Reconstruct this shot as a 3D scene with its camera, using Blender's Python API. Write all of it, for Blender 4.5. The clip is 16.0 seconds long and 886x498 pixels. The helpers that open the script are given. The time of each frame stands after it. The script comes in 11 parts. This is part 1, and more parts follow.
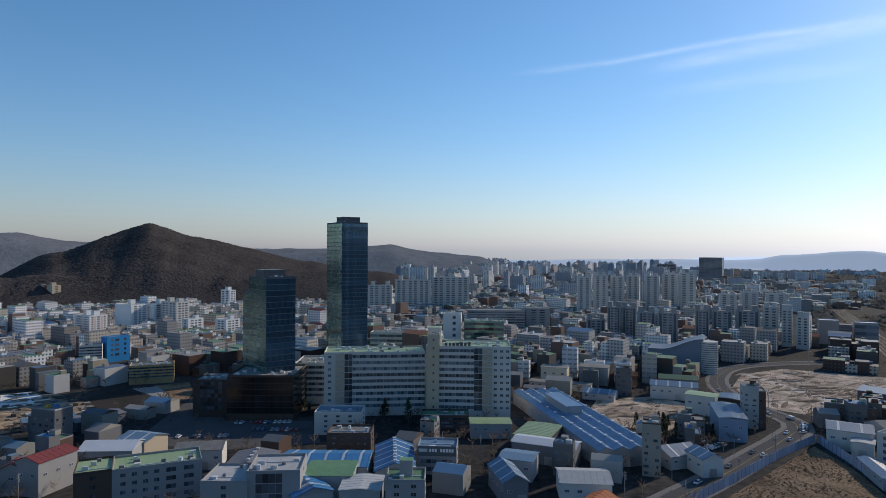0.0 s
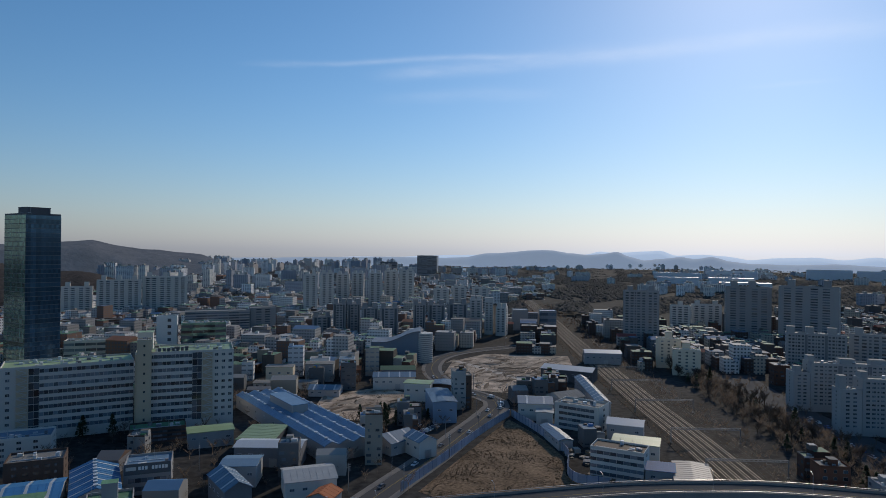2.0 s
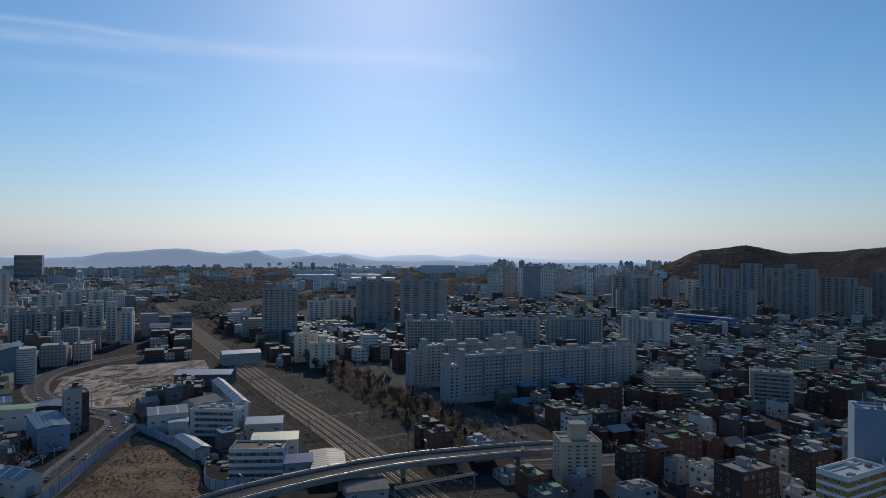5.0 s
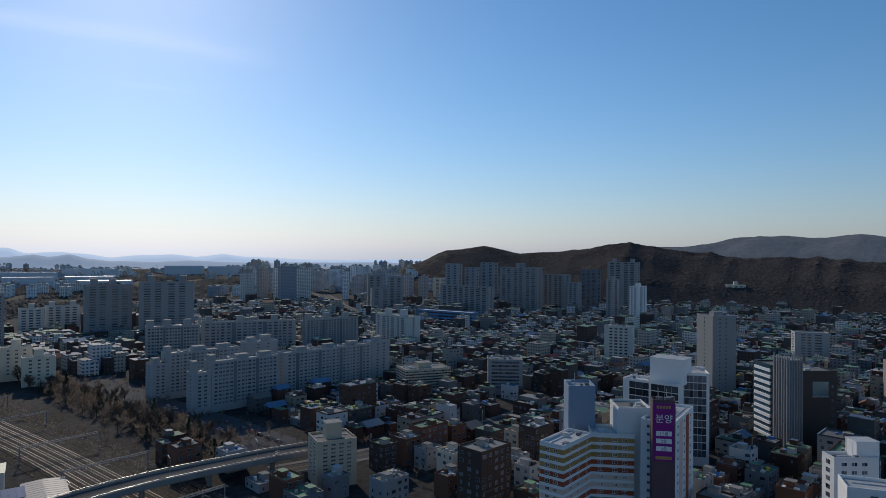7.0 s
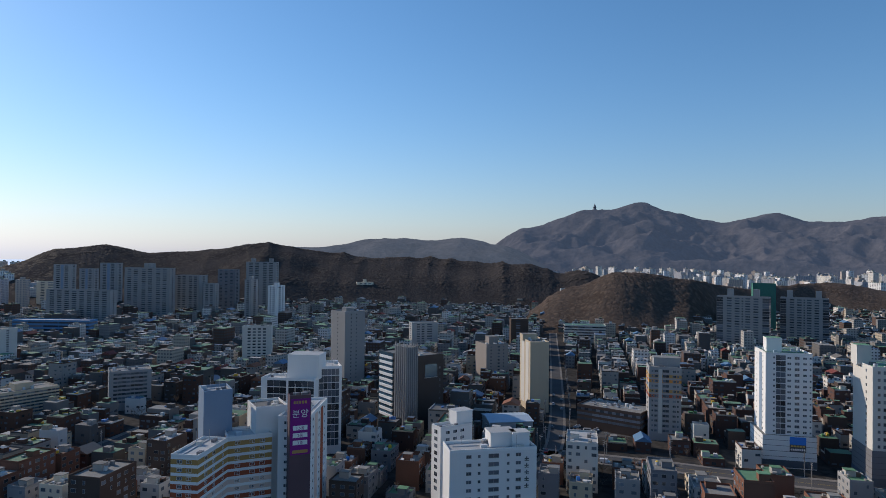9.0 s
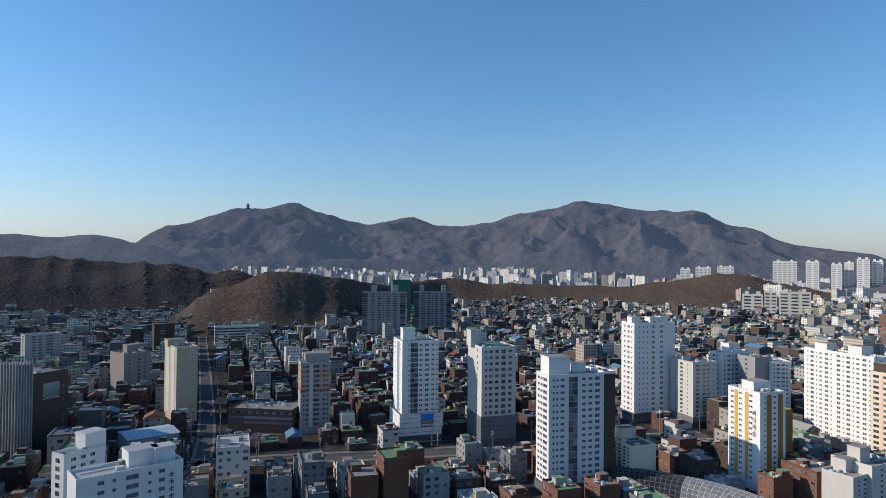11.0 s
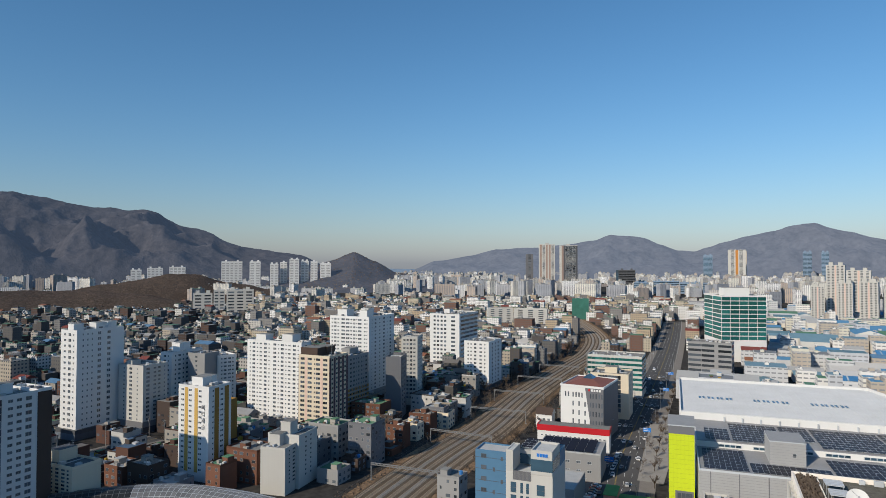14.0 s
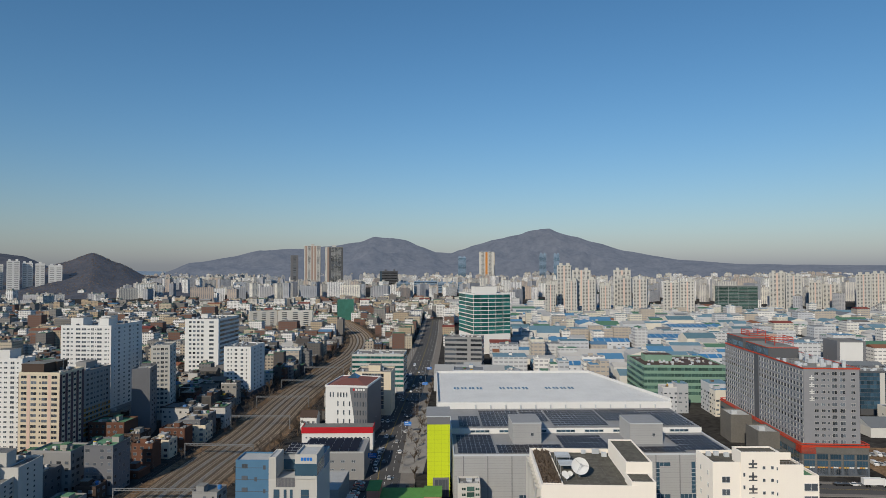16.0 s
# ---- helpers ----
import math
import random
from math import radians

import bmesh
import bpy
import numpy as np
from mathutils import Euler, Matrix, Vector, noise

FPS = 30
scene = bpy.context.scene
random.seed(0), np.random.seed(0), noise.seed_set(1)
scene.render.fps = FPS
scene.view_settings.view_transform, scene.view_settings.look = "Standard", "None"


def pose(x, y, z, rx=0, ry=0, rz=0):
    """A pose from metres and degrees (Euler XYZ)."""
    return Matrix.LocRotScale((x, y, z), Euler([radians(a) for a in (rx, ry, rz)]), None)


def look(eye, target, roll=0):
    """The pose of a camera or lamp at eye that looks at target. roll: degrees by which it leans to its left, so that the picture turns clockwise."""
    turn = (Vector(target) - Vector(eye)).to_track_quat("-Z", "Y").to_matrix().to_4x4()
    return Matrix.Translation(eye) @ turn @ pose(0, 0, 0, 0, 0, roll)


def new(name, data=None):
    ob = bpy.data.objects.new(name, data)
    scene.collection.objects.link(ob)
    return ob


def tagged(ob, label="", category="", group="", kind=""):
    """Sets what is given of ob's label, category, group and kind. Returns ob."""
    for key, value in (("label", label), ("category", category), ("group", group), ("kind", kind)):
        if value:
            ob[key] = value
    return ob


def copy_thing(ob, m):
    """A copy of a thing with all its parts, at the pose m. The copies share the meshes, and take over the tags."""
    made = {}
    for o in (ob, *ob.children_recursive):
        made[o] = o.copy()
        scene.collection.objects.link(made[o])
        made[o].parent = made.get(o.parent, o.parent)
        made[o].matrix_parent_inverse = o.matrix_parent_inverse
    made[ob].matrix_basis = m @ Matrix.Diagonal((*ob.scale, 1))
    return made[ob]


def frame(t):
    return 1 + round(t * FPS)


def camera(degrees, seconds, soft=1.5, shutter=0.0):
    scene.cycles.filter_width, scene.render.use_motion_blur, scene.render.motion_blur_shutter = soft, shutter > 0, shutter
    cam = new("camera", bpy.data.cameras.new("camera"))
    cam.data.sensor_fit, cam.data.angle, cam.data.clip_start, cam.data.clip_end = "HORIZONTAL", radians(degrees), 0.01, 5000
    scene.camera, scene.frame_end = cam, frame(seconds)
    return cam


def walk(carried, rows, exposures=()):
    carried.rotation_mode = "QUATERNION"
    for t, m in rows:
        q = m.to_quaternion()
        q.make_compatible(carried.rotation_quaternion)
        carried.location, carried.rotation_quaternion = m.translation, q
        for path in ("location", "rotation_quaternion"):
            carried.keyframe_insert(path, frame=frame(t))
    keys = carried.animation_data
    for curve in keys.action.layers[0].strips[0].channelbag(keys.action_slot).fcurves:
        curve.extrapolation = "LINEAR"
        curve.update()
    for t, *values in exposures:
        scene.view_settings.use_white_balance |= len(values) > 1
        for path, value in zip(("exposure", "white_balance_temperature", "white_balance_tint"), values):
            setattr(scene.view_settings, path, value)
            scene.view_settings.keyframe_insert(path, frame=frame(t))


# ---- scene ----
cam = camera(69.77, 16.0, 0.7)
EYE_Z = 100.0
TURN = [
    (0.0, 0.0, 0.15, -0.28), (0.5, -6.25, 0.15, -0.43), (1.0, -12.6, 0.14, -0.53), (1.5, -18.63, 0.13, -0.6),
    (2.0, -24.27, 0.14, -0.6), (2.5, -29.23, 0.19, -0.66), (3.0, -35.18, 0.21, -0.66), (5.5, -61.37, 0.31, -0.4),
    (6.0, -67.15, 0.36, -0.43), (6.5, -72.55, 0.4, -0.44), (7.0, -77.68, 0.43, -0.5), (7.5, -83.47, 0.47, -0.6),
    (8.0, -91.39, 0.56, -0.65), (8.5, -100.11, 0.65, -0.64), (9.0, -109.4, 0.73, -0.63), (11.5, -148.51, 1.02, -0.5),
    (12.0, -157.95, 1.06, -0.53), (12.5, -165.93, 1.08, -0.48), (13.0, -172.93, 1.16, -0.35), (13.5, -179.74, 1.22, -0.25),
    (14.0, -186.57, 1.29, -0.14), (14.5, -193.38, 1.34, -0.1), (15.0, -199.89, 1.41, -0.1), (15.5, -206.47, 1.43, 0.03),
    (16.0, -207.47, 1.43, 0.06)]
EXPO = [(0.0, -0.15, 6650, 14), (1.5, -0.48, 6600, 13), (3.0, -0.68, 6450, 12), (7.0, -0.55, 6450, 13), (9.0, -0.12, 6650, 15), (11.5, 0.06, 6560, 11), (13.0, -0.12, 6560, 10),
        (16.0, -0.66, 6650, 9)]
walk(cam, [(t, pose(0, 0, EYE_Z, 90 + p, r, yaw)) for t, yaw, p, r in TURN], EXPO)

# ---- light ----
SUN_YAW, SUN_UP = -51.0, 27.0
world = bpy.data.worlds.new("world")
scene.world = world
world.use_nodes = True
wn, wl = world.node_tree.nodes, world.node_tree.links
wn.clear()


def node(tree, kind, **inputs):
    n = tree.nodes.new(kind)
    for key, value in inputs.items():
        key = key.replace("_", " ")
        n.inputs[key].default_value = value
    return n


sky = wn.new("ShaderNodeTexSky")
sky.sky_type, sky.sun_disc = "NISHITA", False
sky.sun_elevation, sky.sun_rotation = radians(SUN_UP), radians(-SUN_YAW)
sky.altitude, sky.air_density, sky.dust_density, sky.ozone_density = 100, 1.0, 0.25, 5.0
bg = wn.new("ShaderNodeBackground")
bg.inputs["Strength"].default_value = 0.15
wout = wn.new("ShaderNodeOutputWorld")


def calc(tree, op, *values):
    n = tree.nodes.new("ShaderNodeMath")
    n.operation = op
    for i, v in enumerate(values):
        if isinstance(v, (int, float)):
            n.inputs[i].default_value = v
        else:
            tree.links.new(v, n.inputs[i])
    return n.outputs[0]


def cirrus():
    """Two thin streaks and a few wisps of high cloud on a level sheet."""
    t = world.node_tree
    tc = wn.new("ShaderNodeTexCoord")
    sep = wn.new("ShaderNodeSeparateXYZ")
    wl.new(tc.outputs["Generated"], sep.inputs[0])
    z = calc(t, "MAXIMUM", sep.outputs[2], 0.02)
    u, v = calc(t, "DIVIDE", sep.outputs[0], z), calc(t, "DIVIDE", sep.outputs[1], z)
    comb = wn.new("ShaderNodeCombineXYZ")
    wl.new(u, comb.inputs[0])
    wl.new(v, comb.inputs[1])
    n1 = node(t, "ShaderNodeTexNoise", Scale=2.2, Detail=6.0, Roughness=0.65)
    n2 = node(t, "ShaderNodeTexNoise", Scale=0.9, Detail=3.0)
    wl.new(comb.outputs[0], n1.inputs["Vector"])
    wl.new(comb.outputs[0], n2.inputs["Vector"])
    warp = calc(t, "MULTIPLY_ADD", n2.outputs[0], 0.35, -0.175)
    total = None
    for nx, ny, c, s0, s1, width, power in ((0.517, 0.856, 3.29, -1.6, 0.3, 0.04, 0.2), (0.728, 0.685, 3.28, -1.9, 1.1, 0.11, 0.22),
                                            (0.60, 0.80, 4.05, -1.5, 0.0, 0.12, 0.1), (0.728, 0.685, 4.22, 0.1, 0.8, 0.05, 0.17)):
        d = calc(t, "ADD", calc(t, "ADD", calc(t, "MULTIPLY", u, nx), calc(t, "MULTIPLY", v, ny)), warp)
        e = calc(t, "DIVIDE", calc(t, "SUBTRACT", d, c), width)
        band = calc(t, "EXPONENT", calc(t, "MULTIPLY", calc(t, "MULTIPLY", e, e), -0.7))
        s = calc(t, "SUBTRACT", calc(t, "MULTIPLY", u, ny), calc(t, "MULTIPLY", v, nx))
        for lo, sign in ((s0, 1), (s1, -1)):
            m = wn.new("ShaderNodeMapRange")
            m.interpolation_type = "SMOOTHSTEP"
            m.inputs["From Min"].default_value, m.inputs["From Max"].default_value = lo, lo + 0.5 * sign
            wl.new(s, m.inputs["Value"])
            band = calc(t, "MULTIPLY", band, m.outputs[0])
        fine = calc(t, "MULTIPLY_ADD", n1.outputs[0], 1.6, -0.2)
        band = calc(t, "MULTIPLY", calc(t, "MULTIPLY", band, fine), power)
        total = band if total is None else calc(t, "ADD", total, band)
    mix = wn.new("ShaderNodeMix")
    mix.data_type = "RGBA"
    wl.new(calc(t, "MINIMUM", total, 0.7), mix.inputs[0])
    deep = wn.new("ShaderNodeHueSaturation")
    deep.inputs["Saturation"].default_value = 1.12
    deep.inputs["Hue"].default_value = 0.494
    wl.new(sky.outputs[0], deep.inputs["Color"])
    grey = wn.new("ShaderNodeRGBToBW")
    wl.new(sky.outputs[0], grey.inputs[0])
    # haze is brightest under the sun and duller opposite to it
    toward = calc(t, "ADD", calc(t, "MULTIPLY", sep.outputs[0], -math.sin(radians(SUN_YAW))), calc(t, "MULTIPLY", sep.outputs[1], math.cos(radians(SUN_YAW))))
    dull = calc(t, "MULTIPLY", grey.outputs[0], calc(t, "MULTIPLY_ADD", toward, 0.1, 0.81))
    veil = wn.new("ShaderNodeMix")
    veil.data_type, veil.blend_type = "RGBA", "MULTIPLY"
    veil.inputs[0].default_value = 1.0
    wl.new(dull, veil.inputs[6])
    veil.inputs[7].default_value = (0.57, 0.62, 0.70, 1)
    low = wn.new("ShaderNodeMix")
    low.data_type = "RGBA"
    wl.new(calc(t, "MULTIPLY", calc(t, "EXPONENT", calc(t, "MULTIPLY", calc(t, "MAXIMUM", sep.outputs[2], 0.0), -12.0)), 0.95), low.inputs[0])
    wl.new(deep.outputs[0], low.inputs[6])
    wl.new(veil.outputs[2], low.inputs[7])
    wl.new(low.outputs[2], mix.inputs[6])
    mix.inputs[7].default_value = (9.0, 9.6, 10.5, 1)
    return mix.outputs[2]


wl.new(cirrus(), bg.inputs["Color"])
wl.new(bg.outputs[0], wout.inputs["Surface"])

sun = new("sun", bpy.data.lights.new("sun", "SUN"))
sun.data.energy, sun.data.angle, sun.data.color = 4.8, radians(0.53), (1.0, 0.89, 0.73)
sun.matrix_world = look(Vector((-math.sin(radians(SUN_YAW)) * 100, math.cos(radians(SUN_YAW)) * 100,
                                100 * math.tan(radians(SUN_UP)))), (0, 0, 0))

# ---- materials ----
MATS = {}


def mat(name, color, rough=0.8, vary=0.12, grain=6.0, big=0.12, metal=0.0, spec=0.18, bump=0.0, tint=0.0, streak=0.0):
    """Plain surface with grain, blotches, optional rain streaks and a per-object change of tone."""
    if name in MATS:
        return MATS[name]
    m = bpy.data.materials.new(name)
    m.use_nodes = True
    t = m.node_tree
    b = t.nodes["Principled BSDF"]
    b.inputs["Roughness"].default_value, b.inputs["Metallic"].default_value = rough, metal
    b.inputs["Specular IOR Level"].default_value = spec if rough < 0.9 else 0.04
    b.inputs["Diffuse Roughness"].default_value = 0.4
    geo = t.nodes.new("ShaderNodeNewGeometry")
    n1 = node(t, "ShaderNodeTexNoise", Scale=grain, Detail=3.0)
    n2 = node(t, "ShaderNodeTexNoise", Scale=big, Detail=4.0)
    for n in (n1, n2):
        t.links.new(geo.outputs["Position"], n.inputs["Vector"])
    add = t.nodes.new("ShaderNodeMath")
    add.operation = "ADD"
    t.links.new(n1.outputs[0], add.inputs[0])
    t.links.new(n2.outputs[0], add.inputs[1])
    last = add
    if streak:
        mp = t.nodes.new("ShaderNodeMapping")
        mp.inputs["Scale"].default_value = (1.6, 1.6, 0.06)
        n3 = node(t, "ShaderNodeTexNoise", Scale=1.0, Detail=2.0)
        t.links.new(geo.outputs["Position"], mp.inputs["Vector"])
        t.links.new(mp.outputs[0], n3.inputs["Vector"])
        ad = t.nodes.new("ShaderNodeMath")
        ad.operation = "MULTIPLY_ADD"
        ad.inputs[1].default_value = streak
        t.links.new(n3.outputs[0], ad.inputs[0])
        t.links.new(add.outputs[0], ad.inputs[2])
        last = ad
    mr = t.nodes.new("ShaderNodeMapRange")
    mr.inputs["From Min"].default_value, mr.inputs["From Max"].default_value = 0.55, 1.45 + streak
    mr.inputs["To Min"].default_value, mr.inputs["To Max"].default_value = 1 - vary, 1 + vary
    t.links.new(last.outputs[0], mr.inputs["Value"])
    val = mr.outputs[0]
    if tint:
        info = t.nodes.new("ShaderNodeObjectInfo")
        m2 = t.nodes.new("ShaderNodeMapRange")
        m2.inputs["To Min"].default_value, m2.inputs["To Max"].default_value = 1 - tint, 1 + tint
        t.links.new(info.outputs["Random"], m2.inputs["Value"])
        mm = t.nodes.new("ShaderNodeMath")
        mm.operation = "MULTIPLY"
        t.links.new(val, mm.inputs[0])
        t.links.new(m2.outputs[0], mm.inputs[1])
        val = mm.outputs[0]
    mix = t.nodes.new("ShaderNodeMix")
    mix.data_type, mix.blend_type = "RGBA", "MULTIPLY"
    mix.inputs[0].default_value = 1.0
    mix.inputs[6].default_value = (*color, 1)
    t.links.new(val, mix.inputs[7])
    t.links.new(mix.outputs[2], b.inputs["Base Color"])
    if bump:
        bp = node(t, "ShaderNodeBump", Strength=bump, Distance=0.1)
        t.links.new(n1.outputs[0], bp.inputs["Height"])
        t.links.new(bp.outputs[0], b.inputs["Normal"])
    MATS[name] = m
    return m


def island(name, colors, rough=0.8, vary=0.1):
    """Joined pieces, each with a tone of its own out of a short list."""
    m = mat(name, (1, 1, 1), rough, vary)
    t = m.node_tree
    geo = t.nodes.new("ShaderNodeNewGeometry")
    ramp = t.nodes.new("ShaderNodeValToRGB")
    ramp.color_ramp.interpolation = "CONSTANT"
    el = ramp.color_ramp.elements
    while len(el) < len(colors):
        el.new(0.5)
    for i, c in enumerate(colors):
        el[i].position, el[i].color = i / len(colors), (*c, 1)
    t.links.new(geo.outputs["Random Per Island"], ramp.inputs[0])
    mix = [n for n in t.nodes if n.bl_idname == "ShaderNodeMix"][0]
    t.links.new(ramp.outputs[0], mix.inputs[6])
    return m


def far_wall(name, colors, dark=(0.13, 0.14, 0.16), cell=(3.4, 2.9), fill=(0.55, 0.5), rough=0.8):
    """Far apartment walls: tone by island, windows in rows by the mesh's own metres."""
    m = island(name, colors, rough)
    t = m.node_tree
    uv = t.nodes.new("ShaderNodeUVMap")
    sep = t.nodes.new("ShaderNodeSeparateXYZ")
    t.links.new(uv.outputs[0], sep.inputs[0])
    got = []
    for k in (0, 1):
        div = t.nodes.new("ShaderNodeMath")
        div.operation = "DIVIDE"
        div.inputs[1].default_value = cell[k]
        fr = t.nodes.new("ShaderNodeMath")
        fr.operation = "FRACT"
        lt = t.nodes.new("ShaderNodeMath")
        lt.operation = "LESS_THAN"
        lt.inputs[1].default_value = fill[k]
        t.links.new(sep.outputs[k], div.inputs[0])
        t.links.new(div.outputs[0], fr.inputs[0])
        t.links.new(fr.outputs[0], lt.inputs[0])
        got.append(lt)
    mul = t.nodes.new("ShaderNodeMath")
    mul.operation = "MULTIPLY"
    t.links.new(got[0].outputs[0], mul.inputs[0])
    t.links.new(got[1].outputs[0], mul.inputs[1])
    b = t.nodes["Principled BSDF"]
    src = b.inputs["Base Color"].links[0].from_socket
    mix = t.nodes.new("ShaderNodeMix")
    mix.data_type = "RGBA"
    t.links.new(mul.outputs[0], mix.inputs[0])
    t.links.new(src, mix.inputs[6])
    mix.inputs[7].default_value = (*dark, 1)
    t.links.new(mix.outputs[2], b.inputs["Base Color"])
    return m


def glass(name, color, rough=0.08, spec=0.6, vary=0.35, metal=0.0):
    """Dark reflecting panes seen from outside; each pane has its own tone."""
    m = mat(name, color, rough, 0.1, grain=0.4, big=0.05, metal=metal, spec=spec, tint=0.35)
    t = m.node_tree
    geo = t.nodes.new("ShaderNodeNewGeometry")
    mr = t.nodes.new("ShaderNodeMapRange")
    mr.inputs["To Min"].default_value, mr.inputs["To Max"].default_value = 1 - vary, 1 + vary
    t.links.new(geo.outputs["Random Per Island"], mr.inputs["Value"])
    b = t.nodes["Principled BSDF"]
    src = b.inputs["Base Color"].links[0].from_socket
    mix = t.nodes.new("ShaderNodeMix")
    mix.data_type, mix.blend_type = "RGBA", "MULTIPLY"
    mix.inputs[0].default_value = 1.0
    t.links.new(src, mix.inputs[6])
    t.links.new(mr.outputs[0], mix.inputs[7])
    t.links.new(mix.outputs[2], b.inputs["Base Color"])
    return m


WHITE = mat("white_paint", (0.7, 0.7, 0.69), 0.75, 0.05, tint=0.05, streak=0.5)
OFFWHITE = mat("off_white_paint", (0.53, 0.52, 0.49), 0.8, 0.07, tint=0.06, streak=0.6)
CREAM = mat("cream_paint", (0.68, 0.6, 0.47), 0.8, 0.07, tint=0.06, streak=0.5)
BEIGE = mat("beige_paint", (0.5, 0.42, 0.31), 0.8, 0.07, tint=0.06, streak=0.5)
GREY = mat("grey_render", (0.3, 0.3, 0.3), 0.8, 0.08, tint=0.08, streak=0.6)
DARKGREY = mat("dark_grey_cladding", (0.1, 0.105, 0.115), 0.6, 0.1, tint=0.08)
MIDGREY = mat("mid_grey_cladding", (0.165, 0.17, 0.185), 0.6, 0.08, tint=0.08)
BLUEGREY = mat("blue_grey_paint", (0.22, 0.3, 0.4), 0.7, 0.08, tint=0.06, streak=0.4)
BLUE = mat("blue_cladding", (0.08, 0.22, 0.4), 0.5, 0.1, tint=0.05)
SKYBLUE = mat("bright_blue_paint", (0.02, 0.22, 0.5), 0.5, 0.1)
BRICK = mat("red_brown_brick", (0.17, 0.085, 0.06), 0.9, 0.2, grain=9, tint=0.2)
BROWN = mat("brown_cladding", (0.085, 0.06, 0.05), 0.8, 0.12, tint=0.1)
ORANGE = mat("orange_panel", (0.55, 0.24, 0.06), 0.7, 0.1)
YELLOW = mat("yellow_ochre_panel", (0.42, 0.25, 0.09), 0.7, 0.1)
GOLD = mat("golden_yellow_panel", (0.56, 0.37, 0.11), 0.7, 0.08)
PALECREAM = mat("pale_cream_render", (0.84, 0.79, 0.72), 0.8, 0.06, streak=0.4)
PLUM = mat("plum_brown_panel", (0.12, 0.075, 0.085), 0.7, 0.08)
OCHRE = mat("brown_ochre_panel", (0.34, 0.19, 0.05), 0.7, 0.1)
BROWNTOWER = mat("brown_grey_paint", (0.34, 0.25, 0.21), 0.8, 0.06)
PALEGREEN = mat("pale_green_panels", (0.2, 0.32, 0.25), 0.6, 0.08)
NET = mat("green_safety_net", (0.05, 0.17, 0.135), 0.8, 0.3, grain=1.5)
RUST = mat("rust_red_panel", (0.34, 0.085, 0.04), 0.7, 0.1)
RED = mat("red_paint", (0.5, 0.02, 0.03), 0.5, 0.1)
REDRAIL = mat("red_orange_rail", (0.5, 0.06, 0.03), 0.5, 0.08)
HOTELGREY = mat("blue_grey_panels", (0.26, 0.265, 0.285), 0.6, 0.06, grain=0.6)
LIME = mat("lime_green_panel", (0.58, 0.68, 0.03), 0.5, 0.06)
PURPLE = mat("purple_banner", (0.22, 0.02, 0.2), 0.6, 0.08)
PINK = mat("pink_paint", (0.66, 0.5, 0.42), 0.8, 0.06)
GREENROOF = mat("green_roof_paint", (0.11, 0.23, 0.135), 0.75, 0.25, grain=2, big=0.3, tint=0.25)
LIMEROOF = mat("light_green_sheet_roof", (0.27, 0.36, 0.2), 0.5, 0.1, tint=0.1)
GREYROOF = mat("grey_concrete_roof", (0.2, 0.2, 0.19), 0.85, 0.25, grain=2, big=0.3, tint=0.2)
PALEROOF = mat("pale_roof_membrane", (0.4, 0.41, 0.41), 0.75, 0.15, grain=2, big=0.3, tint=0.12)
BLUEROOF = mat("blue_sheet_roof", (0.05, 0.18, 0.36), 0.4, 0.14, grain=1, big=0.15, tint=0.15)
SLATEBLUE = mat("faded_blue_sheet_roof", (0.13, 0.21, 0.29), 0.45, 0.14, grain=1, big=0.15, tint=0.15)
FADEDBLUE = mat("weathered_blue_sheet_roof", (0.13, 0.235, 0.36), 0.5, 0.2, grain=1, big=0.12, tint=0.12)
MARKETROOF = mat("pale_blue_sheet_roof", (0.36, 0.46, 0.56), 0.5, 0.1)
REDROOF = mat("red_sheet_roof", (0.2, 0.05, 0.045), 0.5, 0.12)
SHEET = mat("light_metal_sheet", (0.5, 0.53, 0.56), 0.45, 0.08, tint=0.08)
PALEGREY = mat("pale_grey_paint", (0.35, 0.35, 0.345), 0.8, 0.07, tint=0.05, streak=0.6)
MASTGREY = mat("dull_grey_mast", (0.2, 0.205, 0.21), 0.75, 0.1)
STEEL = mat("galvanised_steel", (0.4, 0.41, 0.42), 0.45, 0.1, metal=0.6)
GLASS = glass("window_glass", (0.085, 0.1, 0.12), 0.1, 0.5, 0.75)
GREENGLASS = glass("green_curtain_glass", (0.13, 0.25, 0.22), 0.12, 0.6, 0.4, 0.6)
BLUEGLASS = glass("blue_curtain_glass", (0.09, 0.18, 0.26), 0.12, 0.6, 0.4, 0.6)
DARKGLASS = glass("dark_shop_glass", (0.012, 0.014, 0.017), 0.15, 0.25, 0.4)
TEALGLASS = glass("teal_curtain_glass", (0.02, 0.13, 0.125), 0.1, 0.7)
ASPHALT = mat("asphalt", (0.088, 0.088, 0.09), 0.95, 0.2, grain=3, big=0.08)
CONCRETE = mat("concrete", (0.26, 0.25, 0.235), 0.9, 0.18, grain=2, big=0.2, streak=0.3)
PAVING = mat("pavement_blocks", (0.2, 0.185, 0.17), 0.9, 0.18, grain=3, big=0.2)
SAND = mat("sandy_ground", (0.33, 0.24, 0.15), 0.95, 0.9, grain=0.3, big=0.05)
DRYGRASS = mat("dry_grass", (0.2, 0.135, 0.085), 0.95, 1.0, grain=0.7, big=0.06, bump=0.6, spec=0.03)
BALLAST = mat("rail_ballast", (0.115, 0.088, 0.064), 0.95, 0.25, grain=3, big=0.1)
BARK = mat("bark", (0.1, 0.075, 0.055), 0.9, 0.2)
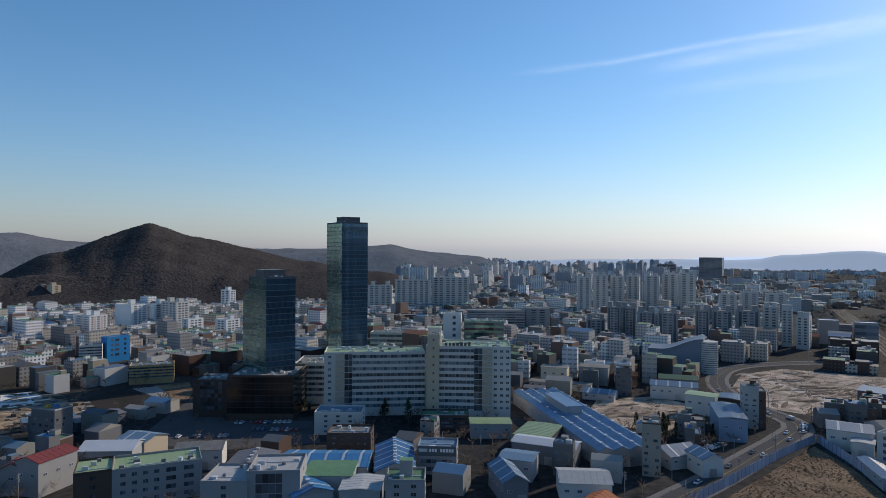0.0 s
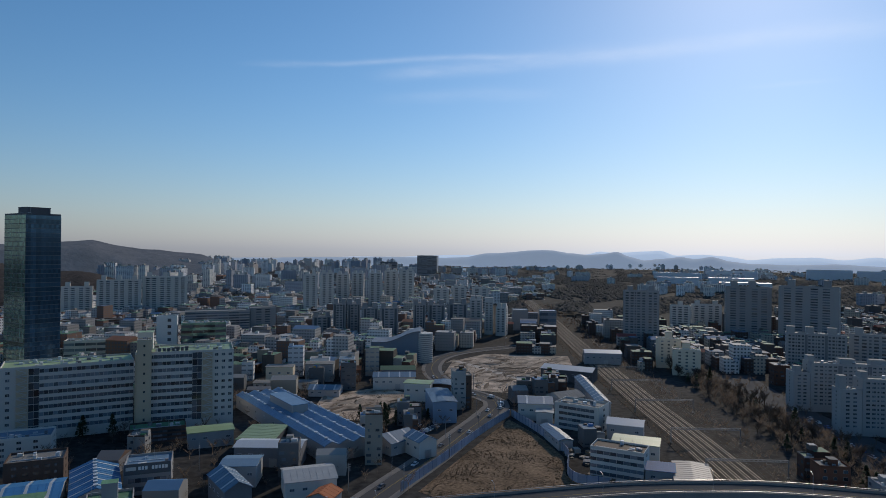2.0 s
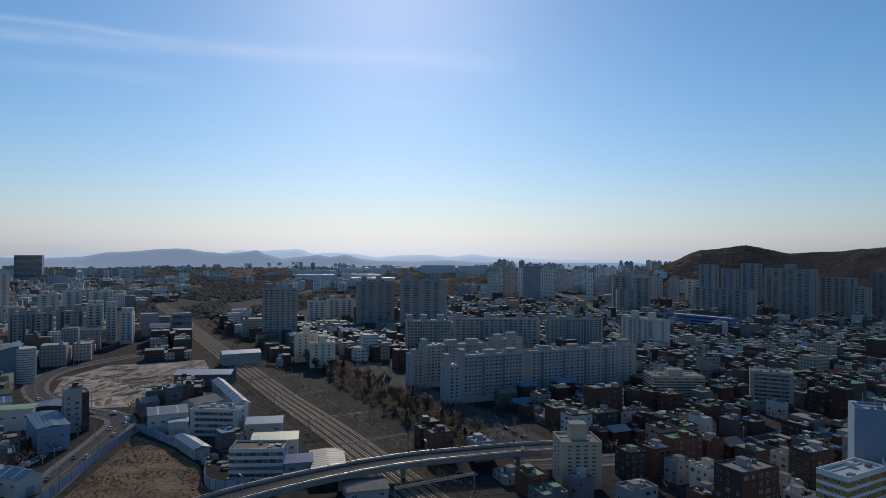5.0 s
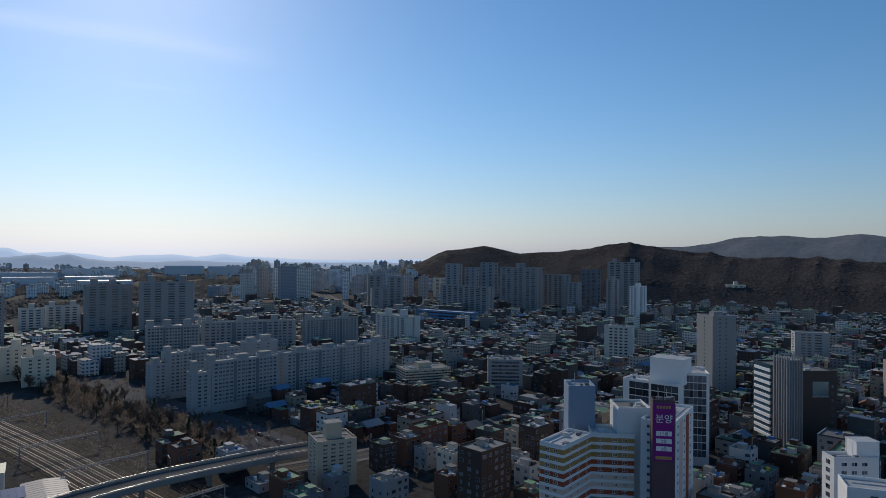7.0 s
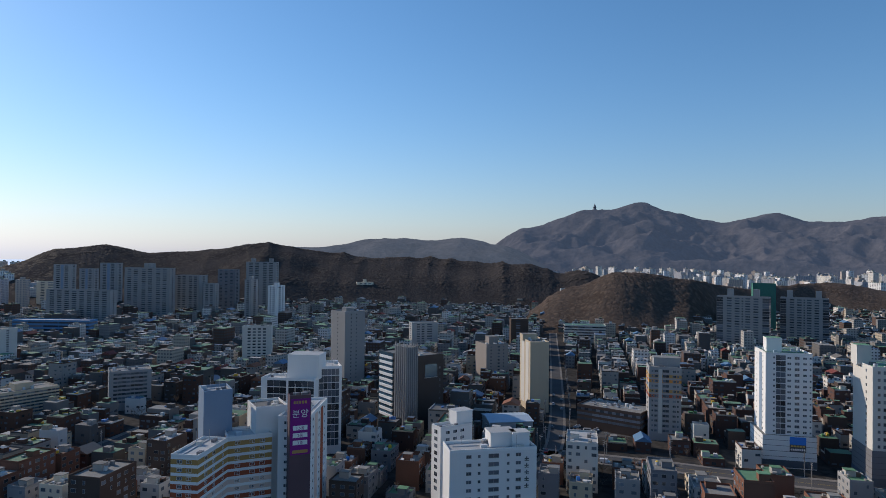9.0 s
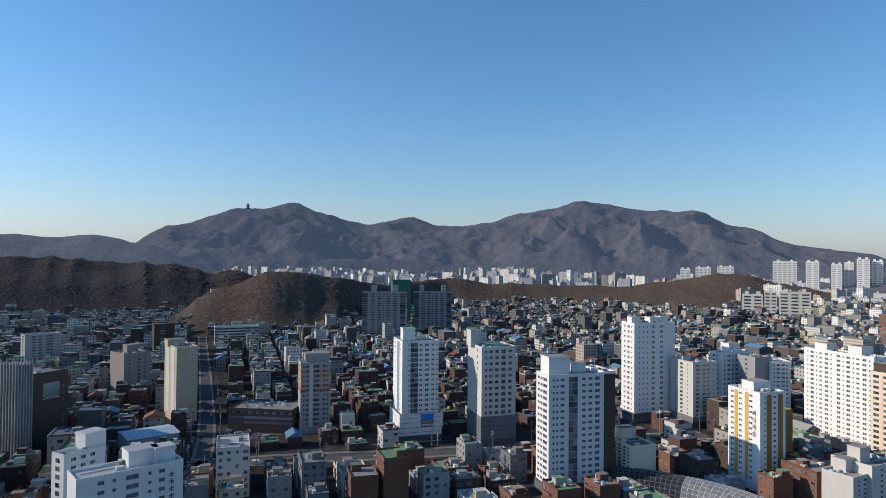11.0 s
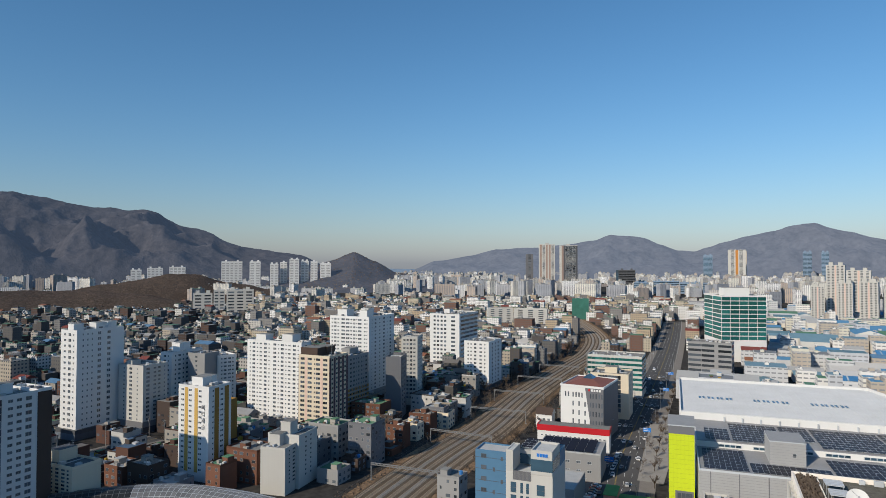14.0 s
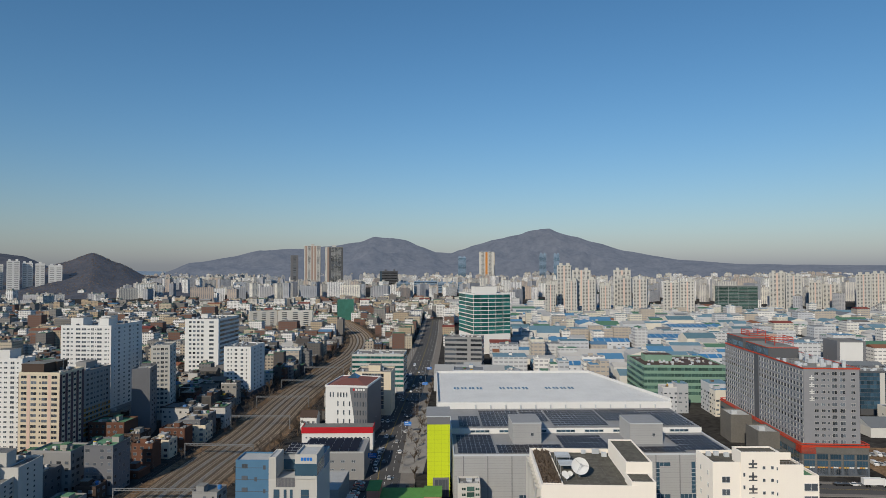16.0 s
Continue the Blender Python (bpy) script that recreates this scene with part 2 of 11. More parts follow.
TWIG = island("bare_twigs", [(0.18, 0.142, 0.112), (0.15, 0.12, 0.097), (0.21, 0.165, 0.13), (0.125, 0.1, 0.083)], 0.9)


def let_light_through(m, share):
    """Thin twigs pass part of the light on to their far side."""
    t = m.node_tree
    b, out = t.nodes["Principled BSDF"], t.nodes["Material Output"]
    tr, mx = t.nodes.new("ShaderNodeBsdfTranslucent"), t.nodes.new("ShaderNodeMixShader")
    t.links.new(b.inputs["Base Color"].links[0].from_socket, tr.inputs["Color"])
    mx.inputs[0].default_value = share
    t.links.new(b.outputs[0], mx.inputs[1])
    t.links.new(tr.outputs[0], mx.inputs[2])
    t.links.new(mx.outputs[0], out.inputs["Surface"])


let_light_through(TWIG, 0.4)
PINE = island("pine_needles", [(0.03, 0.05, 0.022), (0.042, 0.06, 0.03), (0.025, 0.04, 0.02)])
LINE = mat("road_paint", (0.7, 0.7, 0.68), 0.8, 0.15)
SOLAR = mat("solar_cells", (0.016, 0.018, 0.028), 0.4, 0.15, spec=0.12)

# ---- mesh helpers ----


class Build:
    """Collects boxes, prisms and walls with materials; made into one mesh."""

    def __init__(self):
        self.v, self.f, self.m, self.mats, self.uv = [], [], [], [], []

    def slot(self, material):
        if material not in self.mats:
            self.mats.append(material)
        return self.mats.index(material)

    def face(self, pts, material, uv=None):
        n = len(self.v)
        self.v += pts
        self.f.append(tuple(range(n, n + len(pts))))
        self.m.append(self.slot(material))
        self.uv += uv or [(0.0, 0.0)] * len(pts)

    def prism(self, poly, z0, z1, material, top=None, bottom=False):
        """Upright prism over a plan polygon, counter-clockwise, with shared corners."""
        n, k = len(self.v), len(poly)
        self.v += [(x, y, z0) for x, y in poly] + [(x, y, z1) for x, y in poly]
        run = 0.0
        for i in range(k):
            j = (i + 1) % k
            self.f.append((n + i, n + j, n + k + j, n + k + i))
            self.m.append(self.slot(material))
            step = math.dist(poly[i], poly[j])
            self.uv += [(run, z0), (run + step, z0), (run + step, z1), (run, z1)]
            run += step
        self.f.append(tuple(n + k + i for i in range(k)))
        self.m.append(self.slot(top or material))
        self.uv += [(-0.1, -0.1)] * k
        if bottom:
            self.f.append(tuple(n + k - 1 - i for i in range(k)))
            self.m.append(self.slot(material))
            self.uv += [(-0.1, -0.1)] * k

    def box(self, x0, y0, z0, x1, y1, z1, material, top=None, bottom=False):
        self.prism([(x0, y0), (x1, y0), (x1, y1), (x0, y1)], z0, z1, material, top, bottom)

    def tube(self, cx, cy, r, z0, z1, material, n=10, r1=None):
        r1 = r if r1 is None else r1
        k = len(self.v)
        ring = [(math.cos(i * math.tau / n), math.sin(i * math.tau / n)) for i in range(n)]
        self.v += [(cx + r * a, cy + r * b, z0) for a, b in ring] + [(cx + r1 * a, cy + r1 * b, z1) for a, b in ring]
        for i in range(n):
            j = (i + 1) % n
            self.f.append((k + i, k + j, k + n + j, k + n + i))
        self.f.append(tuple(k + n + i for i in range(n)))
        self.m += [self.slot(material)] * (n + 1)
        self.uv += [(0.0, 0.0)] * (5 * n)

    def beam(self, a, b, r, material):
        """Square bar from a to b."""
        a, b = Vector(a), Vector(b)
        d = (b - a).normalized()
        s = d.cross(Vector((0, 0, 1)) if abs(d.z) < 0.9 else Vector((1, 0, 0))).normalized() * r
        u = d.cross(s).normalized() * r
        k = len(self.v)
        self.v += [tuple(p + e) for p in (a, b) for e in (s + u, u - s, -s - u, s - u)]
        for i in range(4):
            j = (i + 1) % 4
            self.f.append((k + j, k + i, k + 4 + i, k + 4 + j))
        self.f += [(k, k + 1, k + 2, k + 3), (k + 7, k + 6, k + 5, k + 4)]
        self.m += [self.slot(material)] * 6
        self.uv += [(0.0, 0.0)] * 24

    def mesh(self, name, smooth=False):
        me = bpy.data.meshes.new(name)
        me.from_pydata(self.v, [], self.f)
        for m in self.mats:
            me.materials.append(m)
        me.polygons.foreach_set("material_index", self.m)
        if any(u != (0.0, 0.0) for u in self.uv):
            layer = me.uv_layers.new(name="UVMap")
            layer.data.foreach_set("uv", [c for u in self.uv for c in u])
        if smooth:
            me.polygons.foreach_set("use_smooth", [True] * len(self.f))
        return me


def part(name, b, parent, label="", smooth=False, at=None):
    ob = new(name, b if isinstance(b, bpy.types.Mesh) else b.mesh(name, smooth))
    ob.parent = parent
    if at is not None:
        ob.matrix_basis = at
    return tagged(ob, label)


def thing(name, m, label, category, group="", kind=""):
    ob = new(name)
    ob.matrix_basis = m
    ob.empty_display_size = 1.0
    return tagged(ob, label, category, group, kind)


def single(name, b, label, category, group="", kind="", at=None, smooth=False):
    ob = new(name, b.mesh(name, smooth))
    if at is not None:
        ob.matrix_basis = at
    return tagged(ob, label, category, group, kind)


TAKEN = []     # footprints on the plan: centre, half sizes, yaw


def claim(x, y, w, d, yaw, margin=3.0):
    TAKEN.append((x, y, w / 2 + margin, d / 2 + margin, math.cos(radians(yaw)), math.sin(radians(yaw))))


def free(x, y, r=0.0):
    for cx, cy, a, b, c, s in TAKEN:
        dx, dy = x - cx, y - cy
        if abs(dx) > a + b + r or abs(dy) > a + b + r:
            continue
        if abs(dx * c + dy * s) < a + r and abs(dy * c - dx * s) < b + r:
            return False
    return True


# ---- building kit ----
SPAN = {".": 1.0, "w": 2.2, "n": 1.2, "b": 3.6, "B": 4.0, "c": 1.6, "k": 1.6, "g": 3.0, "v": 1.2, "p": 2.6, "l": 3.0, "z": 3.6}


def side_matrix(side, w, d):
    """Frame of one face: x to the right seen from outside, y inwards, origin at the face's middle on the ground."""
    return (Matrix.Translation((0, -d / 2, 0)), Matrix.Translation((w / 2, 0, 0)) @ Matrix.Rotation(math.pi / 2, 4, "Z"),
            Matrix.Translation((0, d / 2, 0)) @ Matrix.Rotation(math.pi, 4, "Z"),
            Matrix.Translation((-w / 2, 0, 0)) @ Matrix.Rotation(-math.pi / 2, 4, "Z"))[side]


PIECES = {}


def piece(kind, width, height, pane, frame_mat):
    """One window, balcony window or louvre, facing -y, its middle at the origin."""
    key = (kind, round(width, 2), round(height, 2), pane.name, frame_mat.name)
    if key in PIECES:
        return PIECES[key]
    b, w, h = Build(), width / 2, height / 2
    if kind == "l":
        for i in range(4):
            z = -h + height * i / 4
            b.box(-w, -0.1, z, w, 0.02, z + height / 4 * 0.6, frame_mat, bottom=True)
    else:
        r = 0.08
        xs = [-w, -w + r, -r / 2, r / 2, w - r, w] if width > 1.3 else [-w, -w + r, w - r, w]
        zs, sill = [-h, -h + r, h - r, h], 0.28 if kind == "b" else 0.1
        n, g = len(xs), {}
        for i, px in enumerate(xs):
            for k, pz in enumerate(zs):
                g[i, k] = len(b.v)
                b.v.append((px, -sill if k == 0 else -0.1, pz))
        fm, pm = b.slot(frame_mat), b.slot(pane)
        for i in range(n - 1):
            for k in range(3):
                q = [g[i, k], g[i + 1, k], g[i + 1, k + 1], g[i, k + 1]]
                if k == 1 and i % 2 == 1:
                    e = len(b.v)
                    b.v += [(b.v[c][0], -0.03, b.v[c][2]) for c in q]
                    for c in range(4):
                        b.f.append((q[c], q[(c + 1) % 4], e + (c + 1) % 4, e + c))
                        b.m.append(fm)
                    b.f.append((e, e + 1, e + 2, e + 3))
                    b.m.append(pm)
                else:
                    b.f.append(tuple(q))
                    b.m.append(fm)
        e = len(b.v)
        b.v += [(-w, 0.02, -h), (w, 0.02, -h), (w, 0.02, h), (-w, 0.02, h)]
        b.f += [tuple([e, e + 1] + [g[i, 0] for i in range(n - 1, -1, -1)]),
                tuple([e + 2, e + 3] + [g[i, 3] for i in range(n)]),
                tuple([e + 3, e] + [g[0, k] for k in range(4)]), tuple([e + 1, e + 2] + [g[n - 1, k] for k in range(3, -1, -1)])]
        b.m += [fm] * 4
        b.uv = [(0.0, 0.0)] * sum(len(f) for f in b.f)
    PIECES[key] = b.mesh({"w": "window", "n": "narrow_window", "b": "balcony_window", "l": "louvre"}.get(kind, "window"))
    return PIECES[key]


def facade(owner, side, w, d, z0, z1, floors, cols, pane, trim, accent, split=False):
    """Fits a row of column codes over a face. split: every window its own object; else one mesh a column."""
    if not cols:
        return
    cols = cols.replace(" ", "")
    face_w = (w if side in (0, 2) else d)
    total = sum(SPAN[c] for c in cols)
    scale = face_w / total
    m = side_matrix(side, w, d)
    u, fh = -face_w / 2, (z1 - z0) / floors
    far = owner.matrix_basis.translation.length > 600
    if far:
        b = Build()
        for c in cols:
            cw = SPAN[c] * scale
            if c in "ck":
                b.box(u, -0.12, z0, u + cw, 0.05, z1 + 0.02, accent[0 if c == "c" else -1])
            elif c != ".":
                pad = 0.02 if c in "gB" else 0.2
                for i in range(floors):
                    z = z0 + i * fh
                    b.box(u + cw * pad, -0.08, z + fh * (0.1 if c == "g" else 0.32), u + cw * (1 - pad), 0.02, z + fh * (0.92 if c == "g" else 0.8), pane)
            u += cw
        if b.f:
            tagged(part("window_grid", b, owner, at=m), kind="stuff")
        return
    for c in cols:
        cw = SPAN[c] * scale
        mid = u + cw / 2
        if c in "ck":
            b = Build()
            b.box(u, -0.12, z0, u + cw, 0.05, z1 + 0.02, accent[0 if c == "c" else -1])
            part("colour_panel", b, owner, at=m)
        elif c == "g":
            b = Build()
            for i in range(floors):
                z = z0 + i * fh
                n = max(1, round(cw / 2.2))
                for k in range(n):
                    a = u + cw * k / n
                    b.box(a + 0.05, -0.1, z + 0.35, a + cw / n - 0.05, 0.02, z + fh - 0.05, pane, bottom=True)
                b.box(u, -0.16, z, u + cw, 0.0, z + 0.3, trim, bottom=True)
            tagged(part("curtain_wall", b, owner, at=m), kind="stuff")
        elif c == "z":
            b = Build()
            b.box(u, -0.08, z0, u + cw, 0.02, z1, accent[0])
            part("stair_panel", b, owner, at=m)
            b = Build()
            for i in range(floors):
                z = z0 + i * fh
                b.box(u + 0.3, -1.9, z, u + cw - 0.3, 0.0, z + 0.2, trim, bottom=True)
                b.beam((u + 0.8, -1.0, z + 0.2), (u + cw - 0.8, -1.0, z + fh / 2), 0.16, trim)
                b.beam((u + cw - 0.8, -1.5, z + fh / 2), (u + 0.8, -1.5, z + fh), 0.16, trim)
                b.beam((u + 0.3, -1.85, z + 1.1), (u + cw - 0.3, -1.85, z + 1.1), 0.05, trim)
            for px in (u + 0.3, u + cw - 0.3):
                b.box(px - 0.1, -1.95, z0, px + 0.1, -1.75, z1, trim)
            part("escape_stair", b, owner, at=m)
        elif c in "Bv":
            b = Build()
            for i in range(floors):
                z = z0 + i * fh
                n = max(1, round(cw / 2.4))
                for k in range(n):
                    a = u + cw * k / n
                    b.box(a + 0.06, -0.06, z + fh * 0.34, a + cw / n - 0.06, 0.02, z + fh * 0.84, pane, bottom=True)
            tagged(part("window_band", b, owner, at=m), kind="stuff")
        elif c in "wnbpl":
            ww = {"w": 1.45, "n": 0.75, "b": 2.9, "p": 1.8, "l": 2.4}[c] * min(1.25, max(0.6, scale))
            wh = {"w": 1.2, "n": 1.05, "b": 1.45, "p": 1.6, "l": 1.5}[c] * min(1.15, fh / 2.9)
            if split:
                me = piece(c, ww, wh, pane, trim)
                for i in range(floors):
                    part(me.name.split(".")[0], me, owner, at=m @ Matrix.Translation((mid, 0, z0 + (i + 0.56) * fh)))
            else:
                b = Build()
                for i in range(floors if owner.matrix_basis.translation.length > 640 else 0):
                    z = z0 + (i + 0.56) * fh
                    b.box(mid - ww / 2, -0.09, z - wh / 2, mid + ww / 2, 0.0, z + wh / 2, pane)
                for i in range(floors if not b.f else 0):
                    z = z0 + (i + 0.56) * fh
                    b.box(mid - ww / 2 - 0.08, -0.05, z - wh / 2 - 0.08, mid + ww / 2 + 0.08, 0.02, z + wh / 2 + 0.08, trim, bottom=True)
                    if ww > 1.3:
                        b.box(mid - ww / 2, -0.09, z - wh / 2, mid - 0.04, 0.0, z + wh / 2, pane, bottom=True)
                        b.box(mid + 0.04, -0.09, z - wh / 2, mid + ww / 2, 0.0, z + wh / 2, pane, bottom=True)
                    else:
                        b.box(mid - ww / 2, -0.09, z - wh / 2, mid + ww / 2, 0.0, z + wh / 2, pane, bottom=True)
                tagged(part("window_column", b, owner, at=m), kind="stuff")
        u += cw


def shell(owner, w, d, z0, h, wall, roof, parapet=1.0, t=0.3, x=0, y=0):
    """Walls with a raised parapet and the roof deck inside it."""
    b = Build()
    b.box(x - w / 2, y - d / 2, z0, x + w / 2, y + d / 2, h - parapet, wall)
    part("wall", b, owner)
    b = Build()
    for a in ((-w / 2, -d / 2, w / 2, -d / 2 + t), (-w / 2, d / 2 - t, w / 2, d / 2),
              (-w / 2, -d / 2 + t, -w / 2 + t, d / 2 - t), (w / 2 - t, -d / 2 + t, w / 2, d / 2 - t)):
        b.box(x + a[0], y + a[1], h - parapet, x + a[2], y + a[3], h, wall)
    part("parapet", b, owner)
    b = Build()
    b.box(x - w / 2 + t, y - d / 2 + t, h - parapet, x + w / 2 - t, y + d / 2 - t, h - parapet + 0.12, roof)
    part("roof", b, owner)


def tower(x, y, yaw, w, d, h, floors, front, side, label, wall=WHITE, roof=GREYROOF, pane=GLASS, trim=None, accent=(ORANGE,),
          base=4.0, podium=None, cores=(), split=False, name="apartment_tower", category="apartment building", group="",
          back=None, left=None, z=0.0, bands=(), cap=None, pane_side=None, core_wall=None):
    """A block of flats or offices: walls, parapet, roof, stair heads, podium and window columns."""
    o = thing(name, pose(x, y, z, 0, 0, yaw), label, category, group)
    claim(x, y, w, d, yaw)
    shell(o, w, d, 0, h, wall, roof)
    trim = trim or wall
    if podium:
        ph, grow, pm = podium
        b = Build()
        b.box(-w / 2 - grow, -d / 2 - grow, 0, w / 2 + grow, d / 2 + grow, ph, pm, GREYROOF)
        part("podium", b, o)
        if math.hypot(x, y) < 640:
            b = Build()
            gw, gd = w / 2 + grow, d / 2 + grow
            ring = ((-gw, -gd - 0.1, gw, -gd + 0.02), (-gw, gd - 0.02, gw, gd + 0.1), (-gw - 0.1, -gd, -gw + 0.02, gd), (gw - 0.02, -gd, gw + 0.1, gd))
            for a in ring:
                b.box(a[0], a[1], 0.4, a[2], a[3], min(3.8, ph - 0.6), GLASS)
            part("shop_front", b, o)
            if ph > 9:
                b = Build()
                for k in range(int((ph - 5) / 2.6)):
                    for a in ring:
                        b.box(a[0], a[1] , 5.4 + k * 2.6, a[2], a[3], 5.55 + k * 2.6, DARKGREY, bottom=True)
                part("panel_joint", b, o)
        base = max(base, ph)
    for s, cols in enumerate((front, side, front if back is None else back, side if left is None else left)):
        facade(o, s, w, d, base, h - 1.2, floors, cols, pane_side if pane_side and s in (1, 3) else pane, trim, accent, split and s in (0, 3))
    fh = (h - 1.2 - base) / floors
    for bm, f0, f1 in bands:
        for f in range(f0, f1):
            b, z0 = Build(), base + f * fh + fh * 0.22
            b.box(-w / 2 - 0.03, -d / 2 - 0.03, z0, w / 2 + 0.03, d / 2 + 0.03, z0 + fh * 0.62, bm, bottom=True)
            part("colour_band", b, o)
    if cap:
        rims = [(w / 2 + 0.25, d / 2 + 0.25, h - 0.35, h + 0.25)]
        if podium:
            g = podium[1] + 0.2
            rims += [(w / 2 + g, d / 2 + g, podium[0] - 0.3, podium[0] + 0.5), (w / 2 + g, d / 2 + g, podium[0] + 1.0, podium[0] + 1.4)]
        for rx, ry, za, zb in rims:
            b = Build()
            for a in ((-rx, -ry, rx, -ry + 0.5), (-rx, ry - 0.5, rx, ry), (-rx, -ry + 0.5, -rx + 0.5, ry - 0.5), (rx - 0.5, -ry + 0.5, rx, ry - 0.5)):
                b.box(a[0], a[1], za, a[2], a[3], zb, cap, bottom=True)
            part("trim_rail", b, o, "red painted trim rail")
    for cx, cy, cw, cd, ch in cores:
        b = Build()
        b.box(cx * w - cw / 2, cy * d - cd / 2, h - 1, cx * w + cw / 2, cy * d + cd / 2, h + ch, core_wall or wall, roof)
        b.box(cx * w - cw / 2 - 0.15, cy * d - cd / 2 - 0.15, h + ch - 0.4, cx * w + cw / 2 + 0.15, cy * d + cd / 2 + 0.15, h + ch + 0.1, core_wall or wall, roof, True)
        part("stair_head", b, o)
    if math.hypot(x, y) < 640:
        roof_clutter(o, w, d, h - 1.0, int(abs(x * 7 + y)))
    return o


def roof_clutter(o, w, d, z, seed):
    """Air-conditioning units, a water tank, ducts and a mast on a roof."""
    rnd = random.Random(seed)
    b, p = Build(), Build()
    for i in range(max(3, int(w * d / 60))):
        x, y = rnd.uniform(-0.42, 0.42) * w, rnd.uniform(-0.42, 0.42) * d
        if i % 5 == 4:
            b.tube(x, y, 0.9, z, z + 1.9, SHEET, 9)
        else:
            a, c = rnd.uniform(0.5, 1.3), rnd.uniform(0.4, 0.9)
            b.box(x - a, y - c, z, x + a, y + c, z + rnd.uniform(0.8, 1.7), rnd.choice((SHEET, OFFWHITE, MIDGREY)))
    tagged(part("roof_unit", b, o), kind="stuff")
    for i in range(2):
        x, y = rnd.uniform(-0.4, 0.4) * w, rnd.uniform(-0.4, 0.4) * d
        p.beam((x, y, z), (x, y, z + rnd.uniform(3.5, 6.5)), 0.06, STEEL)
    y = rnd.uniform(-0.3, 0.3) * d
    p.beam((-w * 0.42, y, z + 0.3), (w * 0.42, y, z + 0.3), 0.14, SHEET)
    part("roof_pipe", p, o)

# ---- ground, roads and railway ----


def at_polar(yaw, r):
    return (-math.sin(radians(yaw)) * r, math.cos(radians(yaw)) * r)


def ground_sheet():
    b = Build()
    rings = [0, 60, 150, 300, 600, 1200, 2400, 3600, 4900]
    n = 72
    b.v.append((0, 0, 0))
    for r in rings[1:]:
        b.v += [(r * math.cos(i * math.tau / n), r * math.sin(i * math.tau / n), 0) for i in range(n)]
    for i in range(n):
        j = (i + 1) % n
        b.f.append((0, 1 + i, 1 + j))
        for k in range(len(rings) - 2):
            a, c = 1 + k * n, 1 + (k + 1) * n
            b.f.append((a + i, c + i, c + j, a + j))
    b.m = [b.slot(CITYGROUND)] * len(b.f)
    b.uv = [(0.0, 0.0)] * sum(len(f) for f in b.f)
    single("ground", b, "grey-brown city ground of lanes, yards and car parks", "ground", kind="structure")


CITYGROUND = mat("city_ground", (0.045, 0.043, 0.041), 0.95, 0.9, grain=0.25, big=0.015, spec=0.03)
ground_sheet()


def smooth_path(points, step=12.0):
    """Points along a soft curve through the given ones."""
    pts = [Vector(p) for p in points]
    pts = [pts[0] * 2 - pts[1]] + pts + [pts[-1] * 2 - pts[-2]]
    out = []
    for a, b, c, d in zip(pts, pts[1:], pts[2:], pts[3:]):
        n = max(2, int((c - b).length / step))
        for i in range(n):
            t = i / n
            out.append(0.5 * ((2 * b) + (c - a) * t + (2 * a - 5 * b + 4 * c - d) * t * t + (3 * b - a - 3 * c + d) * t ** 3))
    return out + [pts[-2]]


def offset(path, s):
    """The path moved s metres to its right."""
    out = []
    for i, p in enumerate(path):
        d = (path[min(i + 1, len(path) - 1)] - path[max(i - 1, 0)]).normalized()
        out.append(Vector((p.x + d.y * s, p.y - d.x * s)))
    return out


def strip(b, path, s0, s1, z0, z1, material, top=None):
    """A band along the path from side offset s0 to s1, with thickness."""
    a, c = offset(path, s0), offset(path, s1)
    k, n = len(b.v), len(path)
    for p, q in zip(a, c):
        b.v += [(p.x, p.y, z0), (p.x, p.y, z1), (q.x, q.y, z1), (q.x, q.y, z0)]
    for i in range(n - 1):
        e = k + i * 4
        for u in range(3):
            b.f.append((e + u, e + u + 1, e + u + 5, e + u + 4))
            b.m.append(b.slot(top if top and u == 1 else material))
            b.uv += [(0.0, 0.0)] * 4


def dashes(b, path, s, w, on, off, z, material):
    run, a = 0.0, offset(path, s - w / 2)
    c = offset(path, s + w / 2)
    for i in range(len(path) - 1):
        seg = (a[i + 1] - a[i]).length
        n = max(1, int(seg / (on + off)))
        for k in range(n):
            t0, t1 = k / n, (k + on / (on + off)) / n
            p0, p1, q0, q1 = a[i].lerp(a[i + 1], t0), a[i].lerp(a[i + 1], t1), c[i].lerp(c[i + 1], t0), c[i].lerp(c[i + 1], t1)
            b.face([(p0.x, p0.y, z), (q0.x, q0.y, z), (q1.x, q1.y, z), (p1.x, p1.y, z)], material)


def claim_path(path, half):
    for p, q in zip(path[::1], path[1::1]):
        m, l = (p + q) / 2, (q - p).length
        claim(m.x, m.y, l + 4, half * 2, math.degrees(math.atan2(q.y - p.y, q.x - p.x)), 1.0)


